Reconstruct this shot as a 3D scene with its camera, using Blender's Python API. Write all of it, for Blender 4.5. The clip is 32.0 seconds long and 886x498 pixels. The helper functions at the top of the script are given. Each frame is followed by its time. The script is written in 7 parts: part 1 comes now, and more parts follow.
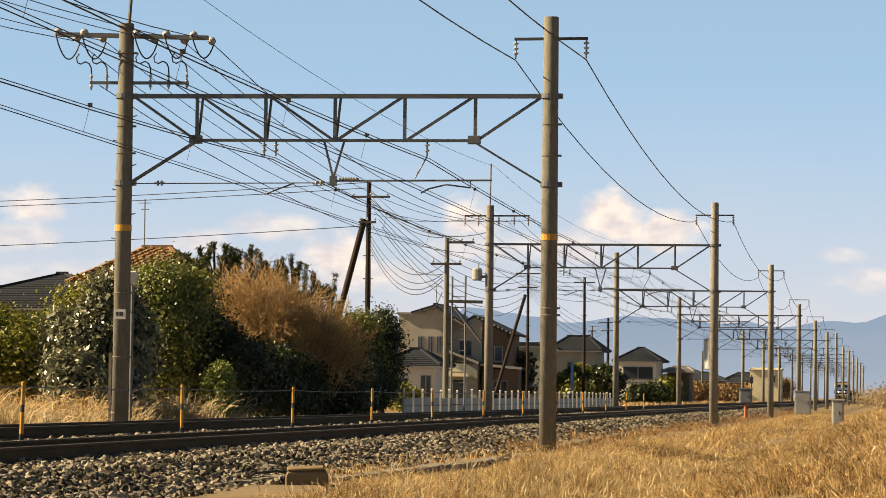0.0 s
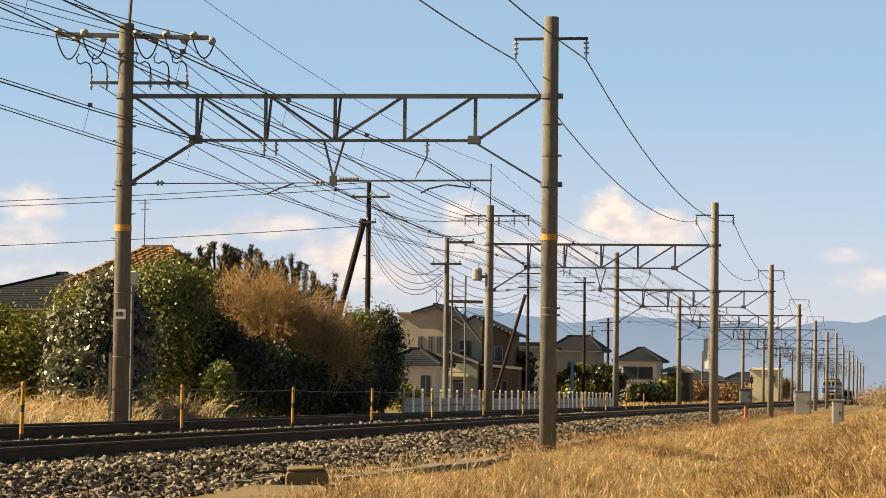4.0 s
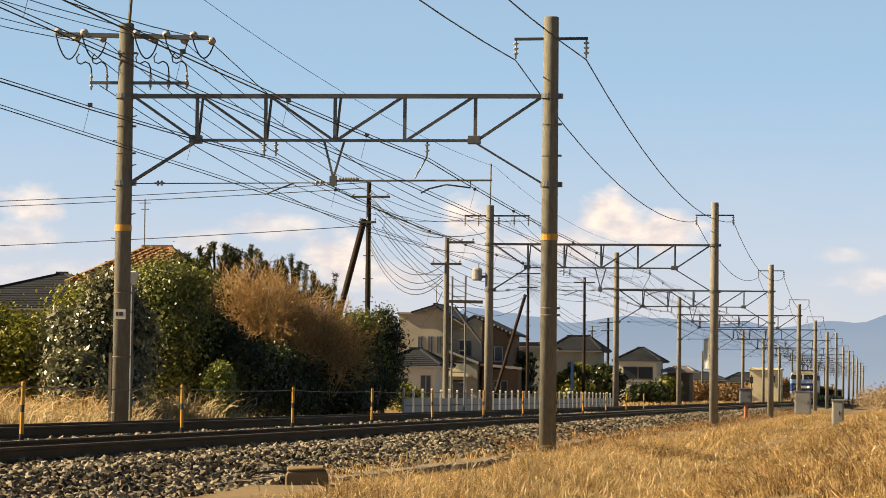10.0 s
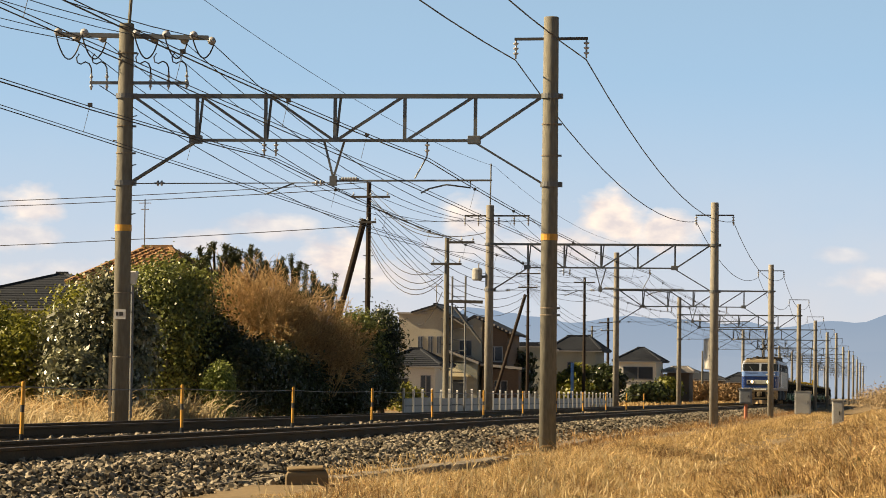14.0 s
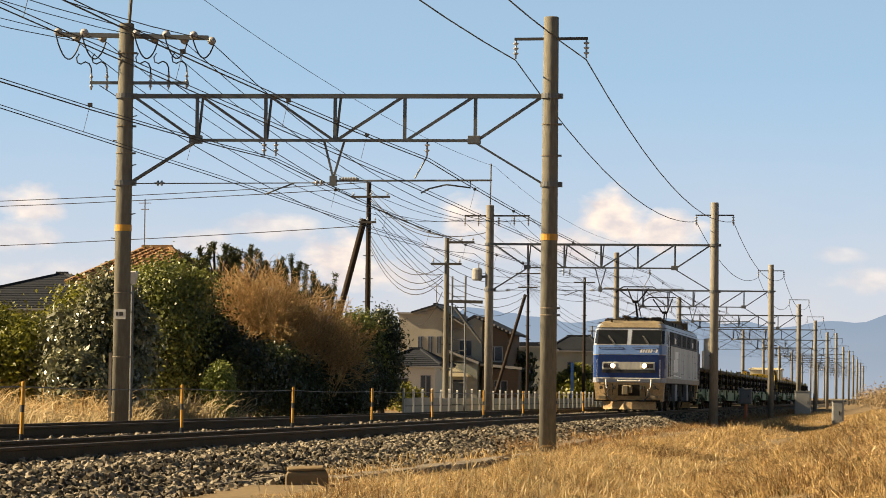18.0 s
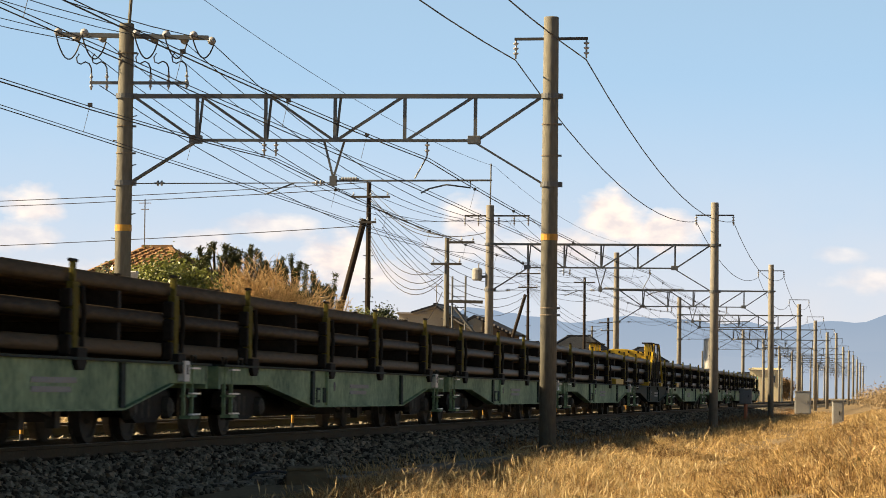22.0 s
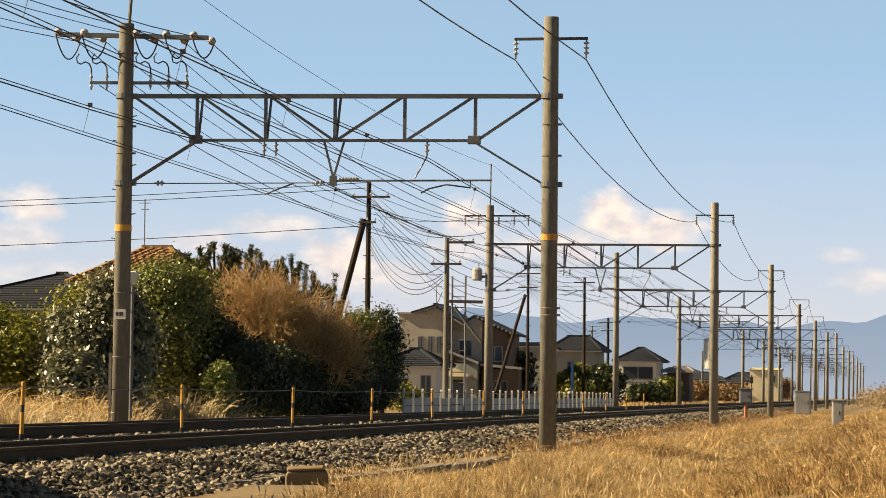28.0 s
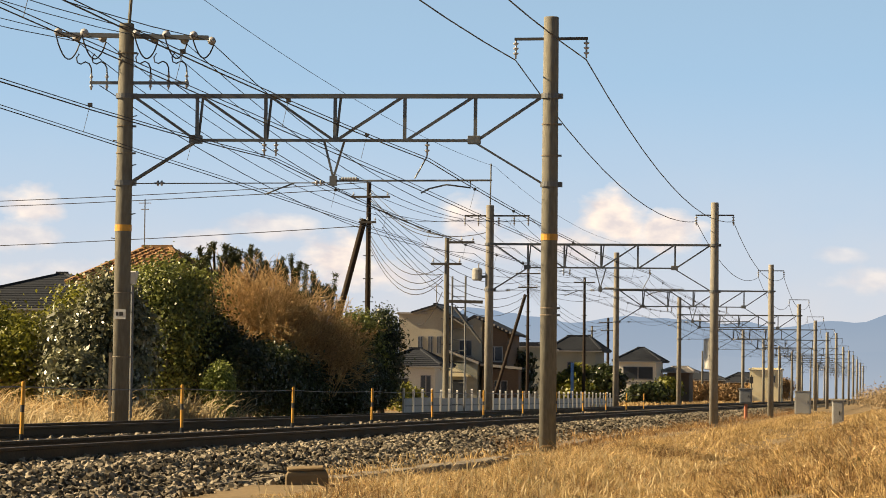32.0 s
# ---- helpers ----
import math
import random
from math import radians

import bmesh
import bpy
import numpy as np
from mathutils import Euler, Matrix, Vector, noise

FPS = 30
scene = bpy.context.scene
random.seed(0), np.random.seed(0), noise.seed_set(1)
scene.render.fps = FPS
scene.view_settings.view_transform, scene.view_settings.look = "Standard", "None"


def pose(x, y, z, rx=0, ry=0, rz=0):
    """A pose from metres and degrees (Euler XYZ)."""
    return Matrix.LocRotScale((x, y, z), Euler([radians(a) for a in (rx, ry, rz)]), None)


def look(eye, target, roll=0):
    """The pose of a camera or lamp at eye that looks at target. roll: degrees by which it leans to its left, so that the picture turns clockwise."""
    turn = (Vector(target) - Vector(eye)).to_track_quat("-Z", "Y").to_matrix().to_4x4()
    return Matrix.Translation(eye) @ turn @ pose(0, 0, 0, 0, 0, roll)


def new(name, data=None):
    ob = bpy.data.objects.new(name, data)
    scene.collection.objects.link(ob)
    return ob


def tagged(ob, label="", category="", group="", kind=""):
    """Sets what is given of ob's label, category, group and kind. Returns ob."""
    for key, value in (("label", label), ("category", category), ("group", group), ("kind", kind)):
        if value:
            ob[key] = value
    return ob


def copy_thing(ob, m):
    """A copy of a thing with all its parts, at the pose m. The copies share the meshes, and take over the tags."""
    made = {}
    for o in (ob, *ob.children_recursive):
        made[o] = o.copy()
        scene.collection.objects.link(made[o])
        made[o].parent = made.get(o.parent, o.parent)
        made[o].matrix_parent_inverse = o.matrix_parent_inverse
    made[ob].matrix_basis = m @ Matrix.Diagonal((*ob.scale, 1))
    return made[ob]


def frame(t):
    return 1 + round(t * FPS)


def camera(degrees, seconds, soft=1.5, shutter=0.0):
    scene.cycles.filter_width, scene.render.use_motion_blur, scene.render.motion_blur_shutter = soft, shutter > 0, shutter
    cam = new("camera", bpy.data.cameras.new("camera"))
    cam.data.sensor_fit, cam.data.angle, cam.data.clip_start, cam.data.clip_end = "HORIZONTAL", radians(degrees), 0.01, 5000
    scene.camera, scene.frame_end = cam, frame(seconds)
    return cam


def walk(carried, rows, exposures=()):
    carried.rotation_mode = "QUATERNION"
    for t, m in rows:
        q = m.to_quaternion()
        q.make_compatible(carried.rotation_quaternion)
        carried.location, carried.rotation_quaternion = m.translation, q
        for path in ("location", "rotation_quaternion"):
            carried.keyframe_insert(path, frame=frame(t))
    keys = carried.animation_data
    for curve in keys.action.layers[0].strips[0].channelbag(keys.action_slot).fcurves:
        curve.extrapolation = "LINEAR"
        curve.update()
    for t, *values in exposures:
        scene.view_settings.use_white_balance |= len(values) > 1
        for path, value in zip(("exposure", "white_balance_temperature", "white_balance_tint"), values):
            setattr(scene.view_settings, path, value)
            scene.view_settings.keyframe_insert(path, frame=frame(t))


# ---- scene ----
# x runs to the right of the line, y along it away from the camera, z up from the railhead.
cam = camera(18.154, 32.0, soft=0.9, shutter=0.12)
EYE = Vector((0.0, 0.0, 0.636))
AIM = EYE + 100 * Vector((-0.16052804, 0.98566534, 0.05190943))
REST = look(EYE, AIM, 0.648)
walk(cam, [(0.0, REST), (32.0, REST)], exposures=[(t, 1.35 + e, 7600, 10) for t, e in ((0.0, 0.0), (18.5, 0.0), (20.0, 0.08), (20.5, 0.22), (21.0, 0.36), (21.5, 0.28), (22.0, 0.15), (23.0, 0.08), (27.5, 0.04), (28.5, 0.0), (32.0, 0.0))])

# ---- light ----
SUN_UP, SUN_TURN = 31.0, -6.5
sun = new("sun", bpy.data.lights.new("sun", "SUN"))
sun.data.energy, sun.data.angle, sun.data.color = 5.0, radians(0.6), (1.0, 0.84, 0.60)
to_sun = Vector((-math.cos(radians(SUN_UP)) * math.cos(radians(SUN_TURN)), math.cos(radians(SUN_UP)) * math.sin(radians(SUN_TURN)), math.sin(radians(SUN_UP))))
sun.matrix_world = look(to_sun * 100, (0, 0, 0))


def sky_world():
    world = bpy.data.worlds.new("sky")
    world.use_nodes = True
    scene.world = world
    nt = world.node_tree
    nt.nodes.clear()
    N, L = nt.nodes.new, nt.links.new
    sky = N("ShaderNodeTexSky")
    sky.sky_type, sky.sun_disc = "NISHITA", False
    sky.sun_elevation, sky.sun_rotation = radians(SUN_UP), math.atan2(to_sun.x, to_sun.y)
    sky.air_density, sky.dust_density, sky.ozone_density = 1.0, 0.3, 2.0
    geo = N("ShaderNodeTexCoord")
    split = N("ShaderNodeSeparateXYZ")
    L(geo.outputs["Generated"], split.inputs[0])

    def maths(op, a, b=None, clamp=False):
        n = N("ShaderNodeMath")
        n.operation, n.use_clamp = op, clamp
        for k, v in enumerate((a, b)):
            if v is None:
                continue
            if isinstance(v, (int, float)):
                n.inputs[k].default_value = v
            else:
                L(v, n.inputs[k])
        return n.outputs[0]

    az = maths("ARCTAN2", split.outputs[0], split.outputs[1])
    el = maths("ARCSINE", split.outputs[2])
    az, el = maths("MULTIPLY", az, 57.29578), maths("MULTIPLY", el, 57.29578)
    flat = N("ShaderNodeCombineXYZ")
    L(az, flat.inputs[0])
    L(maths("MULTIPLY", el, 1.7), flat.inputs[1])
    wisp = N("ShaderNodeTexNoise")
    wisp.inputs["Scale"].default_value, wisp.inputs["Detail"].default_value, wisp.inputs["Roughness"].default_value = 1.1, 7.0, 0.55
    L(flat.outputs[0], wisp.inputs["Vector"])
    haze_n = N("ShaderNodeTexNoise")
    haze_n.inputs["Scale"].default_value, haze_n.inputs["Detail"].default_value = 0.35, 4.0
    L(flat.outputs[0], haze_n.inputs["Vector"])
    total = None
    # banks of cumulus low over the hills: azimuth, base height, half width, half height
    for a, e, w, h, k in CLOUDS:
        dx = maths("DIVIDE", maths("SUBTRACT", az, a), w)
        dy = maths("DIVIDE", maths("SUBTRACT", el, e), h)
        d = maths("SQRT", maths("ADD", maths("MULTIPLY", dx, dx), maths("MULTIPLY", dy, dy)))
        m = maths("SUBTRACT", 1.0, d)
        m = maths("ADD", m, maths("MULTIPLY", maths("SUBTRACT", wisp.outputs[0], 0.5), 1.9))
        m = maths("MULTIPLY", maths("MULTIPLY", m, 1.6, True), k)
        total = m if total is None else maths("MAXIMUM", total, m)
    # thin haze that thickens towards the horizon
    low = maths("POWER", maths("SUBTRACT", 1.0, maths("DIVIDE", el, 6.6), True), 0.65)
    low = maths("MULTIPLY", maths("MULTIPLY", low, low), maths("ADD", 0.55, maths("MULTIPLY", haze_n.outputs[0], 0.6)), True)
    tint = N("ShaderNodeMix")
    tint.data_type = "RGBA"
    L(low, tint.inputs["Factor"])
    clear = N("ShaderNodeMix")
    clear.data_type, clear.blend_type = "RGBA", "MULTIPLY"
    clear.inputs["Factor"].default_value, clear.inputs["B"].default_value = 1.0, (0.34, 0.335, 0.31, 1)
    L(sky.outputs[0], clear.inputs["A"])
    # pale blue air light low in the sky
    up = maths("DIVIDE", el, 19.0)
    glow = maths("MULTIPLY", maths("SUBTRACT", 1.0, maths("MULTIPLY", up, up), True), 0.95)
    air = N("ShaderNodeMix")
    air.data_type = "RGBA"
    L(glow, air.inputs["Factor"])
    L(clear.outputs["Result"], air.inputs["A"])
    air.inputs["B"].default_value = (2.85, 4.8, 7.5, 1)
    L(air.outputs["Result"], tint.inputs["A"])
    tint.inputs["B"].default_value = (5.9, 5.6, 5.85, 1)
    shade = N("ShaderNodeMix")
    shade.data_type = "RGBA"
    puff = N("ShaderNodeTexNoise")
    puff.inputs["Scale"].default_value, puff.inputs["Detail"].default_value = 1.6, 6.0
    L(flat.outputs[0], puff.inputs["Vector"])
    L(maths("MULTIPLY", maths("SUBTRACT", puff.outputs[0], 0.36), 3.2, True), shade.inputs["Factor"])
    shade.inputs["A"].default_value, shade.inputs["B"].default_value = (5.7, 5.4, 5.9, 1), (8.8, 7.8, 7.2, 1)
    mix = N("ShaderNodeMix")
    mix.data_type = "RGBA"
    L(total, mix.inputs["Factor"])
    L(tint.outputs["Result"], mix.inputs["A"])
    L(shade.outputs["Result"], mix.inputs["B"])
    back, out = N("ShaderNodeBackground"), N("ShaderNodeOutputWorld")
    back.inputs["Strength"].default_value = 0.054
    L(mix.outputs["Result"], back.inputs["Color"])
    L(back.outputs[0], out.inputs["Surface"])


CLOUDS = [(-5.7, 3.55, 0.85, 0.75, 0.9), (-4.6, 3.4, 0.8, 0.55, 0.85), (-6.6, 3.05, 1.1, 0.4, 0.7), (-8.8, 3.6, 0.7, 0.55, 0.75), (-8.6, 3.0, 1.2, 0.35, 0.5), (-11.4, 2.75, 0.95, 0.62, 0.85),
          (-10.6, 2.4, 1.2, 0.4, 0.6), (-12.8, 3.35, 1.0, 0.35, 0.5), (-14.2, 3.05, 0.8, 0.3, 0.5), (-17.7, 3.7, 0.8, 0.5, 0.7), (-18.0, 3.1, 1.2, 0.4, 0.5), (-1.1, 2.9, 0.7, 0.2, 0.3), (-0.3, 2.4, 1.3, 0.3, 0.4), (-16.2, 2.2, 3.0, 0.5, 0.4)]
sky_world()


# ---- materials ----
def material(name, color, rough=0.7, metal=0.0, vary=0.25, scale=6.0, bump=0.2, tone=None, island=0.0, coarse=0.8, stretch=(1, 1, 1), each=0.0, fine=12.0):
    """A worn surface: a base colour with two scales of variation, grain relief, and a difference from piece to piece."""
    m = bpy.data.materials.new(name)
    m.use_nodes = True
    nt = m.node_tree
    N, L = nt.nodes.new, nt.links.new
    b = nt.nodes["Principled BSDF"]
    tc, mp = N("ShaderNodeTexCoord"), N("ShaderNodeMapping")
    mp.inputs["Scale"].default_value = stretch
    L(tc.outputs["Object"], mp.inputs[0])
    n1, n2 = N("ShaderNodeTexNoise"), N("ShaderNodeTexNoise")
    n1.inputs["Scale"].default_value, n1.inputs["Detail"].default_value = coarse, 5
    n2.inputs["Scale"].default_value, n2.inputs["Detail"].default_value = scale * fine / 6.0, 4
    L(mp.outputs[0], n1.inputs["Vector"]), L(mp.outputs[0], n2.inputs["Vector"])
    add = N("ShaderNodeMath")
    add.operation = "ADD"
    L(n1.outputs[0], add.inputs[0]), L(n2.outputs[0], add.inputs[1])
    last = add.outputs[0]
    if island or each:
        src = N("ShaderNodeNewGeometry").outputs["Random Per Island"] if island else N("ShaderNodeObjectInfo").outputs["Random"]
        k = N("ShaderNodeMath")
        k.operation = "MULTIPLY_ADD"
        L(src, k.inputs[0])
        k.inputs[1].default_value = 2 * (island or each)
        L(last, k.inputs[2])
        k2 = N("ShaderNodeMath")
        k2.operation = "SUBTRACT"
        L(k.outputs[0], k2.inputs[0])
        k2.inputs[1].default_value = island or each
        last = k2.outputs[0]
    ramp = N("ShaderNodeMapRange")
    ramp.inputs["From Min"].default_value, ramp.inputs["From Max"].default_value = 0.6, 1.4
    L(last, ramp.inputs["Value"])
    mix = N("ShaderNodeMix")
    mix.data_type = "RGBA"
    L(ramp.outputs[0], mix.inputs["Factor"])
    other = tone or tuple(c * (1 + 1.2 * vary) for c in color)
    mix.inputs["A"].default_value = (*(c * (1 - vary) for c in color), 1)
    mix.inputs["B"].default_value = (*other, 1)
    L(mix.outputs["Result"], b.inputs["Base Color"])
    b.inputs["Roughness"].default_value, b.inputs["Metallic"].default_value = rough, metal
    if bump:
        bp = N("ShaderNodeBump")
        bp.inputs["Strength"].default_value, bp.inputs["Distance"].default_value = bump, 0.02
        L(n2.outputs[0], bp.inputs["Height"])
        L(bp.outputs[0], b.inputs["Normal"])
    return m


def leaf_material(name, dark, light, rough=0.45, through_light=0.25, island=0.28):
    m = material(name, dark, rough, vary=0.2, tone=light, island=island, bump=0, coarse=0.5)
    nt = m.node_tree
    b, out = nt.nodes["Principled BSDF"], nt.nodes["Material Output"]
    t, mix = nt.nodes.new("ShaderNodeBsdfTranslucent"), nt.nodes.new("ShaderNodeMixShader")
    nt.links.new(b.inputs["Base Color"].links[0].from_socket, t.inputs["Color"])
    mix.inputs[0].default_value = through_light
    nt.links.new(b.outputs[0], mix.inputs[1]), nt.links.new(t.outputs[0], mix.inputs[2])
    nt.links.new(mix.outputs[0], out.inputs["Surface"])
    return m


def glow_material(name, color, strength):
    m = bpy.data.materials.new(name)
    m.use_nodes = True
    b = m.node_tree.nodes["Principled BSDF"]
    b.inputs["Base Color"].default_value = (0.9, 0.9, 0.85, 1)
    b.inputs["Emission Color"].default_value, b.inputs["Emission Strength"].default_value = (*color, 1), strength
    return m


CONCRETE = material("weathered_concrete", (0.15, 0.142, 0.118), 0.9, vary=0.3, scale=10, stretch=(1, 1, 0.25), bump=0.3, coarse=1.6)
# Far poles: the same concrete, paler, with their sunlit look put into the colour.
POLE_PALE = material("pale_sunlit_concrete", (0.195, 0.18, 0.152), 0.9, vary=0.35, scale=10, stretch=(1, 1, 0.25), bump=0.3, coarse=1.6)
PALE_CONCRETE = material("pale_concrete", (0.173, 0.144, 0.108), 0.9, vary=0.35, scale=8)
GALV = material("galvanised_steel", (0.105, 0.11, 0.112), 0.5, 0.3, vary=0.25, scale=14, bump=0.1)
DARK_STEEL = material("dark_steel", (0.06, 0.055, 0.05), 0.6, 0.3, vary=0.3, bump=0.1)
WIRE = material("stranded_wire", (0.022, 0.021, 0.022), 0.7, 0.0, vary=0.1, bump=0)
PORCELAIN = material("porcelain", (0.324, 0.324, 0.331), 0.3, vary=0.15, bump=0)
RAIL_STEEL = material("rusty_rail_steel", (0.06, 0.041, 0.022), 0.8, 0.0, vary=0.35, scale=16, bump=0.2)
RAIL_HEAD = material("polished_rail_head", (0.11, 0.08, 0.055), 0.55, 0.2, vary=0.15, bump=0.05)
BALLAST_BED = material("ballast_bed", (0.085, 0.07, 0.05), 0.95, vary=0.45, scale=22, bump=0.8)
STONE = material("ballast_stone", (0.09, 0.075, 0.053), 0.92, vary=0.5, tone=(0.29, 0.25, 0.19), island=0.6, bump=0.3, coarse=3)
SOIL = material("dry_soil", (0.187, 0.137, 0.0792), 0.95, vary=0.35, scale=5, bump=0.6, coarse=0.25)
DARK_CABINET = material("dull_grey_cabinet", (0.13, 0.14, 0.15), 0.6, vary=0.2, scale=7)
YELLOW = material("yellow_paint", (0.446, 0.223, 0.0216), 0.5, vary=0.3, scale=9)
BLACK = material("black_paint", (0.025, 0.023, 0.022), 0.5, vary=0.3)
WHITE = material("white_paint", (0.518, 0.504, 0.475), 0.5, vary=0.15, scale=7)
GREY_PAINT = material("grey_cabinet_paint", (0.288, 0.288, 0.274), 0.55, vary=0.18, scale=7)
CREOSOTE = material("creosoted_wood", (0.0324, 0.0238, 0.018), 0.85, vary=0.35, stretch=(1, 1, 0.2))

for dull in (BALLAST_BED, STONE, RAIL_STEEL, CREOSOTE, SOIL, CONCRETE):
    dull.node_tree.nodes["Principled BSDF"].inputs["Specular IOR Level"].default_value = 0.15


# ---- mesh helpers ----
class Shape:
    """Vertices and faces of one mesh in the making."""

    def __init__(self):
        self.v, self.f = [], []

    def box(self, lo, hi, m=None):
        k = len(self.v)
        pts = [Vector((x, y, z)) for z in (lo[2], hi[2]) for y in (lo[1], hi[1]) for x in (lo[0], hi[0])]
        self.v += [m @ p for p in pts] if m else pts
        self.f += [tuple(k + i for i in q) for q in ((0, 2, 3, 1), (4, 5, 7, 6), (0, 1, 5, 4), (2, 6, 7, 3), (0, 4, 6, 2), (1, 3, 7, 5))]
        return self

    def loft(self, rings, caps=True, closed=False):
        k, n = len(self.v), len(rings[0])
        for r in rings:
            self.v += [Vector(p) for p in r]
        m = len(rings)
        for i in range(m if closed else m - 1):
            a, b = k + i * n, k + ((i + 1) % m) * n
            self.f += [(a + j, a + (j + 1) % n, b + (j + 1) % n, b + j) for j in range(n)]
        if caps and not closed:
            self.f += [tuple(range(k + n - 1, k - 1, -1)), tuple(range(k + (m - 1) * n, k + m * n))]
        return self

    def tube(self, pts, r, seg=6, r2=None):
        pts = [Vector(p) for p in pts]
        rings = []
        for i, p in enumerate(pts):
            d = (pts[min(i + 1, len(pts) - 1)] - pts[max(i - 1, 0)]).normalized()
            s = d.cross(Vector((0, 0, 1)) if abs(d.z) < 0.95 else Vector((1, 0, 0))).normalized()
            u = s.cross(d)
            q = r if r2 is None else r + (r2 - r) * i / (len(pts) - 1)
            rings.append([p + q * (math.cos(2 * math.pi * j / seg) * s + math.sin(2 * math.pi * j / seg) * u) for j in range(seg)])
        return self.loft(rings)

    def bar(self, a, b, w, h):
        """A square bar from a to b, w wide and h high."""
        a, b = Vector(a), Vector(b)
        d = (b - a).normalized()
        s = d.cross(Vector((0, 0, 1)) if abs(d.z) < 0.95 else Vector((0, 1, 0))).normalized()
        u = s.cross(d)
        ring = lambda p: [p + s * w / 2 * i + u * h / 2 * j for i, j in ((-1, -1), (1, -1), (1, 1), (-1, 1))]
        return self.loft([ring(a), ring(b)])

    def prism(self, outline, lo, hi, axis="y"):
        """An outline of (a, b) pairs pushed along one axis."""
        put = {"y": lambda a, b, t: (a, t, b), "x": lambda a, b, t: (t, a, b), "z": lambda a, b, t: (a, b, t)}[axis]
        return self.loft([[put(a, b, t) for a, b in outline] for t in (lo, hi)])

    def turned(self, base, profile, seg=10, axis=(0, 0, 1)):
        """A turned form: (height, radius) pairs along an axis."""
        base, d = Vector(base), Vector(axis).normalized()
        s = d.cross(Vector((0, 1, 0)) if abs(d.y) < 0.9 else Vector((1, 0, 0))).normalized()
        u = d.cross(s)
        return self.loft([[base + d * h + r * (math.cos(2 * math.pi * j / seg) * s + math.sin(2 * math.pi * j / seg) * u) for j in range(seg)] for h, r in profile])

    def mesh(self, name, mat, smooth=False, bevel=0.0):
        me = bpy.data.meshes.new(name)
        me.from_pydata([tuple(p) for p in self.v], [], self.f)
        bm = bmesh.new()
        bm.from_mesh(me)
        bmesh.ops.recalc_face_normals(bm, faces=bm.faces)
        if bevel:
            bmesh.ops.bevel(bm, geom=bm.edges[:], offset=bevel, segments=1, affect="EDGES", clamp_overlap=True)
        bm.to_mesh(me)
        bm.free()
        me.materials.append(mat)
        if smooth:
            me.shade_smooth()
        return me


def part(name, shape, mat=None, parent=None, label="", smooth=False, bevel=0.0, at=None):
    ob = new(name, shape.mesh(name, mat, smooth, bevel) if isinstance(shape, Shape) else shape)
    if parent:
        ob.parent = parent
    if label:
        ob["label"] = label
    if at:
        ob.matrix_basis = at
    return ob


def raw(name, verts, faces, mat, smooth=False):
    """A large mesh straight from arrays."""
    me = bpy.data.meshes.new(name)
    me.from_pydata(verts, [], faces)
    me.materials.append(mat)
    if smooth:
        me.shade_smooth()
    return new(name, me)


def sag(a, b, drop, n=14):
    a, b = Vector(a), Vector(b)
    return [a.lerp(b, i / n) - Vector((0, 0, drop * 4 * (i / n) * (1 - i / n))) for i in range(n + 1)]


# ---- ground and track ----
NEAR, FAR = -9.946, -13.80  # centre lines of the two tracks
GANTRIES = [3.0, 55.12, 106.96, 156.9, 203.6, 246.5, 291.0, 337.0, 384.0, 432.0, 480.0, 530.0, 580.0, 635.0]
PROFILE = [(-1500, -0.4), (-60, -0.4), (-30, -0.38), (-18.5, -0.35), (-16.6, -0.3), (-15.9, -0.28), (-8.6, -0.40), (-7.6, -0.52), (-6.4, -0.54), (-5.0, -0.58), (-4.2, -0.66), (-3.4, -0.70), (-2.8, -0.63), (-2.0, -0.48), (-1.0, -0.14), (0.0, 0.10), (3.0, 0.3), (10, 0.3), (60, 0.2), (1500, 0.1)]


def ground_z(x, y):
    for (a, za), (b, zb) in zip(PROFILE, PROFILE[1:]):
        if x <= b:
            z = za + (zb - za) * (x - a) / (b - a)
            break
    if x > -7:
        fall = min(1.0, max(0.0, (y - 70) / 120))
        z = z * (1 - fall) + min(z, -0.3) * fall
    k = max(0.0, 1 - abs(y - 0.0) / 17.0)
    return z * (1 - k) + min(z, -0.62) * k if x > -8 else z


def build_ground():
    xs = [-1500, -600, -250, -120, -60, -40, -30, -24, -20, -18.5, -16.6, -15.9, -12, -8.6] + [-8.1 + 0.45 * i for i in range(24)] + [4, 8, 20, 60, 200, 600, 1500]
    ys = [-300, -100, -40, -20] + [-12 + 2.0 * i for i in range(60)] + [112, 120, 130, 150, 180, 220, 270, 340, 450, 600, 900, 1500, 3200]
    v = [(x, y, ground_z(x, y) + (0.11 * noise.noise((x * 0.8, y * 0.45, 2.0)) if -8.5 < x < 8 and y < 115 else 0)) for y in ys for x in xs]
    n = len(xs)
    f = [(j * n + i, j * n + i + 1, (j + 1) * n + i + 1, (j + 1) * n + i) for j in range(len(ys) - 1) for i in range(n - 1)]
    g = raw("ground", v, f, SOIL, True)
    tagged(g, "dry brown earth beside the railway", "ground", kind="structure")


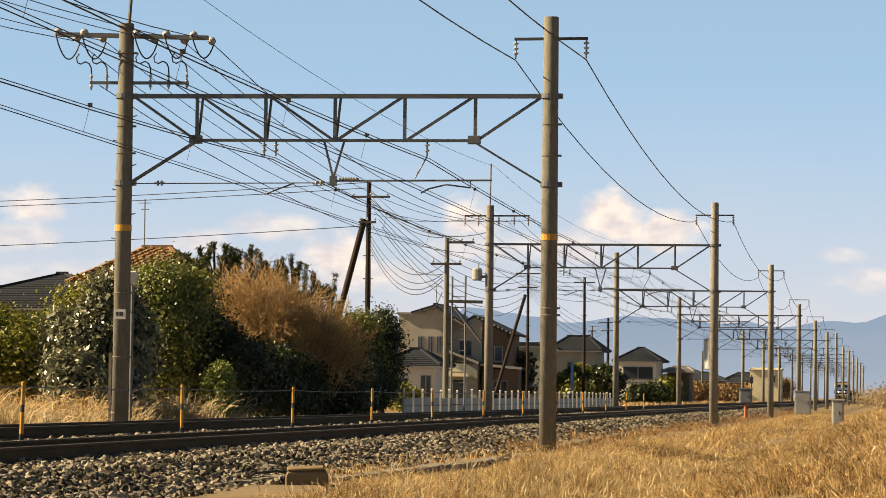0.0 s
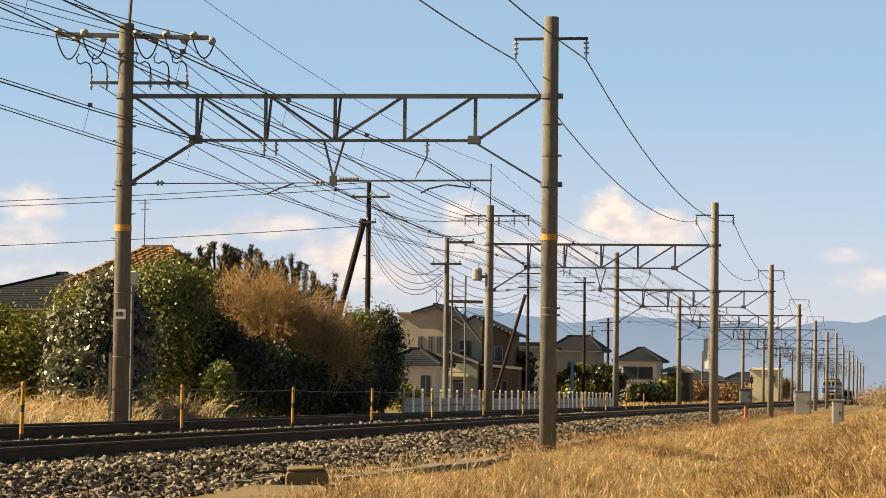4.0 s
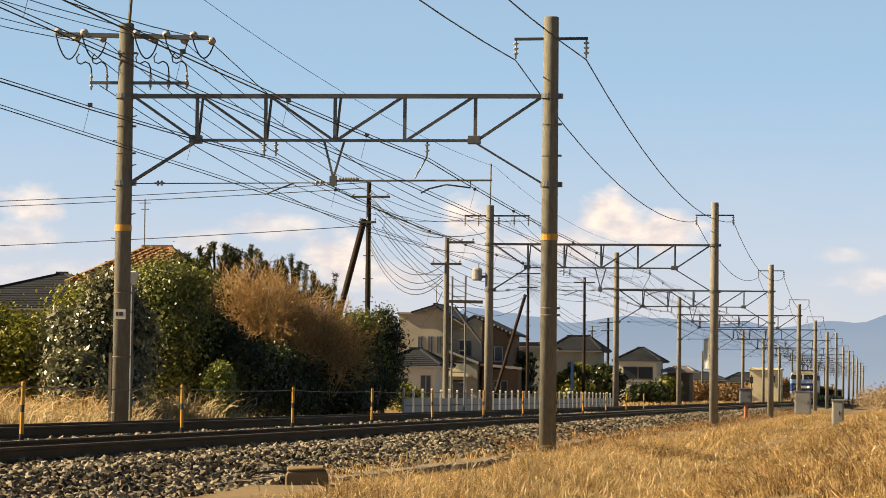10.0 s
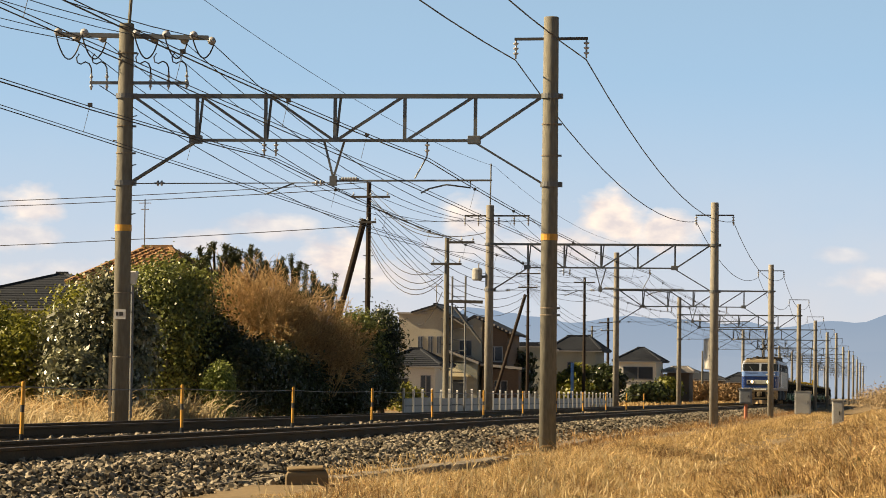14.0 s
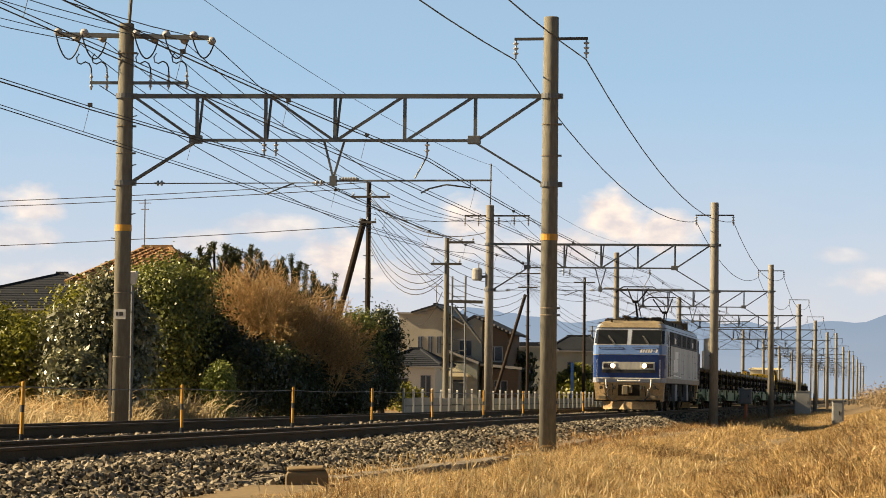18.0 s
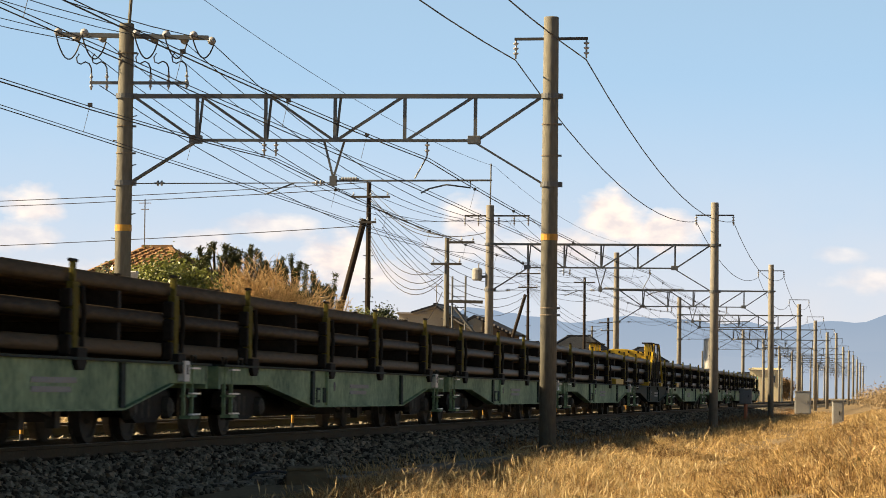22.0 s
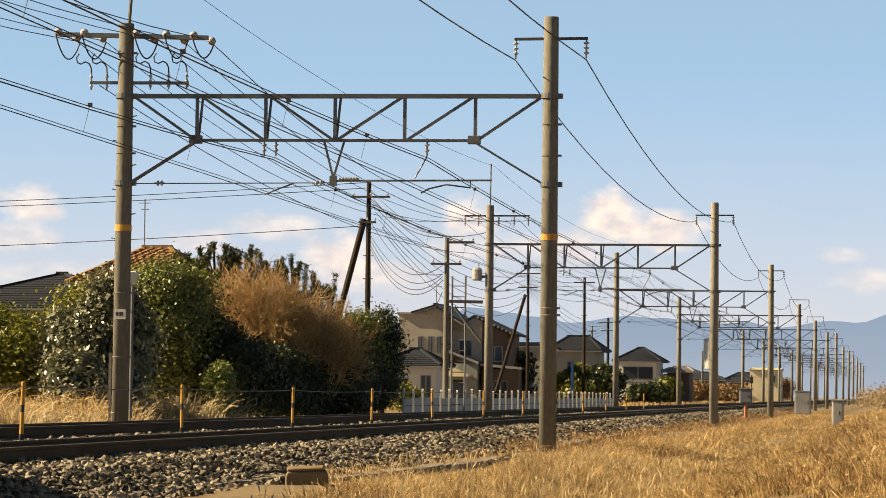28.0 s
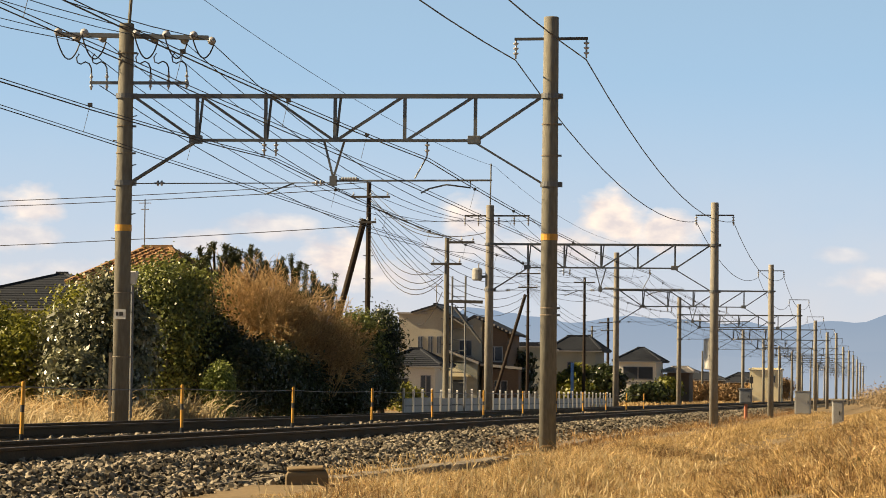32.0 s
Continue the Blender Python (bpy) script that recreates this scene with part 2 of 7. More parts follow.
def build_track():
    bed = Shape()
    outline = [(-16.1, -0.45), (-15.5, -0.2), (-14.6, -0.17), (-12.4, -0.17), (-11.9, -0.2), (-11.4, -0.19), (-9.2, -0.2), (-8.6, -0.25), (-7.75, -0.53), (-7.7, -0.7), (-16.1, -0.7)]
    bed.loft([[(x, y, z) for x, z in outline] for y in (-300, 0, 40, 100, 300, 1500)])
    tagged(part("ballast_bed", bed, BALLAST_BED), "grey-brown crushed stone ballast bed under the tracks", "ballast", kind="structure")
    web = [(-0.073, -0.174), (0.073, -0.174), (0.073, -0.158), (0.012, -0.138), (0.009, -0.045), (0.034, -0.035), (0.034, -0.006), (-0.034, -0.006), (-0.034, -0.035), (-0.009, -0.045), (-0.012, -0.138), (-0.073, -0.158)]
    for c, lift in ((NEAR, 0.0), (FAR, 0.045)):
        for side in (-1, 1):
            x = c + side * 0.5675
            s = Shape().loft([[(a, y, b) for a, b in web] for y in (-300, 1500)])
            rail = part("rail", s, RAIL_STEEL)
            rail.location = (x, 0, lift)
            part("rail_head", Shape().loft([[(a, y, b) for a, b in ((-0.03, -0.0065), (0.03, -0.0065), (0.026, 0), (-0.026, 0))] for y in (-300, 1500)]), RAIL_HEAD, rail, "polished running surface")
            tagged(rail, "rust-brown steel rail with a polished running surface", "rail", "rails of the two tracks", "structure")
        one = Shape().prism([(-1.0, -0.36), (1.0, -0.36), (1.0, -0.215), (0.6, -0.176), (-0.6, -0.176), (-1.0, -0.215)], -0.11, 0.11)
        me = one.mesh("sleeper", PALE_CONCRETE)
        for i in range(105):
            sl = part("sleeper", me)
            sl.location = (c, 22 + 0.6 * i, lift)
            tagged(sl, "concrete sleeper bedded in ballast", "sleeper", "sleepers of the track", "structure")


def scatter_stones():
    """Loose ballast: small broken stones heaped on the shoulder and between the tracks."""
    rng = np.random.default_rng(5)
    base = np.array([(0, 0, 1), (0.9, 0, 0.1), (0.25, 0.85, 0.15), (-0.7, 0.5, -0.1), (-0.7, -0.55, 0.2), (0.3, -0.85, 0), (0.1, 0, -0.8)])
    faces = [(0, 1, 2), (0, 2, 3), (0, 3, 4), (0, 4, 5), (0, 5, 1), (6, 2, 1), (6, 3, 2), (6, 4, 3), (6, 5, 4), (6, 1, 5)]

    def top(x):
        pts = [(-16.1, -0.4), (-15.5, -0.2), (-14.6, -0.17), (-12.4, -0.16), (-11.9, -0.19), (-11.4, -0.19), (-9.2, -0.2), (-8.6, -0.25), (-7.75, -0.52), (-7.0, -0.52)]
        for (a, za), (b, zb) in zip(pts, pts[1:]):
            if x <= b:
                return za + (zb - za) * (x - a) / (b - a)
        return -0.52

    verts, tris = [], []
    zones = [(-9.3, -7.45, 24, 44, 9500), (-9.3, -7.5, 44, 70, 9000), (-9.3, -7.6, 70, 120, 7000), (-9.3, -7.6, 120, 210, 6000), (-12.6, -11.2, 33, 60, 2600), (-12.6, -11.2, 60, 120, 2600), (-16.0, -14.6, 40, 110, 1500)]
    for x0, x1, y0, y1, n in zones:
        for _ in range(n):
            x, y = rng.uniform(x0, x1), rng.uniform(y0, y1)
            if x > -7.75 and rng.random() < (x + 7.75) / 0.35:
                continue
            r = rng.uniform(0.02, 0.058) * (1.0 if y < 60 else 1.3)
            a, tilt = rng.uniform(0, 6.28), rng.uniform(-0.9, 0.9)
            q = np.array(Euler((tilt, rng.uniform(-0.9, 0.9), a)).to_matrix())
            p = (base * rng.uniform(0.75, 1.25, (7, 3)) * (r * 1.25, r, r * 0.85)) @ q.T + (x, y, top(x) + r * rng.uniform(0.1, 0.9))
            k = len(verts)
            verts += [tuple(c) for c in p]
            tris += [(a0 + k, b0 + k, c0 + k) for a0, b0, c0 in faces]
    tagged(raw("ballast_stones", verts, tris, STONE), "loose broken grey and tan ballast stones", "ballast", kind="stuff")


build_ground()
build_track()
scatter_stones()


# ---- overhead line ----
XL, XR, BEAM, CHORD = -15.50, -6.82, 6.62, 5.72


def insulator(shape, p, n=3, r=0.055, step=0.09, axis=(0, 0, -1)):
    prof = [(0, 0.015)]
    for i in range(n):
        h = 0.05 + i * step
        prof += [(h, 0.02), (h + 0.01, r), (h + 0.035, r * 0.85), (h + 0.05, 0.02)]
    prof.append((0.08 + n * step, 0.015))
    shape.turned(p, prof, 8, axis)


def pole(parent, x, y, z0, z1, r=0.172, name="pole", mat=None):
    s = Shape().turned((x, y, z0), [(0, r), ((z1 - z0) * 0.6, r * 0.95), (z1 - z0 - 0.02, r * 0.88), (z1 - z0, r * 0.82)], 18)
    return part(name, s, mat or CONCRETE, parent, "weathered round concrete pole", smooth=True)


def band(parent, x, y, z, r, mat, h=0.06, name="band", label=""):
    s = Shape().turned((x, y, z - h / 2), [(0, r), (h, r)], 18)
    return part(name, s, mat, parent, label)


def gantry(y, near=False, left_top=8.11, right_top=8.22, tee=True, xl=XL, xr=XR, yl=None, left_arm=True):
    g = new("catenary_gantry")
    g.location = (0, y, 0)
    dy = -0.5
    yl = dy if yl is None else yl
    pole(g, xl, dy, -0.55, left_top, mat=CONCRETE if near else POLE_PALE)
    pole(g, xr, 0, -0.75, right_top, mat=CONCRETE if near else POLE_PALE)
    at = lambda x: dy + (0 - dy) * (x - xl) / (xr - xl)
    part("top_chord", Shape().bar((xl, at(xl), BEAM), (xr, 0, BEAM), 0.11, 0.085), GALV, g)
    nodes = [-14.03 + (xl - XL), -12.62, -11.2, -9.78, -8.35 + (xr - XR)]
    part("bottom_chord", Shape().bar((nodes[0] - 0.1, at(nodes[0]), CHORD), (nodes[-1] + 0.1, at(nodes[-1]), CHORD), 0.09, 0.055), GALV, g)
    for k, x in enumerate(nodes):
        v = Shape().bar((x + 0.02, at(x), BEAM), (x + 0.02, at(x), CHORD), 0.07, 0.03)
        if k < 3:
            v.bar((x + 0.12, at(x) + 0.08, BEAM), (x + 0.04, at(x) + 0.05, CHORD), 0.05, 0.025)
        part("vertical", v, GALV, g)
    spans = [((xl + 0.17, BEAM), (nodes[0], CHORD)), ((nodes[0] + 0.1, BEAM), (nodes[1], CHORD)), ((nodes[1] + 0.1, BEAM), (nodes[2], CHORD)), ((nodes[2] + 0.05, CHORD), (nodes[3], BEAM)), ((nodes[3] + 0.05, CHORD), (nodes[4], BEAM)), ((nodes[4] + 0.05, CHORD), (xr - 0.15, BEAM))]
    for (xa, za), (xb, zb) in spans:
        part("diagonal", Shape().bar((xa, at(xa), za), (xb, at(xb), zb), 0.06, 0.055), GALV, g)
    for xa, xp in ((nodes[0], xl + 0.12), (nodes[-1], xr - 0.12)):
        part("brace", Shape().bar((xa, at(xa) - 0.05, CHORD - 0.03), (xp, at(xp) - 0.05, 4.84), 0.06, 0.04).bar((xa, at(xa) + 0.05, CHORD - 0.03), (xp, at(xp) + 0.05, 4.84), 0.06, 0.04), GALV, g)
        part("gusset", Shape().box((xa - 0.13, at(xa) - 0.06, CHORD - 0.07), (xa + 0.13, at(xa) + 0.06, CHORD + 0.1)), GALV, g, bevel=0.01)
    for x, yy in ((xl, dy), (xr, 0)):
        for z in (BEAM, 4.84):
            band(g, x, yy, z, 0.195, GALV, 0.1, "clamp")
            part("clamp_bolt", Shape().box((x + 0.17, yy - 0.05, z - 0.05), (x + 0.25, yy + 0.05, z + 0.05)), GALV, g)
    if tee:
        part("crossarm", Shape().bar((xr - 0.74, 0, 7.78), (xr + 0.74, 0, 7.78), 0.09, 0.05), DARK_STEEL, g)
        for x in (xr - 0.715, xr + 0.715):
            s = Shape()
            insulator(s, (x, 0, 7.76), 3, 0.06, 0.1)
            part("insulator", s, PORCELAIN, g, "white porcelain insulator string", smooth=True)
    # hanging bracket and registration arms
    m = -11.2
    part("drop_bracket", Shape().bar((m - 0.2, at(m), CHORD), (m, at(m), 4.95), 0.04, 0.04).bar((m + 0.22, at(m), CHORD), (m, at(m), 4.95), 0.04, 0.04).box((m - 0.07, at(m) - 0.05, 4.8), (m + 0.07, at(m) + 0.05, 5.0)), GALV, g)
    part("steady_pipe", Shape().tube([(m, at(m), 4.9), (-7.98, at(-8), 4.92)], 0.022).tube([(-8.42, at(-8), 4.92), (-8.42, at(-8), 4.77), (-8.9, at(-9), 4.83), (-9.25, at(-9), 4.75), (-9.42, at(-9), 4.66)], 0.018), GALV, g)
    part("pull_off_wire", Shape().tube([(m, at(m), 4.86), (xl + 0.15, at(xl), 4.83)], 0.012).tube([(-12.0, at(-12), 4.85), (-12.25, at(-12), 4.76), (-12.6, at(-12.6), 4.62)], 0.016), GALV, g)
    for px, pz, k, r, st, d in ((m - 0.18, 4.86, 2, 0.06, 0.09, -1), (-14.65, 4.84, 2, 0.06, 0.08, -1), (m + 0.12, 4.94, 6, 0.04, 0.055, 1)):
        s = Shape()
        insulator(s, (px, at(px), pz), k, r, st, (d, 0, 0))
        part("pull_off_insulator", s, PORCELAIN, g, smooth=True)
    for x in (-12.62, -12.38, -9.3):
        s = Shape()
        insulator(s, (x, at(x), CHORD - 0.02), 2, 0.055, 0.11)
        part("hanger_insulator", s, PORCELAIN, g, smooth=True)
    part("hanger_strap", Shape().tube([(-9.3, at(-9.3), 5.4), (-9.55, at(-9.3), 4.95)], 0.016), GALV, g)
    if near:
        part("feeder_crossarm", Shape().bar((xl - 1.42, dy, 7.9), (xl + 1.72, dy, 7.8), 0.1, 0.09), GALV, g)
        part("lower_crossarm", Shape().bar((xl - 0.75, dy, 6.9), (xl + 1.32, dy, 6.88), 0.07, 0.06), GALV, g)
        for x in (-16.9, -16.35, -15.25, -14.62, -14.05):
            for ox, oy, oz, d in ((0, -0.06, 7.92, -1), (0.3, 0.06, 7.86, 1)):
                s = Shape()
                insulator(s, (x + ox, dy + oy, oz - (x + 16.9) * 0.033), 2, 0.085, 0.07, (0, d, -0.1 * d))
                part("strain_insulator", s, PORCELAIN, g, "white porcelain strain insulator", smooth=True)
            part("bridle_lead", Shape().tube([(x - 0.02 + 0.36 * u / 10, dy - 0.25 + 0.05 * u, 7.86 - 0.42 * math.sin(math.pi * u / 10) ** 0.8 - 0.01 * u) for u in range(11)], 0.015, 6), WIRE, g, "black looping jumper lead")
        for x in (-16.23, -15.9, -14.98, -14.6, -14.22):
            s = Shape()
            insulator(s, (x, dy, 6.75), 3, 0.04, 0.1, (0, 0, 1))
            part("cutout_insulator", s, PORCELAIN, g, smooth=True)
            part("jumper_lead", Shape().tube([(x, dy, 7.08), (x, dy - 0.02, 7.2), (x - 0.03, dy - 0.06, 7.28), (x - 0.10, dy - 0.1, 7.32), (x - 0.19, dy - 0.12, 7.27), (x - 0.26, dy - 0.14, 7.3), (x - 0.28, dy - 0.14, 7.4), (x - 0.23, dy - 0.12, 7.48)], 0.015, 6), WIRE, g, "black looping jumper lead")
        part("lightning_rod", Shape().tube([(xl + 0.05, dy, left_top), (xl + 0.18, dy, left_top + 2.0)], 0.035), CONCRETE, g)
        for px, py, zs in ((xr, 0, (6.05, 5.42, 2.36, 2.22)), (xl, dy, (7.5, 6.0, 5.45, 2.6, 1.3))):
            for z in zs:
                band(g, px, py, z, 0.176, PALE_CONCRETE, 0.025, "pole_ring")
                part("ring_bolt", Shape().box((px + 0.15, py - 0.03, z - 0.02), (px + 0.23, py + 0.03, z + 0.02)), GALV, g)
        for k in range(9):
            part("step_bolt", Shape().tube([(xl - 0.16, dy, 2.2 + k * 0.5), (xl - 0.25, dy, 2.22 + k * 0.5)] if k % 2 else [(xl + 0.16, dy, 2.2 + k * 0.5), (xl + 0.25, dy, 2.22 + k * 0.5)], 0.012, 5), GALV, g)
        band(g, xl, dy, 3.92, 0.174, YELLOW, 0.13, "marker_band", "yellow marker band")
        band(g, xr, 0, 3.78, 0.172, YELLOW, 0.13, "marker_band", "orange marker band")
        part("number_plate", Shape().box((xl - 0.11, dy - 0.185, 2.06), (xl + 0.13, dy - 0.17, 2.26)), WHITE, g, "white plate with dark bars")
        part("plate_bars", Shape().box((xl - 0.07, dy - 0.189, 2.13), (xl - 0.02, dy - 0.186, 2.21)).box((xl, dy - 0.189, 2.13), (xl + 0.08, dy - 0.186, 2.21)), BLACK, g)
    elif left_arm:
        part("lightning_rod", Shape().tube([(xl, dy, left_top - 0.1), (xl + 0.02, dy, 9.75)], 0.03), GALV, g)
        part("feeder_crossarm", Shape().bar((xl - 1.0, dy, 7.72), (xl + 1.55, dy, 7.72), 0.07, 0.06), DARK_STEEL, g)
        for x in (-0.98, -0.45, 0.35, 0.95, 1.5):
            s = Shape()
            insulator(s, (xl + x, dy, 7.7), 3, 0.05, 0.1)
            part("feeder_insulator", s, PORCELAIN, g, smooth=True)
    tagged(g, "concrete-pole catenary gantry with a steel lattice beam", "gantry", "gantries along the railway")
    return g


def overhead_lines():
    def line(name, x, z, drops, r, label, zs=None, first=0):
        """A wire from gantry to gantry; drops: its sag in the first spans, the last one going on."""
        pts = []
        for i, (a, b) in enumerate(zip(GANTRIES, GANTRIES[1:])):
            if i < first:
                continue
            za = zs[min(i, len(zs) - 1)] if zs else z
            zb = zs[min(i + 1, len(zs) - 1)] if zs else z
            seg = sag((x, a, za), (x, b, zb), drops[min(i, len(drops) - 1)], 12)
            pts += seg if not pts else seg[1:]
        w = part(name, Shape().tube(pts, r, 5), WIRE)
        tagged(w, label, "wire", "wires over the railway")

    for c, z, d, xc, zc in ((-9.32, 5.33, 0.22, -9.93, 4.93), (-12.52, 5.36, 0.33, -13.72, 5.0)):
        line("messenger_wire", c, z, (d * 1.3, d), 0.011, "dark stranded messenger wire over the track")
        line("messenger_wire", c + 0.06, z + 0.03, (d * 1.3, d), 0.008, "dark stranded messenger wire over the track")
        line("contact_wire", xc, zc, (0.02,), 0.009, "thin dark contact wire over the track")
        line("contact_wire", xc + 0.12, zc + 0.02, (0.03,), 0.007, "thin dark contact wire over the track")
        for a, b in zip(GANTRIES[:4], GANTRIES[1:5]):
            for k in range(1, 8):
                t = k / 8
                zt = z - d * 4 * t * (1 - t)
                y = a + (b - a) * t
                dp = part("dropper", Shape().tube([(c, y, zt), (c - 0.1, y, zt - 0.42)], 0.004, 4).box((c - 0.03, y - 0.035, zt - 0.03), (c + 0.03, y + 0.035, zt + 0.03)), WIRE)
                tagged(dp, "small clamp with a thin dropper wire", "wire", "droppers of the catenary")
    for x in (XR - 0.715, XR + 0.715):
        line("feeder_wire", x, 7.35, (0.60, 0.92, 0.95), 0.013, "dark feeder wire slung between pole tops")
    for x, r in ((-16.7, 0.009), (-16.1, 0.008), (-14.95, 0.008), (-14.45, 0.009), (-13.9, 0.010)):
        line("feeder_wire", x, 7.5, (1.0, 1.25, 0.9), r, "dark feeder wire slung between pole tops", zs=(7.85, 7.82, 7.42))
    line("earth_wire", -15.4, 9.3, (0.5, 0.5), 0.007, "thin grey earth wire along the pole tops", zs=(9.6, 9.65, 9.5, 9.3, 8.6, 8.2))
    line("low_feeder_wire", -14.6, 6.3, (0.9, 0.8), 0.010, "dark feeder wire slung between pole tops", zs=(6.95, 6.92, 6.3, 6.3), first=1)
    line("low_feeder_wire", -16.2, 6.1, (0.9, 0.8), 0.010, "dark feeder wire slung between pole tops", zs=(6.95, 6.9, 6.1, 6.1), first=1)


def build_gantries():
    gantry(GANTRIES[1], near=True)
    for y, lt, rt in zip(GANTRIES[2:9], (7.95, 8.7, 7.85, 7.7, 7.6, 7.6, 7.6), (8.09, 8.07, 7.4, 7.4, 7.4, 8.4, 7.6)):
        low = -0.18 if y < 120 else -0.06
        gantry(y, left_top=lt - low, right_top=rt - low, left_arm=y < 120).location.z = low
    far = gantry(GANTRIES[9], left_top=7.7, right_top=7.9, left_arm=False)
    for y in GANTRIES[10:]:
        copy_thing(far, pose(0, y, 0))
    gantry(GANTRIES[0], left_top=8.1, right_top=8.2, left_arm=False)


build_gantries()
overhead_lines()


# ---- train ----
SILVER = material("dusty_grey_paint", (0.44, 0.43, 0.375), 0.55, vary=0.32, scale=4, stretch=(1, 1.2, 0.3), bump=0.05, coarse=1.2)
DEEP_BLUE = material("deep_blue_paint", (0.013, 0.042, 0.165), 0.25, vary=0.15, scale=5, bump=0.03)
PALE_BLUE = material("pale_blue_paint", (0.13, 0.225, 0.46), 0.2, vary=0.15, scale=5, bump=0.03)
CAB_GREY = material("blue_grey_paint", (0.29, 0.323, 0.388), 0.4, vary=0.14, scale=5, bump=0.04)
DIRT_TAN = material("brake_dust_tan", (0.42, 0.285, 0.145), 0.75, vary=0.45, scale=7, bump=0.1)
SILL_DUST = material("dusty_sill_paint", (0.30, 0.245, 0.175), 0.7, vary=0.3, scale=6, bump=0.08)
ROOF_DUST = material("sooty_roof", (0.051, 0.0432, 0.033), 0.85, vary=0.35, scale=6)
ROOF_TAN = material("dusty_roof_front", (0.216, 0.169, 0.101), 0.75, vary=0.25, scale=6)
UNDER = material("underframe_grime", (0.020, 0.017, 0.014), 0.8, vary=0.4, scale=8)
UNDER_PALE = material("dusty_axle_boxes", (0.060, 0.054, 0.045), 0.75, vary=0.4, scale=9)
GLASS = material("dark_glass", (0.012, 0.014, 0.016), 0.06, vary=0.1, bump=0)
GRILLE = material("black_filter_mesh", (0.006, 0.006, 0.007), 0.7, vary=0.3, scale=60, bump=0.6)
PANEL_GREY = material("charcoal_panel", (0.035, 0.038, 0.042), 0.6, vary=0.2)
LOGO = material("pale_grey_marking", (0.88, 0.85, 0.78), 0.5, vary=0.1)
LAMP = glow_material("headlamp_glow", (1.0, 0.82, 0.60), 30.0)
REFLECTOR = glow_material("lamp_reflector_glow", (1.0, 0.55, 0.26), 3.0)
TAIL = material("red_lens", (0.02, 0.008, 0.008), 0.2, vary=0.1, bump=0)
WAGON_GREEN = material("faded_green_paint", (0.095, 0.205, 0.115), 0.65, vary=0.5, scale=4, tone=(0.29, 0.40, 0.235), bump=0.08, coarse=1.3)
WAGON_DARK = material("dark_green_grime", (0.022, 0.032, 0.028), 0.75, vary=0.35, scale=6)
STAKE = material("mossy_yellow_paint", (0.12, 0.10, 0.022), 0.8, vary=0.45, scale=9)
CRANE_YELLOW = material("crane_yellow_paint", (0.47, 0.30, 0.018), 0.55, vary=0.25, scale=6)
NEW_RAIL = material("brown_new_rail", (0.062, 0.044, 0.026), 0.52, 0.0, vary=0.5, scale=10, stretch=(1, 0.15, 1), bump=0.15, each=0.4)
MINT = material("green_handrail_paint", (0.10, 0.36, 0.22), 0.5, vary=0.15)
NEW_RAIL.node_tree.nodes["Principled BSDF"].inputs["Specular IOR Level"].default_value = 0.32
for dull in (GRILLE, PANEL_GREY, UNDER, UNDER_PALE, WAGON_DARK, WAGON_GREEN, STAKE, ROOF_DUST, GLASS):
    dull.node_tree.nodes["Principled BSDF"].inputs["Specular IOR Level"].default_value = 0.12
PANTO = material("sooty_black_steel", (0.008, 0.008, 0.009), 0.7, vary=0.3, bump=0)
PANTO.node_tree.nodes["Principled BSDF"].inputs["Specular IOR Level"].default_value = 0.1
LENGTH = 19.0


def plan(f, w, nose, z):
    """The locomotive's outline at one height, seen from above: f = set-back of the ends, nose = half width of the end face."""
    half = [(-nose * 0.92, f), (nose * 0.92, f), (nose, f + 0.03), (w - 0.05, f + 0.24), (w, f + 0.42)]
    front = [(x, y, z) for x, y in half]
    back = [(x, LENGTH - y, z) for x, y in reversed(half)]
    left = [(-x, LENGTH - y, z) for x, y in half[2:]]
    left2 = [(-x, y, z) for x, y in reversed(half[2:])]
    return front + back[:3] + [back[3], back[4]] + left + left2


def wheelset(parent, y, r=0.55, gauge=0.535, mat=None):
    for s in (-1, 1):
        part("wheel", Shape().turned((s * (gauge - 0.01), y, r), [(-0.06 * s, r + 0.028), (-0.03 * s, r + 0.028), (-0.03 * s, r), (0.07 * s, r * 0.995), (0.07 * s, r * 0.86), (0.045 * s, r * 0.8), (0.04 * s, 0.2), (0.10 * s, 0.17), (0.10 * s, 0.05)], 20, (1, 0, 0)), mat or UNDER_PALE, parent)
    part("axle", Shape().tube([(-gauge, y, r), (gauge, y, r)], 0.08, 8), UNDER, parent)


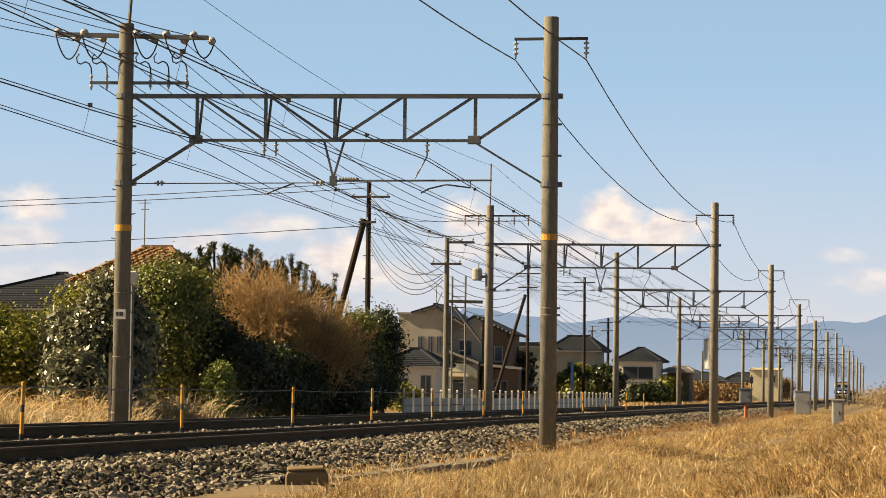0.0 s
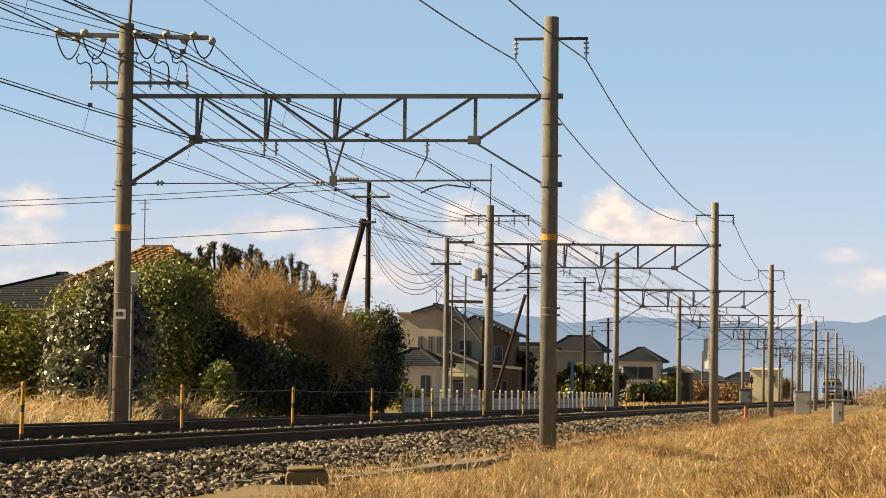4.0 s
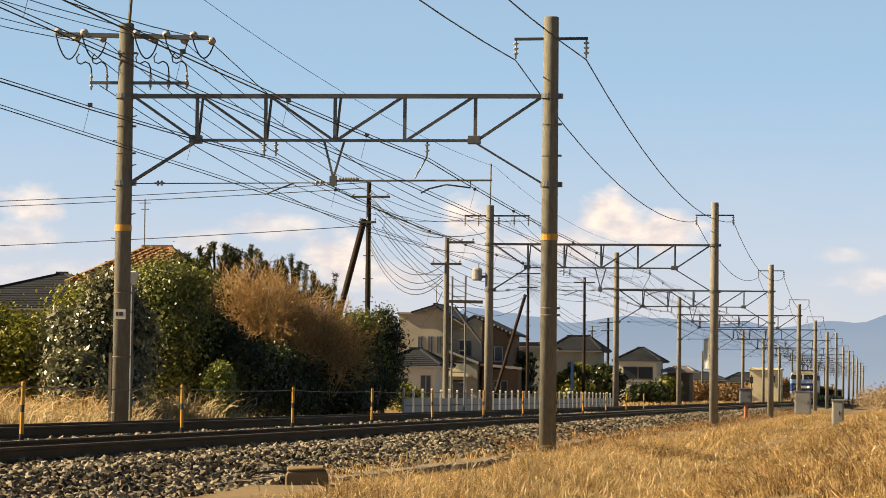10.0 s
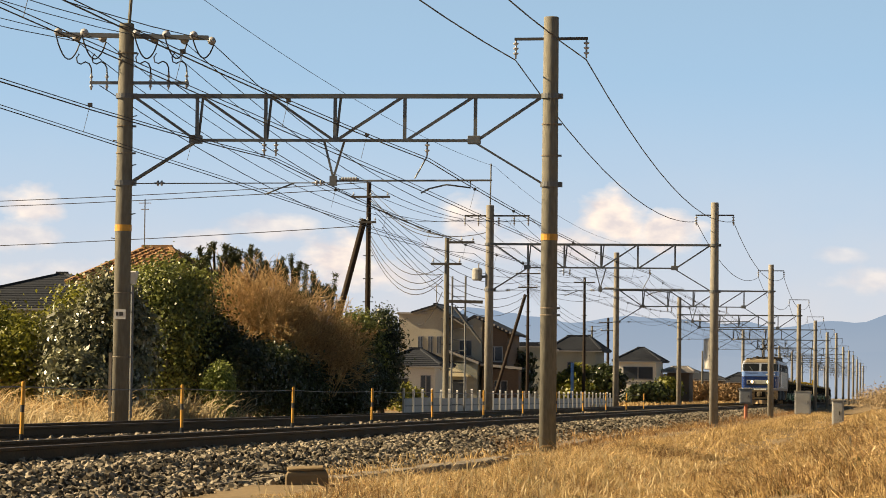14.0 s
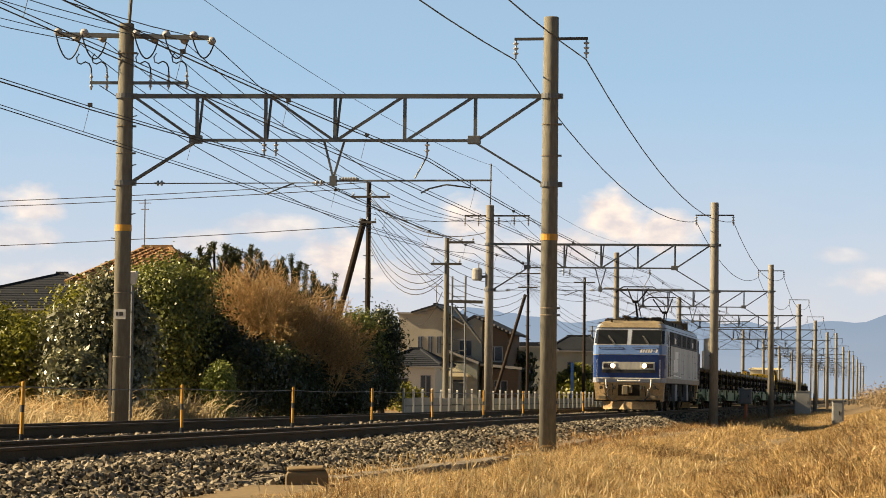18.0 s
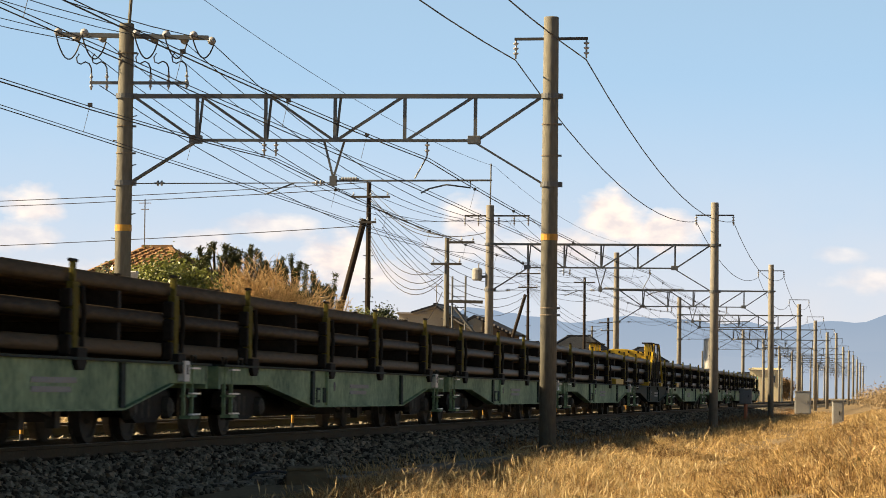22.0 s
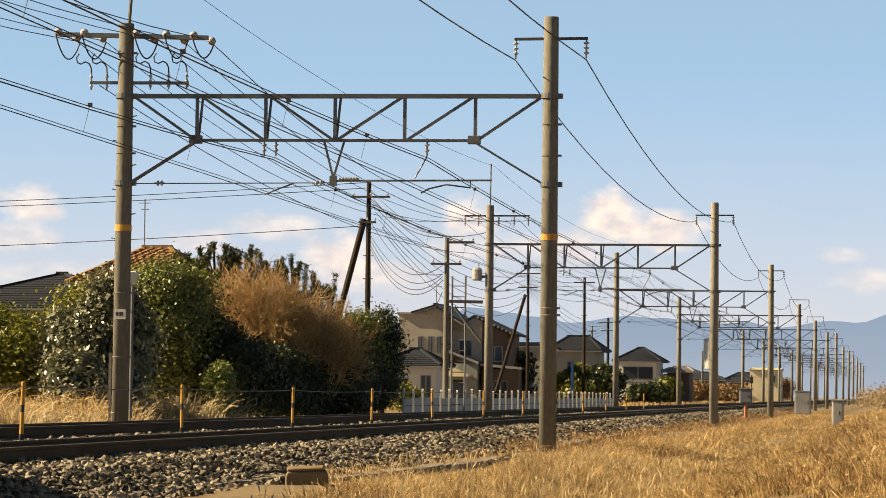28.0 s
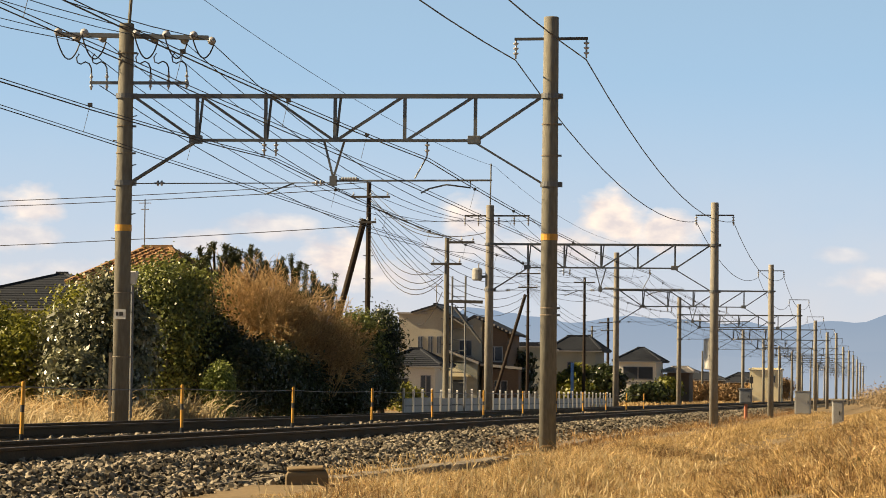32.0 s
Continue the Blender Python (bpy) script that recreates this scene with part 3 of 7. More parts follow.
def build_loco():
    b = new("locomotive")
    # body shells, bottom to top
    part("lower_body", Shape().loft([plan(0.10, 1.40, 1.24, 1.12), plan(0.06, 1.40, 1.26, 1.30)]), SILL_DUST, b, "dust-browned body sill")
    lower = part("side_body", Shape().loft([plan(0.06, 1.395, 1.26, 1.302), plan(0.0, 1.395, 1.26, 2.18), plan(0.06, 1.392, 1.25, 2.56)]), SILVER, b, "dusty silver-grey body side")
    for end in (0, 1):
        m = pose(0, LENGTH, 0, 0, 0, 180) if end else Matrix.Identity(4)
        skin = lambda y0, lv: [[m @ Vector(p) for p in ([(-w - 0.004, y1, z), (-w - 0.004, f + 0.42, z), (-w + 0.046, f + 0.236, z), (-n, f + 0.022, z), (-n * 0.92, f - 0.006, z), (n * 0.92, f - 0.006, z), (n, f + 0.022, z), (w - 0.046, f + 0.236, z), (w + 0.004, f + 0.42, z), (w + 0.004, y1, z)])] for f, w, n, z, y1 in lv]

        def open_loft(rings):
            s = Shape()
            k = 0
            for r in rings:
                s.v += r
            n = len(rings[0])
            for i in range(len(rings) - 1):
                s.f += [(i * n + j, i * n + j + 1, (i + 1) * n + j + 1, (i + 1) * n + j) for j in range(n - 1)]
            return s

        part("nose_lower", open_loft(skin(0, [(0.06, 1.395, 1.26, 1.305, 0.5), (0.0, 1.395, 1.26, 2.17, 0.5)])), DEEP_BLUE, b, "deep blue cab front", smooth=False)
        part("nose_sill", open_loft(skin(0, [(0.095, 1.402, 1.24, 1.13, 0.5), (0.055, 1.402, 1.26, 1.30, 0.5)])), CAB_GREY, b, "blue-grey band above the skirt")
        part("nose_upper", open_loft(skin(0, [(0.0, 1.395, 1.26, 2.19, 0.5), (0.06, 1.392, 1.25, 2.545, 0.5)])), PALE_BLUE, b, "pale blue band under the windscreen")
        for s in (-1, 1):
            part("cab_side", Shape().box((s * 1.385 if s > 0 else -1.402, 0.5, 1.31), (s * 1.402 if s > 0 else -1.385, 0.98, 2.55), m), CAB_GREY, b, "blue-grey cab side")
    part("upper_body", Shape().loft([plan(0.06, 1.392, 1.25, 2.562), plan(0.55, 1.37, 1.22, 3.14), plan(0.62, 1.34, 1.2, 3.20)]), CAB_GREY, b, "blue-grey window band and cab pillars")
    part("cornice", Shape().loft([plan(0.58, 1.35, 1.21, 3.20), plan(0.60, 1.345, 1.2, 3.225)]), BLACK, b)
    part("eave", Shape().loft([plan(0.61, 1.34, 1.2, 3.226), plan(0.74, 1.29, 1.15, 3.36)]), CAB_GREY, b)
    part("roof", Shape().loft([plan(0.60, 1.24, 1.19, 3.228), plan(0.78, 1.2, 1.12, 3.40), plan(1.05, 1.1, 1.0, 3.48), plan(1.6, 0.9, 0.85, 3.52)]), ROOF_TAN, b, "dust-browned roof")
    part("roof_monitor", Shape().loft([[(x, y, z) for x, z in ((-1.22, 3.36), (1.22, 3.36), (1.12, 3.60), (-1.12, 3.60))] for y in (2.1, 12.3)]), ROOF_DUST, b, "long dark roof casing", bevel=0.02)
    for y in (6.0, 7.4):
        part("roof_vent", Shape().box((1.17, y, 3.40), (1.225, y + 0.75, 3.54)), PANEL_GREY, b)
    for end in (0, 1):
        m = pose(0, LENGTH, 0, 0, 0, 180) if end else Matrix.Identity(4)
        # windscreen, pillar, visor
        fy = lambda z: 0.06 + (z - 2.562) * (0.49 / 0.578) - 0.012
        for x0, x1 in ((-1.20, -0.10), (0.10, 1.20)):
            part("windscreen", Shape().loft([[m @ Vector((x, fy(z) + d, z)) for x, z in ((x0, 2.60), (x1, 2.60), (x1 - 0.015, 3.115), (x0 + 0.015, 3.115))] for d in (0.0, 0.02)]), GLASS, b, "dark windscreen pane")
            part("windscreen_frame", Shape().loft([[m @ Vector((x, fy(z) + d, z)) for x, z in ((x0 - 0.03, 2.57), (x1 + 0.03, 2.57), (x1 + 0.02, 3.145), (x0 - 0.02, 3.145))] for d in (0.009, 0.03)]), BLACK, b)
            part("wiper", Shape().bar(m @ Vector((x0 + 0.62, fy(2.58) - 0.03, 2.58)), m @ Vector((x0 + 0.38, fy(2.9) - 0.03, 2.92)), 0.02, 0.02), BLACK, b)
            part("wiper_arm", Shape().bar(m @ Vector((x0 + 0.68, fy(2.58) - 0.05, 2.58)), m @ Vector((x0 + 0.43, fy(2.84) - 0.05, 2.90)), 0.028, 0.015), GALV, b)
            part("step_rail", Shape().loft([[m @ Vector((x, 0.0 + 0.06 * (z - 2.18) / 0.38 - d, z)) for x, z in ((x0 + 0.04, 2.455), (x1 - 0.10, 2.455), (x1 - 0.05, 2.385), (x0 + 0.12, 2.385))] for d in (0.008, 0.016)]), BLACK, b)
            part("step_tread", Shape().loft([[m @ Vector((x, 0.0 + 0.06 * (z - 2.18) / 0.38 - d, z)) for x, z in ((x0 + 0.085, 2.44), (x1 - 0.13, 2.44), (x1 - 0.10, 2.40), (x0 + 0.14, 2.40))] for d in (0.008, 0.019)]), PALE_BLUE, b)
        for s in (-1, 1):
            # dark glazing that wraps the corner between windscreen and cab side
            lean = lambda z: (z - 2.562) / 0.578
            part("corner_pane", Shape().loft([[m @ Vector((s * (1.25 - 0.03 * lean(z) + a), 0.06 + 0.49 * lean(z) + c, z)) for a, c in ((0.0, 0.012), (0.088, 0.215), (0.06, 0.23), (-0.03, 0.035))] for z in (2.60, 2.86, 3.115)]), GLASS, b, "dark wrap-around corner pane")
            part("window_rim", Shape().loft([[m @ Vector((s * (1.372 + d), y, z)) for y, z in ((1.0, 2.60), (1.035, 2.60), (1.035, 3.10), (1.0, 3.10))] for d in (0.0, 0.03)]), LOGO, b, "pale window rim")
            part("cab_side_window", Shape().loft([[m @ Vector((s * (w + d), y, z)) for y, z, w in ((0.62, 2.62, 1.385), (1.0, 2.62, 1.388), (1.0, 3.08, 1.372), (0.92, 3.08, 1.372))] for d in (0.0, 0.012)]), GLASS, b)
            part("tail_lamp", Shape().box((s * 0.83 - 0.088, -0.034, 1.70), (s * 0.83 + 0.088, 0.02, 1.815), m), TAIL, b, "dark tail lamp lens", bevel=0.01)
            part("lamp_recess", Shape().box((s * 0.72 - 0.215, -0.026, 1.678), (s * 0.72 + 0.215, 0.02, 1.838), m), UNDER_PALE, b)
            part("lamp_bezel", Shape().box((s * 0.72 - 0.26, -0.022, 1.64), (s * 0.72 + 0.26, 0.02, 1.875), m), SILVER, b, "pale lamp frame", bevel=0.008)
            part("headlamp", Shape().turned(m @ Vector((s * 0.60, -0.02, 1.757)), [(0, 0.06), (0.022, 0.06), (0.03, 0.042)], 14, m.to_3x3() @ Vector((0, -1, 0))), LAMP if not end else TAIL, b, "lit round headlamp" if not end else "")
            part("lamp_reflector", Shape().turned(m @ Vector((s * 0.60, -0.02, 1.757)), [(0, 0.092), (0.014, 0.092), (0.016, 0.075)], 16, m.to_3x3() @ Vector((0, -1, 0))), REFLECTOR if not end else PORCELAIN, b, "warmly lit lamp reflector" if not end else "pale lamp reflector")
            part("lift_handle", Shape().tube([m @ Vector(p) for p in ((s * 0.86, -0.02, 1.22), (s * 0.86, -0.07, 1.20), (s * 0.84, -0.08, 0.95), (s * 0.80, -0.08, 0.9))], 0.017, 5), LOGO, b)
            part("corner_handrail", Shape().tube([m @ Vector((s * 1.2, -0.02, 1.32)), m @ Vector((s * 1.2, -0.06, 1.35)), m @ Vector((s * 1.2, -0.06, 1.95)), m @ Vector((s * 1.2, -0.01, 1.98))], 0.014, 5), CAB_GREY, b)
            part("front_step", Shape().box((s * 1.0 - 0.14, -0.08, 0.48), (s * 1.0 + 0.14, 0.12, 0.62), m), ROOF_TAN, b, bevel=0.01)
            part("brake_hose", Shape().tube([m @ Vector(p) for p in ((s * 0.72, -0.02, 0.86), (s * 0.78, -0.12, 0.78), (s * 0.76, -0.16, 0.60), (s * 0.62, -0.18, 0.44), (s * 0.42, -0.16, 0.40))], 0.03, 6), BLACK, b)
        part("lamp_panel", Shape().box((-1.0, -0.012, 1.61), (1.0, 0.02, 1.90), m), SILVER, b, "grey lamp panel", bevel=0.006)
        # charcoal strip that stands in for shade in the slot below the lamp panel
        part("lamp_shelf", Shape().box((-1.02, -0.008, 1.49), (1.02, 0.02, 1.606), m), PANEL_GREY, b, "charcoal strip painted as the shaded slot under the lamps")
        part("skirt", Shape().loft([[m @ Vector(p) for p in ((-x, 0.8, z), (-x, y, z), (-x * 0.7, y - 0.1, z), (x * 0.7, y - 0.1, z), (x, y, z), (x, 0.8, z))] for x, y, z in ((1.27, 0.30, 0.40), (1.34, 0.16, 1.118))]), DIRT_TAN, b, "tan dust-covered front skirt")
        part("skirt_recess", Shape().box((-0.40, 0.05, 0.62), (0.42, 0.09, 1.04), m), UNDER, b)
        part("coupler", Shape().box((-0.16, -0.42, 0.72), (0.14, 0.2, 1.02), m).box((-0.2, -0.52, 0.66), (0.02, -0.2, 1.0), m).box((0.06, -0.5, 0.76), (0.16, -0.3, 0.98), m), ROOF_TAN, b, "dusty steel knuckle coupler", bevel=0.02)
        part("plough", Shape().loft([[m @ Vector(p) for p in ((-1.0, 0.35, z), (-0.15, y, z), (0.15, y, z), (1.0, 0.35, z), (1.0, 0.45, z), (-1.0, 0.45, z))] for z, y in ((0.10, -0.12), (0.40, -0.05))]), DIRT_TAN, b, "tan snow plough")
        part("plough_beam", Shape().box((-1.32, -0.06, 0.40), (1.2, 0.1, 0.46), m), UNDER, b)
        part("front_handrail", Shape().tube([m @ Vector(p) for p in ((-0.42, -0.02, 1.22), (-0.42, -0.09, 1.18), (0.42, -0.09, 1.18), (0.42, -0.02, 1.22))], 0.018, 6), LOGO, b)
        part("gutter", Shape().box((-1.2, 0.0, 1.27), (1.2, 0.055, 1.30), m), LOGO, b)
        for s in (-1, 1):
            # cab doors with their handrails
            d = part("cab_door", Shape().box((s * 1.40 - 0.012, 1.02, 1.36), (s * 1.40 + 0.012, 1.62, 3.04), m), CAB_GREY, b, "narrow cab door")
            part("door_window", Shape().box((s * 1.395 - 0.02, 1.2, 2.55), (s * 1.395 + 0.024, 1.45, 2.98), m), GLASS, d)
            part("door_rail", Shape().tube([m @ Vector((s * 1.45, y, z)) for y, z in ((0.97, 1.36), (0.97, 2.5))], 0.018, 5).tube([m @ Vector((s * 1.45, y, z)) for y, z in ((1.68, 1.36), (1.68, 3.05))], 0.018, 5), BLACK, d)
            part("door_kick_plate", Shape().box((s * 1.40 - 0.014, 1.06, 1.34), (s * 1.40 + 0.016, 1.58, 1.75), m), DIRT_TAN, d)
            part("step_plate", Shape().box((s * 1.36 - 0.06, 1.1, 0.45), (s * 1.36 + 0.06, 1.5, 0.50), m), UNDER_PALE, b)
            part("step_plate", Shape().box((s * 1.36 - 0.06, 1.1, 0.78), (s * 1.36 + 0.06, 1.5, 0.82), m), UNDER_PALE, b)
    for x0, z0, x1, z1 in ((-1.12, 1.06, -0.78, 1.0), (-0.95, 0.72, -0.7, 0.52), (0.62, 0.98, 0.66, 0.60), (0.92, 1.08, 1.16, 0.84), (-0.62, 1.10, -0.60, 0.64)):
        part("skirt_pipe", Shape().tube([(x0, 0.02, z0), (x0 * 0.5 + x1 * 0.5, -0.03, z0 * 0.4 + z1 * 0.6), (x1, 0.03, z1)], 0.016, 5), UNDER, b)
    for x0 in (-1.05, -0.55, 0.5, 0.98):
        part("jumper_socket", Shape().box((x0 - 0.06, -0.015, 0.86), (x0 + 0.06, 0.09, 1.0)), UNDER_PALE, b, bevel=0.015)
    for s in (-1, 1):
        for k in range(7):
            part("seam_bolt", Shape().box((s * 1.396 - 0.006, 6.9 + 1.45 * k, 1.40), (s * 1.396 + 0.006, 6.93 + 1.45 * k, 1.43)).box((s * 1.396 - 0.006, 6.9 + 1.45 * k, 2.30), (s * 1.396 + 0.006, 6.93 + 1.45 * k, 2.33)), PANEL_GREY, b)
        for y0 in (6.85, 12.3, 14.4):
            part("panel_seam", Shape().box((s * 1.396 - 0.003, y0, 1.32), (s * 1.396 + 0.003, y0 + 0.012, 2.55)), CAB_GREY, b)
    # fleet number as plain slanted bars
    for k in range(7):
        x = 0.42 + k * 0.098
        h = 0.12 if k != 5 else 0.025
        part("number_bar", Shape().loft([[(x + 0.02 * (z - 2.25) / 0.12 + dx, 0.035 - 0.02 - d, z) for dx, z in ((0, 2.26 if k != 5 else 2.31), (0.07, 2.26 if k != 5 else 2.31), (0.085, 2.26 + h if k != 5 else 2.335), (0.015, 2.26 + h if k != 5 else 2.335))] for d in (0.0, 0.012)]), LOGO, b)
    # side bays: dark filters, charcoal panels, small windows, markings and hatches
    for s in (-1, 1):
        part("window_band", Shape().box((s * 1.384 - 0.012, 2.25, 2.60), (s * 1.384 + 0.012, 16.85, 3.12)), PANEL_GREY, b, "charcoal band of filters and windows")
        for y0, y1 in ((2.4, 4.0), (5.98, 7.75), (8.7, 10.35), (11.4, 13.05), (15.0, 16.7)):
            part("air_filter", Shape().box((s * 1.388 - 0.016, y0, 2.63), (s * 1.388 + 0.016, y1, 3.10)), GRILLE, b, "black air filter")
        for y0 in (4.5, 14.05):
            part("side_window", Shape().box((s * 1.39 - 0.02, y0, 2.68), (s * 1.39 + 0.02, y0 + 0.58, 2.90)), LOGO, b, "small pale window", bevel=0.01)
        part("sill_strip", Shape().box((s * 1.39 - 0.02, 2.2, 2.565), (s * 1.39 + 0.02, 16.9, 2.60)), PANEL_GREY, b)
        for y0, y1, z0, z1 in ((2.35, 3.7, 1.42, 2.02), (7.9, 9.4, 1.5, 2.05), (15.2, 16.4, 1.40, 2.05)):
            part("hatch_seam", Shape().box((s * 1.396 - 0.004, y0, z0), (s * 1.396 + 0.004, y1, z0 + 0.014)).box((s * 1.396 - 0.004, y0, z1), (s * 1.396 + 0.004, y1, z1 + 0.014)).box((s * 1.396 - 0.004, y1, z0), (s * 1.396 + 0.004, y1 + 0.012, z1)), PANEL_GREY, b)
        for y0, y1, z0, z1, lean in ((4.0, 4.6, 1.55, 2.05, 0.1), (4.68, 5.08, 1.55, 2.38, 0.12), (5.14, 5.54, 1.55, 2.38, 0.12), (5.6, 6.15, 1.58, 2.06, 0.1), (5.6, 6.35, 2.1, 2.38, 0.06)):
            part("side_marking", Shape().loft([[(s * (1.397 + d), y, z) for y, z in ((y0, z0), (y1, z0), (y1 + lean, z1), (y0 + lean, z1))] for d in (0.0, 0.006)]), LOGO, b, "pale grey slanted marking")
        part("side_wedge", Shape().loft([[(s * (1.397 + d), y, z) for y, z in ((4.1, 1.40), (9.0, 1.36), (4.1, 1.46))] for d in (0.0, 0.006)]), LOGO, b)
    # roof gear
    for y in (12.6, 15.7):
        part("roof_box", Shape().box((0.45, y, 3.44), (1.05, y + 0.5, 3.80)), ROOF_DUST, b, bevel=0.02)
    part("roof_box", Shape().box((0.7, 1.75, 3.40), (1.08, 2.08, 3.66)), ROOF_DUST, b, bevel=0.02)
    for x, y in ((0.1, 1.7), (0.42, 1.9), (0.62, 2.6), (-0.6, 2.4)):
        part("air_tank", Shape().turned((x, y, 3.56), [(0, 0.03), (0.04, 0.11), (0.34, 0.11), (0.38, 0.03)], 10, (0, 1, 0)), ROOF_DUST, b)
    for x, y, h in ((-0.75, 0.9, 0.16), (-0.28, 1.35, 0.30), (-0.16, 1.4, 0.26), (0.2, 17.6, 0.2)):
        part("horn", Shape().tube([(x, y, 3.42), (x, y, 3.42 + h)], 0.05, 8, 0.035).box((x - 0.1, y - 0.08, 3.42 + h * 0.7), (x + 0.1, y + 0.06, 3.42 + h * 0.95)), ROOF_DUST, b)
    for y, s in ((3.4, 1), (15.9, -1)):
        p = part("pantograph", Shape().box((-0.55, y - 0.7, 3.60), (-0.45, y + 0.7, 3.66)).box((0.45, y - 0.7, 3.60), (0.55, y + 0.7, 3.66)).box((-0.55, y - 0.06, 3.60), (0.55, y + 0.06, 3.68)), PANTO, b, "black single-arm pantograph")
        knee, top = (0, y + s * (-0.75), 4.28), (0, y + s * 0.35, 4.84)
        part("lower_arm", Shape().tube([(0.0, y + s * 0.25, 3.66), knee], 0.045, 7, 0.035).tube([(0.12, y + s * 0.55, 3.66), (0.1, y - s * 0.6, 4.2)], 0.02, 6), PANTO, p)
        part("upper_arm", Shape().tube([(0.1, knee[1], knee[2]), (0.42, top[1], top[2])], 0.03, 6).tube([(-0.1, knee[1], knee[2]), (-0.42, top[1], top[2])], 0.03, 6).tube([(0.05, knee[1] + s * 0.1, knee[2]), (0.0, top[1], top[2] - 0.05)], 0.014, 5), PANTO, p)
        part("knee_joint", Shape().box((-0.11, knee[1] - 0.07, knee[2] - 0.06), (0.11, knee[1] + 0.07, knee[2] + 0.05)), PANTO, p, bevel=0.02)
        part("collector_head", Shape().loft([[(x, top[1] + dy, z + dz) for dy, dz in ((-0.15, -0.01), (0.15, -0.01), (0.15, 0.02), (-0.15, 0.02))] for x, z in ((-0.88, 4.68), (-0.72, 4.82), (-0.58, 4.9), (0.58, 4.9), (0.72, 4.82), (0.88, 4.68))]), PANTO, p)
        for x in (-0.5, 0.5):
            for dy in (-0.6, 0.6):
                sh = Shape()
                insulator(sh, (x, y + dy, 3.38), 2, 0.08, 0.1, (0, 0, 1))
                part("roof_insulator", sh, PORCELAIN, b, smooth=True)
    # three bogies
    for c in (3.3, 9.5, 15.7):
        g = part("bogie", Shape().box((-1.15, c - 1.95, 0.62), (-1.0, c + 1.95, 0.86)).box((1.0, c - 1.95, 0.62), (1.15, c + 1.95, 0.86)).box((-1.0, c - 0.4, 0.5), (1.0, c + 0.4, 0.95)), UNDER, b, "grimy two-axle bogie", bevel=0.01)
        for y in (c - 1.3, c + 1.3):
            wheelset(g, y, 0.56)
            for s in (-1, 1):
                part("axle_box", Shape().box((s * 1.12 - 0.1, y - 0.2, 0.42), (s * 1.12 + 0.1, y + 0.2, 0.74)), UNDER_PALE, g, bevel=0.02)
                for o in (-0.34, 0.34):
                    part("spring", Shape().turned((s * 1.12, y + o, 0.5), [(0, 0.08), (0.35, 0.08)], 8), UNDER_PALE, g)
                part("damper", Shape().tube([(s * 1.2, y + 0.6, 0.6), (s * 1.2, y + 0.75, 1.08)], 0.045, 7), UNDER_PALE, g)
                part("sand_pipe", Shape().tube([(s * 0.98, y - 0.75, 1.0), (s * 0.75, y - 0.65, 0.15)], 0.025, 5), UNDER, g)
    for y0, y1 in ((5.85, 7.0), (12.1, 13.0)):
        for s in (-1, 1):
            part("equipment_box", Shape().box((s * 1.1 - 0.22, y0, 0.42), (s * 1.1 + 0.22, y1, 1.1)), DARK_CABINET, b, bevel=0.02)
    part("underframe", Shape().box((-1.1, 0.9, 0.92), (1.1, 18.1, 1.118)), UNDER, b)
    part("inner_frame", Shape().box((-0.5, 1.0, 0.22), (0.5, 18.0, 0.919)), UNDER, b)
    for y0, s0 in ((5.55, 0.45), (7.15, 0.6), (8.0, 0.3), (10.9, 0.5), (11.55, 0.4), (13.15, 0.35), (1.2, 0.4), (17.2, 0.45)):
        for s in (-1, 1):
            part("hanging_box", Shape().box((s * 0.98 - 0.14, y0, 0.36), (s * 0.98 + 0.14, y0 + s0, 1.1)), UNDER_PALE, b, bevel=0.015)
    part("main_tank", Shape().box((-0.8, 6.0, 0.5), (0.8, 13.0, 0.92)), UNDER, b)
    tagged(b, "blue and silver-grey electric locomotive with lit headlamps", "locomotive")
    return b


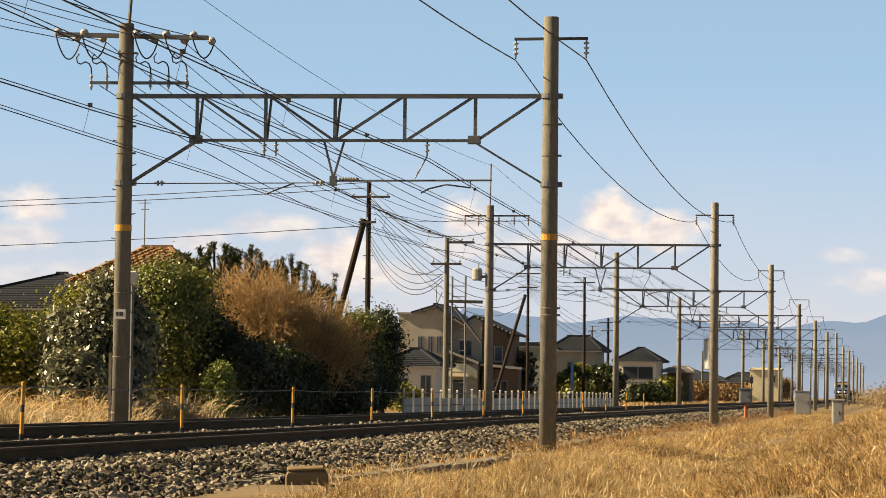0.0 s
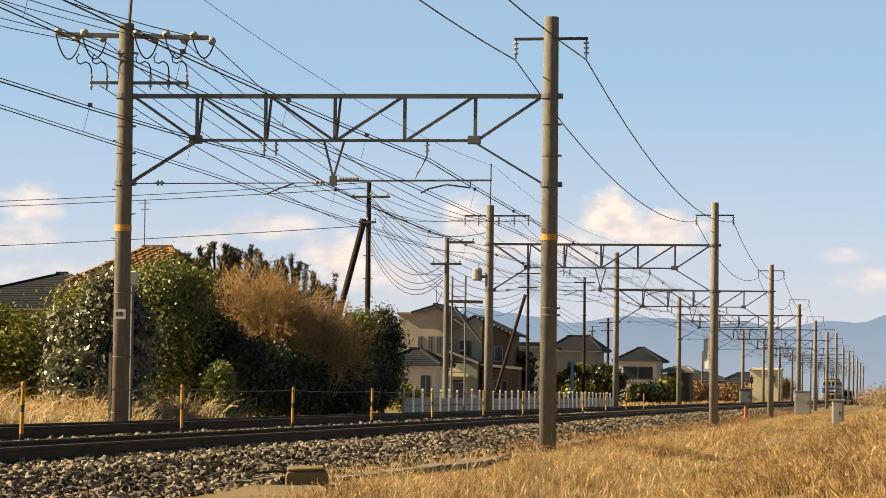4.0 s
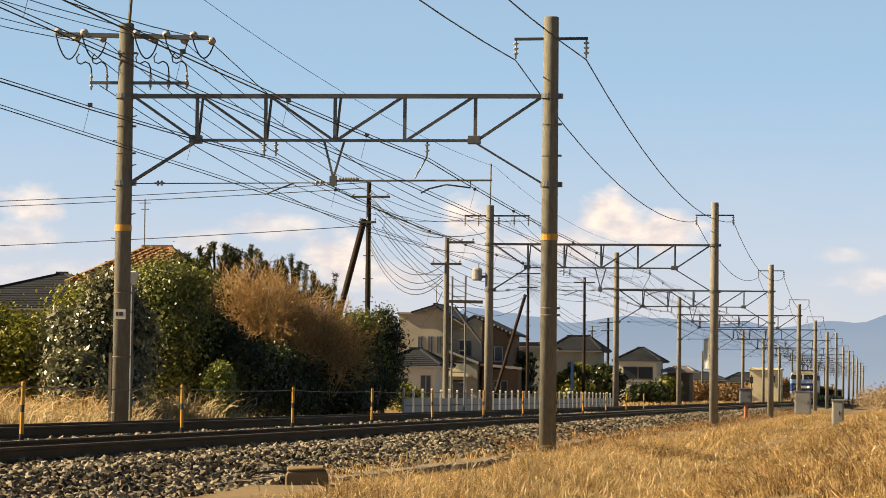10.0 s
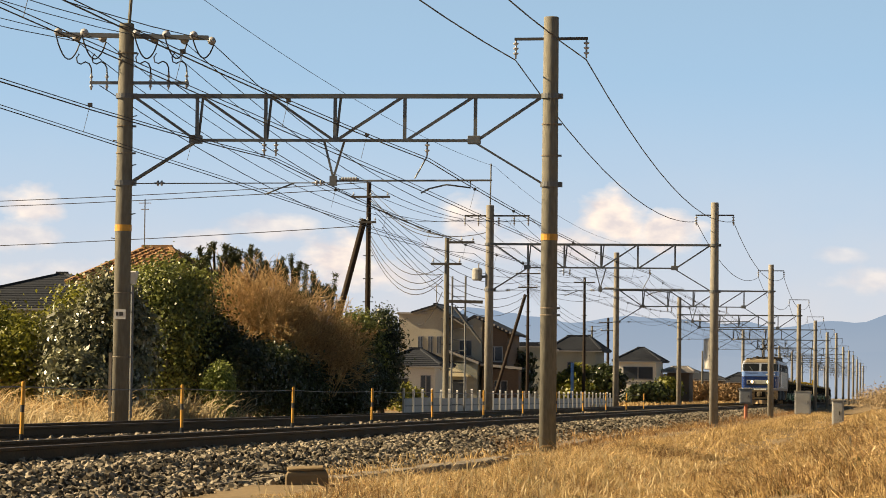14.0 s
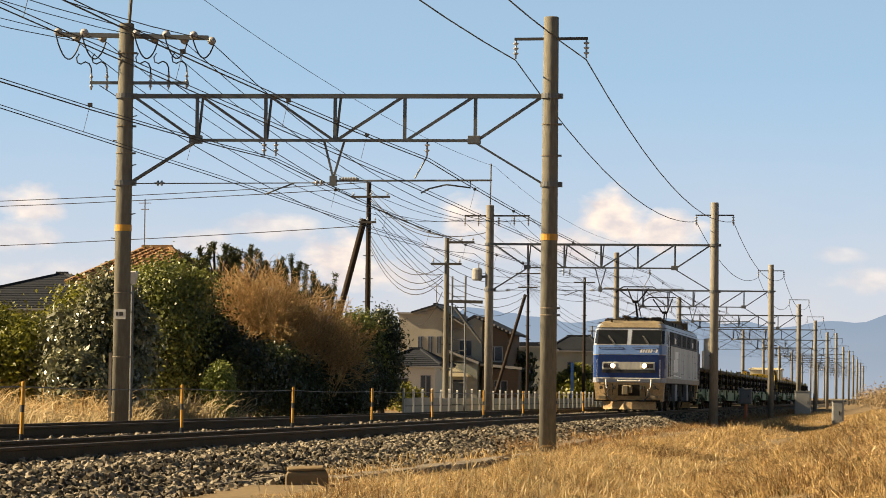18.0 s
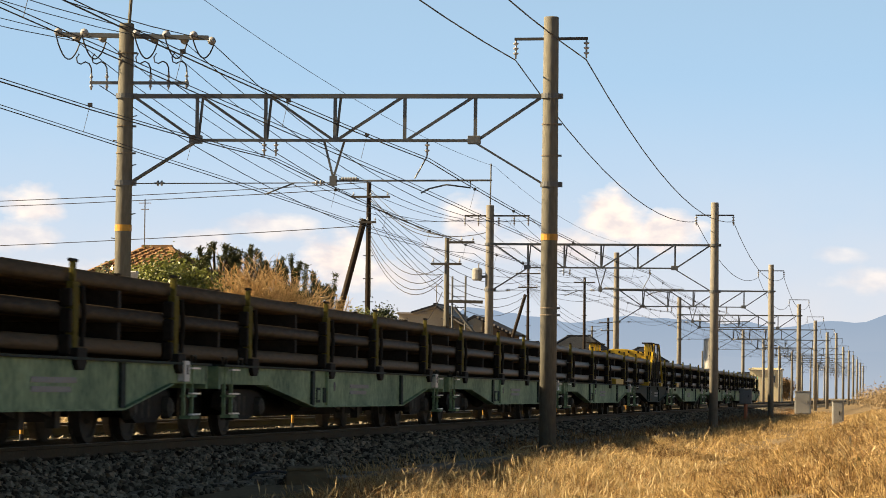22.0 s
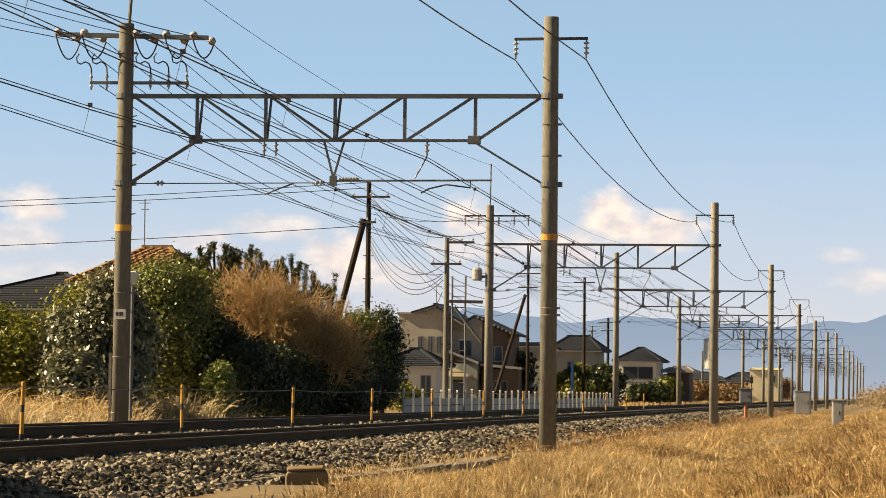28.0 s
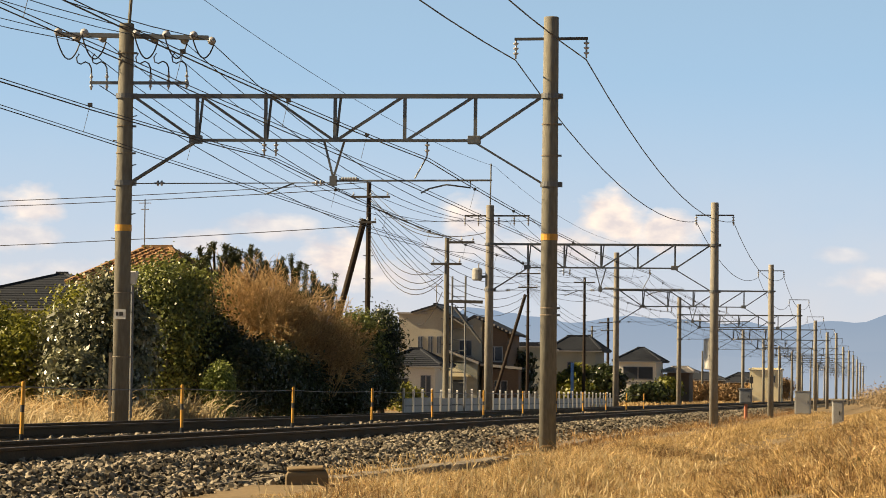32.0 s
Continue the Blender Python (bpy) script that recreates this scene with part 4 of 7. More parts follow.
def build_wagon(n, kind):
    """A flat wagon with fish-bellied side girders; its front end at 0, its rear end at n."""
    w = new("flat_wagon")
    n -= 0.35
    deep0, deep1 = (0.33 * n, 0.74 * n) if kind != "crane" else (0.36 * n, 0.66 * n)
    rise0, rise1 = 0.16 * n, 0.88 * n
    gm = WAGON_GREEN if kind != "crane" else WAGON_DARK
    for s in (-1, 1):
        xa, xb = (s * 1.19, s * 1.25)
        a, c = min(xa, xb), max(xa, xb)
        part("side_girder", Shape().prism([(0.35, 0.95), (0.35, 0.72), (rise0, 0.72), (deep0, 0.42), (deep1, 0.42), (rise1, 0.72), (n, 0.72), (n, 0.95)], a, c, "x"), gm, w, "faded green fish-bellied girder")
        part("top_flange", Shape().box((s * 1.22 - 0.1, 0.35, 0.95), (s * 1.22 + 0.1, n, 0.98)), WAGON_DARK, w)
        part("bottom_flange", Shape().loft([[(s * 1.22 + d, y, z + h) for d, h in ((-0.09, -0.02), (0.09, -0.02), (0.09, 0.0), (-0.09, 0.0))] for y, z in ((rise0, 0.72), (deep0, 0.42), (deep1, 0.42), (rise1, 0.72))]), gm, w)
        for f, wide in ((0.0, 0.09), (0.14, 0.03), (1.0, 0.09)):
            y = deep0 + (deep1 - deep0) * f
            part("stiffener", Shape().box((s * 1.27 - 0.02, y - wide, 0.43), (s * 1.27 + 0.02, y + wide, 0.945)), WAGON_DARK if f in (0.0, 1.0) else gm, w)
        for y in (deep0 + 0.35, deep0 + 0.85):
            holder = part("card_holder", Shape().box((s * 1.253 - 0.012, y, 0.47), (s * 1.253 + 0.012, y + 0.26, 0.70)), WAGON_DARK, w)
            if y < deep0 + 0.5:
                part("card", Shape().box((s * 1.253 - 0.016, y + 0.05, 0.51), (s * 1.253 + 0.016, y + 0.21, 0.66)), gm, holder)
        part("lightening_hole", Shape().turned((s * 1.248, deep0 + 1.75, 0.72), [(0, 0.075), (0.008 * s, 0.075), (0.010 * s, 0.06)], 12, (1, 0, 0)), BLACK, w, "round black hole in the girder")
        part("lettering", Shape().box((s * 1.253 - 0.004, deep0 + 3.0, 0.70), (s * 1.253 + 0.004, deep0 + 4.6, 0.76)).box((s * 1.253 - 0.004, deep0 + 3.0, 0.60), (s * 1.253 + 0.004, deep0 + 4.4, 0.66)), GALV, w, "worn pale lettering bars")
    part("deck", Shape().box((-1.22, 0.3, 0.90), (1.22, n, 0.96)), WAGON_DARK, w, "dark steel deck")
    part("brake_gear", Shape().box((-0.4, 4.2, 0.26), (0.4, n - 4.0, 0.549)), UNDER, w)
    part("centre_sill", Shape().box((-0.25, 0.2, 0.55), (0.25, n + 0.1, 0.9)), WAGON_DARK, w)
    for y, d in ((0.35, -1), (n, 1)):
        part("end_beam", Shape().box((-1.25, y - 0.06, 0.66), (1.25, y + 0.06, 0.95)), WAGON_GREEN, w)
        part("coupler", Shape().box((-0.12, min(y, y + d * 0.42), 0.72), (0.12, max(y, y + d * 0.42), 0.98)), UNDER_PALE, w, "steel knuckle coupler", bevel=0.02)
    for c in (2.45, n - 2.2):
        g = part("bogie", Shape().loft([[(s1, c + y, z) for y, z in ((-1.25, 0.42), (-1.1, 0.62), (-0.35, 0.66), (0.35, 0.66), (1.1, 0.62), (1.25, 0.42), (0.8, 0.36), (0.4, 0.24), (-0.4, 0.24), (-0.8, 0.36))] for s1 in (0.92, 1.05)]).loft([[(s1, c + y, z) for y, z in ((-1.25, 0.42), (-1.1, 0.62), (-0.35, 0.66), (0.35, 0.66), (1.1, 0.62), (1.25, 0.42), (0.8, 0.36), (0.4, 0.24), (-0.4, 0.24), (-0.8, 0.36))] for s1 in (-1.05, -0.92)]).box((-0.95, c - 0.2, 0.3), (0.95, c + 0.2, 0.62)), UNDER, w, "grimy cast-steel bogie")
        for y in (c - 0.85, c + 0.85):
            wheelset(g, y, 0.42)
            for s in (-1, 1):
                part("axle_box", Shape().turned((s * 1.03, y, 0.42), [(0, 0.14), (0.1 * s, 0.13), (0.14 * s, 0.07)], 10, (1, 0, 0)), UNDER_PALE, g)
        for s in (-1, 1):
            for o in (-0.14, 0.14):
                part("spring", Shape().turned((s * 1.0, c + o, 0.3), [(0, 0.07), (0.26, 0.07)], 8), UNDER_PALE, g)
    # brake platform at the rear end
    part("brake_box", Shape().box((1.12, n - 1.45, 0.74), (1.34, n - 1.2, 1.0)), WHITE, w, "white hand-brake box", bevel=0.01)
    part("brake_dial", Shape().box((1.335, n - 1.36, 0.83), (1.346, n - 1.29, 0.95)), BLACK, w)
    part("ladder", Shape().box((1.22, n - 1.15, 0.3), (1.26, n - 1.1, 0.95)).box((1.22, n - 0.75, 0.3), (1.26, n - 0.7, 0.95)).box((1.2, n - 1.15, 0.28), (1.34, n - 0.7, 0.32)).box((1.2, n - 1.15, 0.55), (1.30, n - 0.7, 0.58)), WAGON_GREEN, w)
    part("ladder", Shape().box((1.22, 0.6, 0.3), (1.26, 0.65, 0.95)).box((1.22, 1.0, 0.3), (1.26, 1.05, 0.95)).box((1.2, 0.6, 0.28), (1.34, 1.05, 0.32)).box((1.2, 0.6, 0.55), (1.30, 1.05, 0.58)), WAGON_GREEN, w)
    for y0 in (0.6, n - 1.15):
        for z0 in (0.325, 0.585, 0.9):
            part("step_edge", Shape().box((1.31, y0 + 0.02, z0), (1.36, y0 + 0.43, z0 + 0.022)), LOGO, w, "worn pale step edge")
    for s in (-1, 1):
        part("air_reservoir", Shape().turned((s * 0.75, n * 0.5 - 2.2, 0.5), [(0, 0.05), (0.06, 0.17), (1.3, 0.17), (1.36, 0.05)], 12, (0, 1, 0)), UNDER_PALE, w)
        for y0 in (n * 0.5 + 0.2, n * 0.5 + 1.5):
            part("brake_rigging", Shape().bar((s * 0.8, y0, 0.5), (s * 0.8, y0 + 1.1, 0.34), 0.05, 0.08).box((s * 0.8 - 0.06, y0 + 1.0, 0.2), (s * 0.8 + 0.06, y0 + 1.2, 0.5)), UNDER_PALE, w)
    for y in (0.7, 1.6, n - 1.7, n - 0.6):
        part("grab_iron", Shape().tube([(1.2, y, 0.95), (1.2, y, 1.07), (1.2, y + 0.22, 1.07), (1.2, y + 0.22, 0.95)], 0.018, 5), UNDER_PALE, w)
    # stakes that hold the rails
    for f in (0.115, 0.395, 0.615, 0.885):
        y = f * (n + 0.35)
        for s in (-1, 1):
            st = part("stake", Shape().loft([[(s * 1.18 + dx * k, y + dy * w1 + lean, z) for dx, dy in ((-0.05, -1), (0.05, -1), (0.05, 1), (-0.05, 1))] for z, k, w1, lean in ((0.9, 1.0, 0.075, 0.0), (1.3, 0.95, 0.085, 0.02), (1.72, 0.9, 0.115, 0.03), (1.8, 0.8, 0.11, 0.03))]).box((s * 1.18 - 0.03, y - 0.03, 1.8), (s * 1.18 + 0.03, y + 0.05, 2.02)), STAKE, w, "mossy yellow stake", bevel=0.008)
            part("stake_pin", Shape().tube([(s * 1.18, y - 0.13, 2.03), (s * 1.18, y + 0.15, 2.03)], 0.022, 6), UNDER, st)
            part("stake_socket", Shape().loft([[(s * 1.25 + dx, y + dy * k, z) for dx, dy in ((-0.06, -1), (0.06, -1), (0.06, 1), (-0.06, 1))] for z, k in ((0.84, 0.10), (0.92, 0.2), (1.08, 0.17))]), UNDER, st, bevel=0.01)
            for z0, z1, wd in ((1.0, 1.22, 0.13), (1.24, 1.5, 0.10), (1.52, 1.72, 0.12)):
                part("stake_clamp", Shape().box((s * 1.17 - 0.06, y - 0.115 - wd, z0), (s * 1.17 + 0.06, y - 0.118, z1)), UNDER, st, bevel=0.015)
            part("chain", Shape().tube([(s * 1.25, y + 0.14, 1.75), (s * 1.26, y + 0.2, 1.45), (s * 1.25, y + 0.15, 1.1)], 0.03, 6), UNDER, st)
        part("stake_beam", Shape().box((-1.15, y - 0.08, 0.965), (1.15, y + 0.08, 1.02)), UNDER, w)
    if kind in ("crate", "short crate"):
        y0, y1 = (14.3, 16.7) if kind == "crate" else (3.2, 4.5)
        part("timber_block", Shape().box((0.9, y0, 0.985), (1.26, y1, 1.16)), CRANE_YELLOW, w, "yellow painted timber", bevel=0.01)
    if kind == "first":
        for x in (1.1, 0.86):
            part("end_rail", Shape().tube([(x, 0.5, 0.96), (x, 0.62, 2.0 if x > 1 else 1.6), (x, 0.8, 2.0 if x > 1 else 1.6), (x, 0.95, 0.96)], 0.026, 6), CRANE_YELLOW, w, "yellow end handrail")
    if kind == "last":
        part("end_rail", Shape().tube([(1.15, n - 0.15, 0.9), (1.15, n + 0.0, 1.95), (1.15, n + 0.1, 1.95), (1.15, n + 0.1, 0.9)], 0.026, 6).tube([(1.1, n, 0.9), (1.1, n, 1.36), (1.1, n + 0.35, 1.36), (1.1, n + 0.35, 0.9)], 0.022, 6), MINT, w, "green end handrail")
        part("tail_board", Shape().box((1.0, n + 0.06, 0.7), (1.3, n + 0.12, 1.0)), WHITE, w)
    tagged(w, "green flat wagon carrying long steel rails" if kind != "crane" else "dark green flat wagon carrying a rail-handling frame", "wagon", "wagons of the rail train")
    return w


def build_rails(n):
    """The load: three tiers of long rails."""
    ld = new("rail_load")
    side = [(0.02, 0.0), (0.05, 0.014), (0.064, 0.05), (0.062, 0.095), (0.053, 0.135), (0.034, 0.162), (0.012, 0.172)]
    prof = side + [(-a, c) for a, c in reversed(side)]
    rng = random.Random(3)
    for tier, z in enumerate((1.04, 1.41, 1.785)):
        for k in range(12):
            x = -1.04 + k * 2.08 / 11
            a, c = 1.0 + rng.uniform(-0.3, 0.3), n - 1.2 + rng.uniform(-0.25, 0.25)
            ys = [a + (c - a) * i / 3 for i in range(4)]
            part("long_rail", Shape().loft([[(x + px * 1.1, y, z + pz + rng.uniform(-0.004, 0.004)) for px, pz in prof] for y in ys]), NEW_RAIL, ld, smooth=True)
        y = 2.2
        while y < n - 2:
            part("spacer_beam", Shape().box((-1.12, y - 0.07, z + 0.167), (1.12, y + 0.07, z + 0.365)) if tier < 2 else Shape().box((-1.12, y - 0.05, z + 0.167), (1.12, y + 0.05, z + 0.19)), UNDER, ld)
            y += 4.8
    tagged(ld, "three tiers of long brown steel rails lying on the wagons", "rails")
    return ld


def build_crane():
    c = new("rail_handling_frame")
    arch = [(-0.95, 1.97), (0.95, 1.97), (0.95, 2.14), (0.62, 2.26), (0.25, 2.33), (-0.25, 2.33), (-0.62, 2.26), (-0.95, 2.12)]
    for y in (8.05, 10.0):
        part("cross_beam", Shape().prism(arch, y - 0.26, y + 0.26), CRANE_YELLOW, c, "arched yellow lifting beam", bevel=0.015)
        for x in (-0.7, -0.35, 0.0, 0.35, 0.7):
            part("beam_stud", Shape().box((x - 0.03, y - 0.3, 2.18), (x + 0.03, y - 0.262, 2.26)), UNDER, c)
    for y in (7.6, 8.5, 9.6, 10.4):
        for x in (-1.015, 1.015):
            part("column", Shape().box((x - 0.065, y - 0.09, 1.95), (x + 0.065, y + 0.09, 2.52)), CRANE_YELLOW, c, "yellow column", bevel=0.01)
            part("column_cap", Shape().box((x - 0.16, y - 0.15, 2.522), (x + 0.22, y + 0.15, 2.57)), UNDER, c, bevel=0.008)
            part("column_bracket", Shape().box((x - 0.1, y - 0.05, 2.1), (x + 0.1, y + 0.05, 2.24)), UNDER, c, bevel=0.01)
        for dy in (-0.06, 0.08):
            part("clamp_rod", Shape().tube([(1.24, y + dy, 2.52), (1.24, y + dy, 1.2)], 0.024, 6), UNDER_PALE, c)
        part("clamp_sleeve", Shape().tube([(1.24, y, 1.9), (1.24, y, 1.55)], 0.055, 8), UNDER, c)
        part("clamp_foot", Shape().box((1.15, y - 0.14, 1.14), (1.3, y + 0.16, 1.26)), UNDER, c)
    for a, d in ((7.9, -1), (10.3, 1)):
        part("stay_leg", Shape().bar((1.24, a, 2.5), (1.24, a + d * 1.75, 1.1), 0.07, 0.06), CRANE_YELLOW, c, "slanted yellow stay leg")
    for y, mm in ((6.0, CRANE_YELLOW), (8.0, UNDER_PALE), (9.3, UNDER_PALE), (11.4, CRANE_YELLOW)):
        part("support_block", Shape().box((0.95, y - 0.35, 0.985), (1.28, y + 0.35, 1.12)), mm, c, bevel=0.01)
    tagged(c, "yellow rail-handling frame standing over the loaded rails", "lifting frame")
    return c


ENDS = [19.5, 35.3, 54.3, 73.8, 93.8, 109.8, 129.0, 148.3, 166.0, 183.4]


def build_train():
    out = [(build_loco(), 0.0)]
    for i, (a, b) in enumerate(zip(ENDS, ENDS[1:])):
        kind = {0: "first", 4: "crane", 3: "crate", 5: "short crate", 8: "last"}.get(i, "")
        out.append((build_wagon(b - a, kind), a))
    out.append((build_rails(ENDS[-1] - ENDS[0]), ENDS[0]))
    out.append((build_crane(), ENDS[4] + 0.3))
    return out


TRAIN = build_train()


# ---- dry grass, bank and clutter on the near side ----
STRAW = leaf_material("dry_straw", (0.22, 0.125, 0.045), (0.68, 0.48, 0.22), 0.75, 0.3, 0.45)
STRAW_PALE = leaf_material("pale_straw", (0.37, 0.265, 0.13), (0.64, 0.50, 0.28), 0.7, 0.3)
OLIVE_STRAW = leaf_material("olive_straw", (0.144, 0.122, 0.0432), (0.302, 0.252, 0.108), 0.7, 0.3)
RUSSET_STRAW = leaf_material("russet_straw", (0.13, 0.068, 0.026), (0.36, 0.21, 0.09), 0.8, 0.25, 0.4)
WEED = leaf_material("green_weeds", (0.0648, 0.072, 0.0144), (0.187, 0.158, 0.0432), 0.6, 0.3)


def blades(name, n, area, height, width, mat, seed, label, bend=0.55, keep=None, tip=0.15, steps=None):
    """Many single blades, each a bent strip of two pieces, rooted on the ground."""
    rng = np.random.default_rng(seed)
    x0, x1, y0, y1 = area
    x = rng.uniform(x0, x1, n)
    y = y0 + (y1 - y0) * rng.random(n) ** 1.35
    if keep is not None:
        ok = keep(x, y, rng)
        x, y = x[ok], y[ok]
    n = len(x)
    gz = np.array([ground_z(a, b) + (0.11 * noise.noise((a * 0.8, b * 0.45, 2.0)) if a > -8.5 else 0) for a, b in zip(x, y)]) - 0.02
    h = height(x, y) * rng.uniform(0.45, 1.15, n)
    turn = rng.uniform(0, 2 * np.pi, n)
    lean = rng.uniform(0.1, 1.0, n) * bend
    dx, dy = np.cos(turn), np.sin(turn)
    side = rng.uniform(0, 2 * np.pi, n)
    sx, sy = np.cos(side), np.sin(side)
    w = width * rng.uniform(0.6, 1.4, n) * np.where(y > 45, 1.25, 1.0)
    rows = []
    steps = steps or ((0.0, 0.8), (0.55, 1.0), (1.0, tip))
    for f, k in steps:
        px, py = x + dx * lean * h * f * f, y + dy * lean * h * f * f
        pz = gz + h * f * np.maximum(1 - 0.42 * lean * f, 0.12)
        rows.append(np.stack([px - sx * w * k / 2, py - sy * w * k / 2, pz], 1))
        rows.append(np.stack([px + sx * w * k / 2, py + sy * w * k / 2, pz], 1))
    v = np.stack(rows, 1).reshape(-1, 3)
    base = np.arange(n)[:, None] * 2 * len(steps)
    f = np.concatenate([base + [2 * i, 2 * i + 1, 2 * i + 3, 2 * i + 2] for i in range(len(steps) - 1)], 0)
    me = bpy.data.meshes.new(name)
    me.vertices.add(len(v)), me.vertices.foreach_set("co", v.astype(np.float32).ravel())
    me.loops.add(f.size), me.loops.foreach_set("vertex_index", f.ravel())
    me.polygons.add(len(f)), me.polygons.foreach_set("loop_start", np.arange(0, f.size, 4))
    me.update(calc_edges=True)
    me.validate()
    me.materials.append(mat)
    ob = new(name, me)
    tagged(ob, label, "grass", kind="stuff")
    return ob


def bank_height(x, y):
    h = np.interp(x, [-7.2, -6.4, -5.7, -5.0, -4.4, -3.8, -3.2, -2.6, -2.0, -1.0, 0.0, 3.0], [0.03, 0.07, 0.22, 0.32, 0.24, 0.14, 0.12, 0.14, 0.16, 0.19, 0.22, 0.26])
    patch = np.array([noise.noise((a * 0.8, b * 0.42, 4.0)) for a, b in zip(x, y)])
    ramp = np.clip((y - 17.0) / 9.0, 0.05, 1) + np.clip((x + 2.2) / 2.0, 0, 1) * np.clip(1 - (y - 17) / 7.0, 0, 0.6)
    return h * np.maximum(1 + 1.1 * patch, 0.35) * np.minimum(ramp, 1)


def in_sight(x, y, rng):
    return (x > -0.235 * y) & (x < 0.03 * y + 0.8) & (rng.random(len(x)) < np.clip((x + 7.4) / 1.6, 0.05, 1))


def tussocks(name, clumps, per, area, width, mat, seed, label, spread=0.16, tall=1.0, height=bank_height, keep=in_sight):
    """Clumps of grass: blades that rise from one root and fall outwards, matted into each other."""
    rng = np.random.default_rng(seed)
    x0, x1, y0, y1 = area
    cx, cy = rng.uniform(x0, x1, clumps), y0 + (y1 - y0) * rng.random(clumps) ** 1.3
    ok = keep(cx, cy, rng)
    cx, cy = cx[ok], cy[ok]
    n = len(cx)
    ch = height(cx, cy) * rng.uniform(0.5, 1.35, n) * tall
    drift = rng.uniform(0, 2 * np.pi, n)
    z = np.array([ground_z(a, b) + (0.11 * noise.noise((a * 0.8, b * 0.45, 2.0)) if a > -8.5 else 0) for a, b in zip(cx, cy)]) - 0.02
    rep = lambda q: np.repeat(q, per)
    m = n * per
    turn = np.where(rng.random(m) < 0.8, rng.uniform(0, 2 * np.pi, m), rep(drift) + rng.normal(0, 0.7, m))
    out = np.sqrt(rng.random(m)) * spread * (0.4 + rep(ch) * 2)
    x, y = rep(cx) + out * np.cos(turn), rep(cy) + out * np.sin(turn)
    h = rep(ch) * rng.uniform(0.4, 1.1, m)
    lean = rng.uniform(0.05, 0.8, m)
    side = turn + np.pi / 2 + rng.normal(0, 0.7, m)
    w = width * rng.uniform(0.6, 1.4, m) * np.where(y > 40, 1.25, 1.0)
    droop = rng.uniform(0.3, 1.0, m)
    kink = rng.normal(0, 1.1, m)
    rows = []
    for f, k in ((0.0, 0.9), (0.5, 1.0), (0.8, 0.8), (1.0, 0.2)):
        bend = turn + kink * f
        px, py = x + np.cos(bend) * lean * h * f * f, y + np.sin(bend) * lean * h * f * f
        pz = rep(z) + h * (f - 0.55 * droop * f ** 3)
        rows.append(np.stack([px - np.cos(side) * w * k / 2, py - np.sin(side) * w * k / 2, pz], 1))
        rows.append(np.stack([px + np.cos(side) * w * k / 2, py + np.sin(side) * w * k / 2, pz + w * 0.3], 1))
    v = np.stack(rows, 1).reshape(-1, 3)
    base = np.arange(m)[:, None] * 8
    f = np.concatenate([base + [0, 1, 3, 2], base + [2, 3, 5, 4], base + [4, 5, 7, 6]], 0)
    me = bpy.data.meshes.new(name)
    me.vertices.add(len(v)), me.vertices.foreach_set("co", v.astype(np.float32).ravel())
    me.loops.add(f.size), me.loops.foreach_set("vertex_index", f.ravel())
    me.polygons.add(len(f)), me.polygons.foreach_set("loop_start", np.arange(0, f.size, 4))
    me.update(calc_edges=True)
    me.validate()
    me.materials.append(mat)
    tagged(new(name, me), label, "grass", kind="stuff")


blades("dry_grass", 150000, (-7.4, 2.2, 14, 62), lambda x, y: bank_height(x, y) * 0.75, 0.0055, STRAW, 11, "tangled dry golden grass on the bank", bend=1.3, keep=in_sight)
tussocks("grass_tussocks", 13000, 26, (-6.9, 2.2, 15, 62), 0.0055, STRAW, 31, "matted golden grass tussocks on the bank")
tussocks("pale_tussocks", 1700, 28, (-6.6, 2.2, 17, 62), 0.0055, STRAW_PALE, 32, "pale dry grass tussocks on the bank", tall=1.1)
tussocks("russet_tussocks", 2600, 26, (-6.6, 1.8, 17, 60), 0.006, RUSSET_STRAW, 35, "brown matted grass tussocks on the bank", tall=1.15, keep=lambda x, y, r: in_sight(x, y, r) & (np.array([noise.noise((a * 0.7, b * 0.3, 21.0)) for a, b in zip(x, y)]) > 0.0))
tussocks("olive_tussocks", 1100, 26, (-6.6, 1.5, 17, 50), 0.009, OLIVE_STRAW, 33, "olive-green grass tussocks on the bank", tall=0.8)
blades("dry_grass", 80000, (-7.6, 3.0, 58, 210), lambda x, y: bank_height(x, y) * 1.0, 0.013, STRAW, 12, "tangled dry golden grass on the bank", bend=1.9, keep=lambda x, y, r: (x > -0.13 * y - 1) & (r.random(len(x)) < np.clip((x + 7.8) / 1.4, 0.1, 1)))
blades("grass_stalks", 2600, (-6.6, 1.5, 20, 70), lambda x, y: bank_height(x, y) * 1.15, 0.008, STRAW_PALE, 13, "pale dry grass stalks on the bank", bend=0.5, keep=in_sight, steps=((0.0, 0.5), (0.78, 0.45), (0.88, 1.8), (1.0, 0.2)))
blades("seed_heads", 1300, (-5.7, -2.4, 24, 46), lambda x, y: 0.44 + 0 * x, 0.006, STRAW_PALE, 34, "upright pale grass stems with seed heads", bend=0.5, steps=((0.0, 0.5), (0.74, 0.45), (0.85, 2.6), (1.0, 0.3)))
blades("low_weeds", 9000, (-6.9, -2.5, 24, 40), lambda x, y: bank_height(x, y) * 0.5, 0.014, WEED, 14, "low green weeds among dry grass", keep=lambda x, y, r: np.array([noise.noise((a * 0.9, b * 0.4, 9.0)) for a, b in zip(x, y)]) > 0.22)
blades("trackside_grass", 2600, (-7.9, -6.9, 34, 110), lambda x, y: 0.18 + 0 * x, 0.012, STRAW, 15, "thin dry grass along the cable trough", bend=0.8)
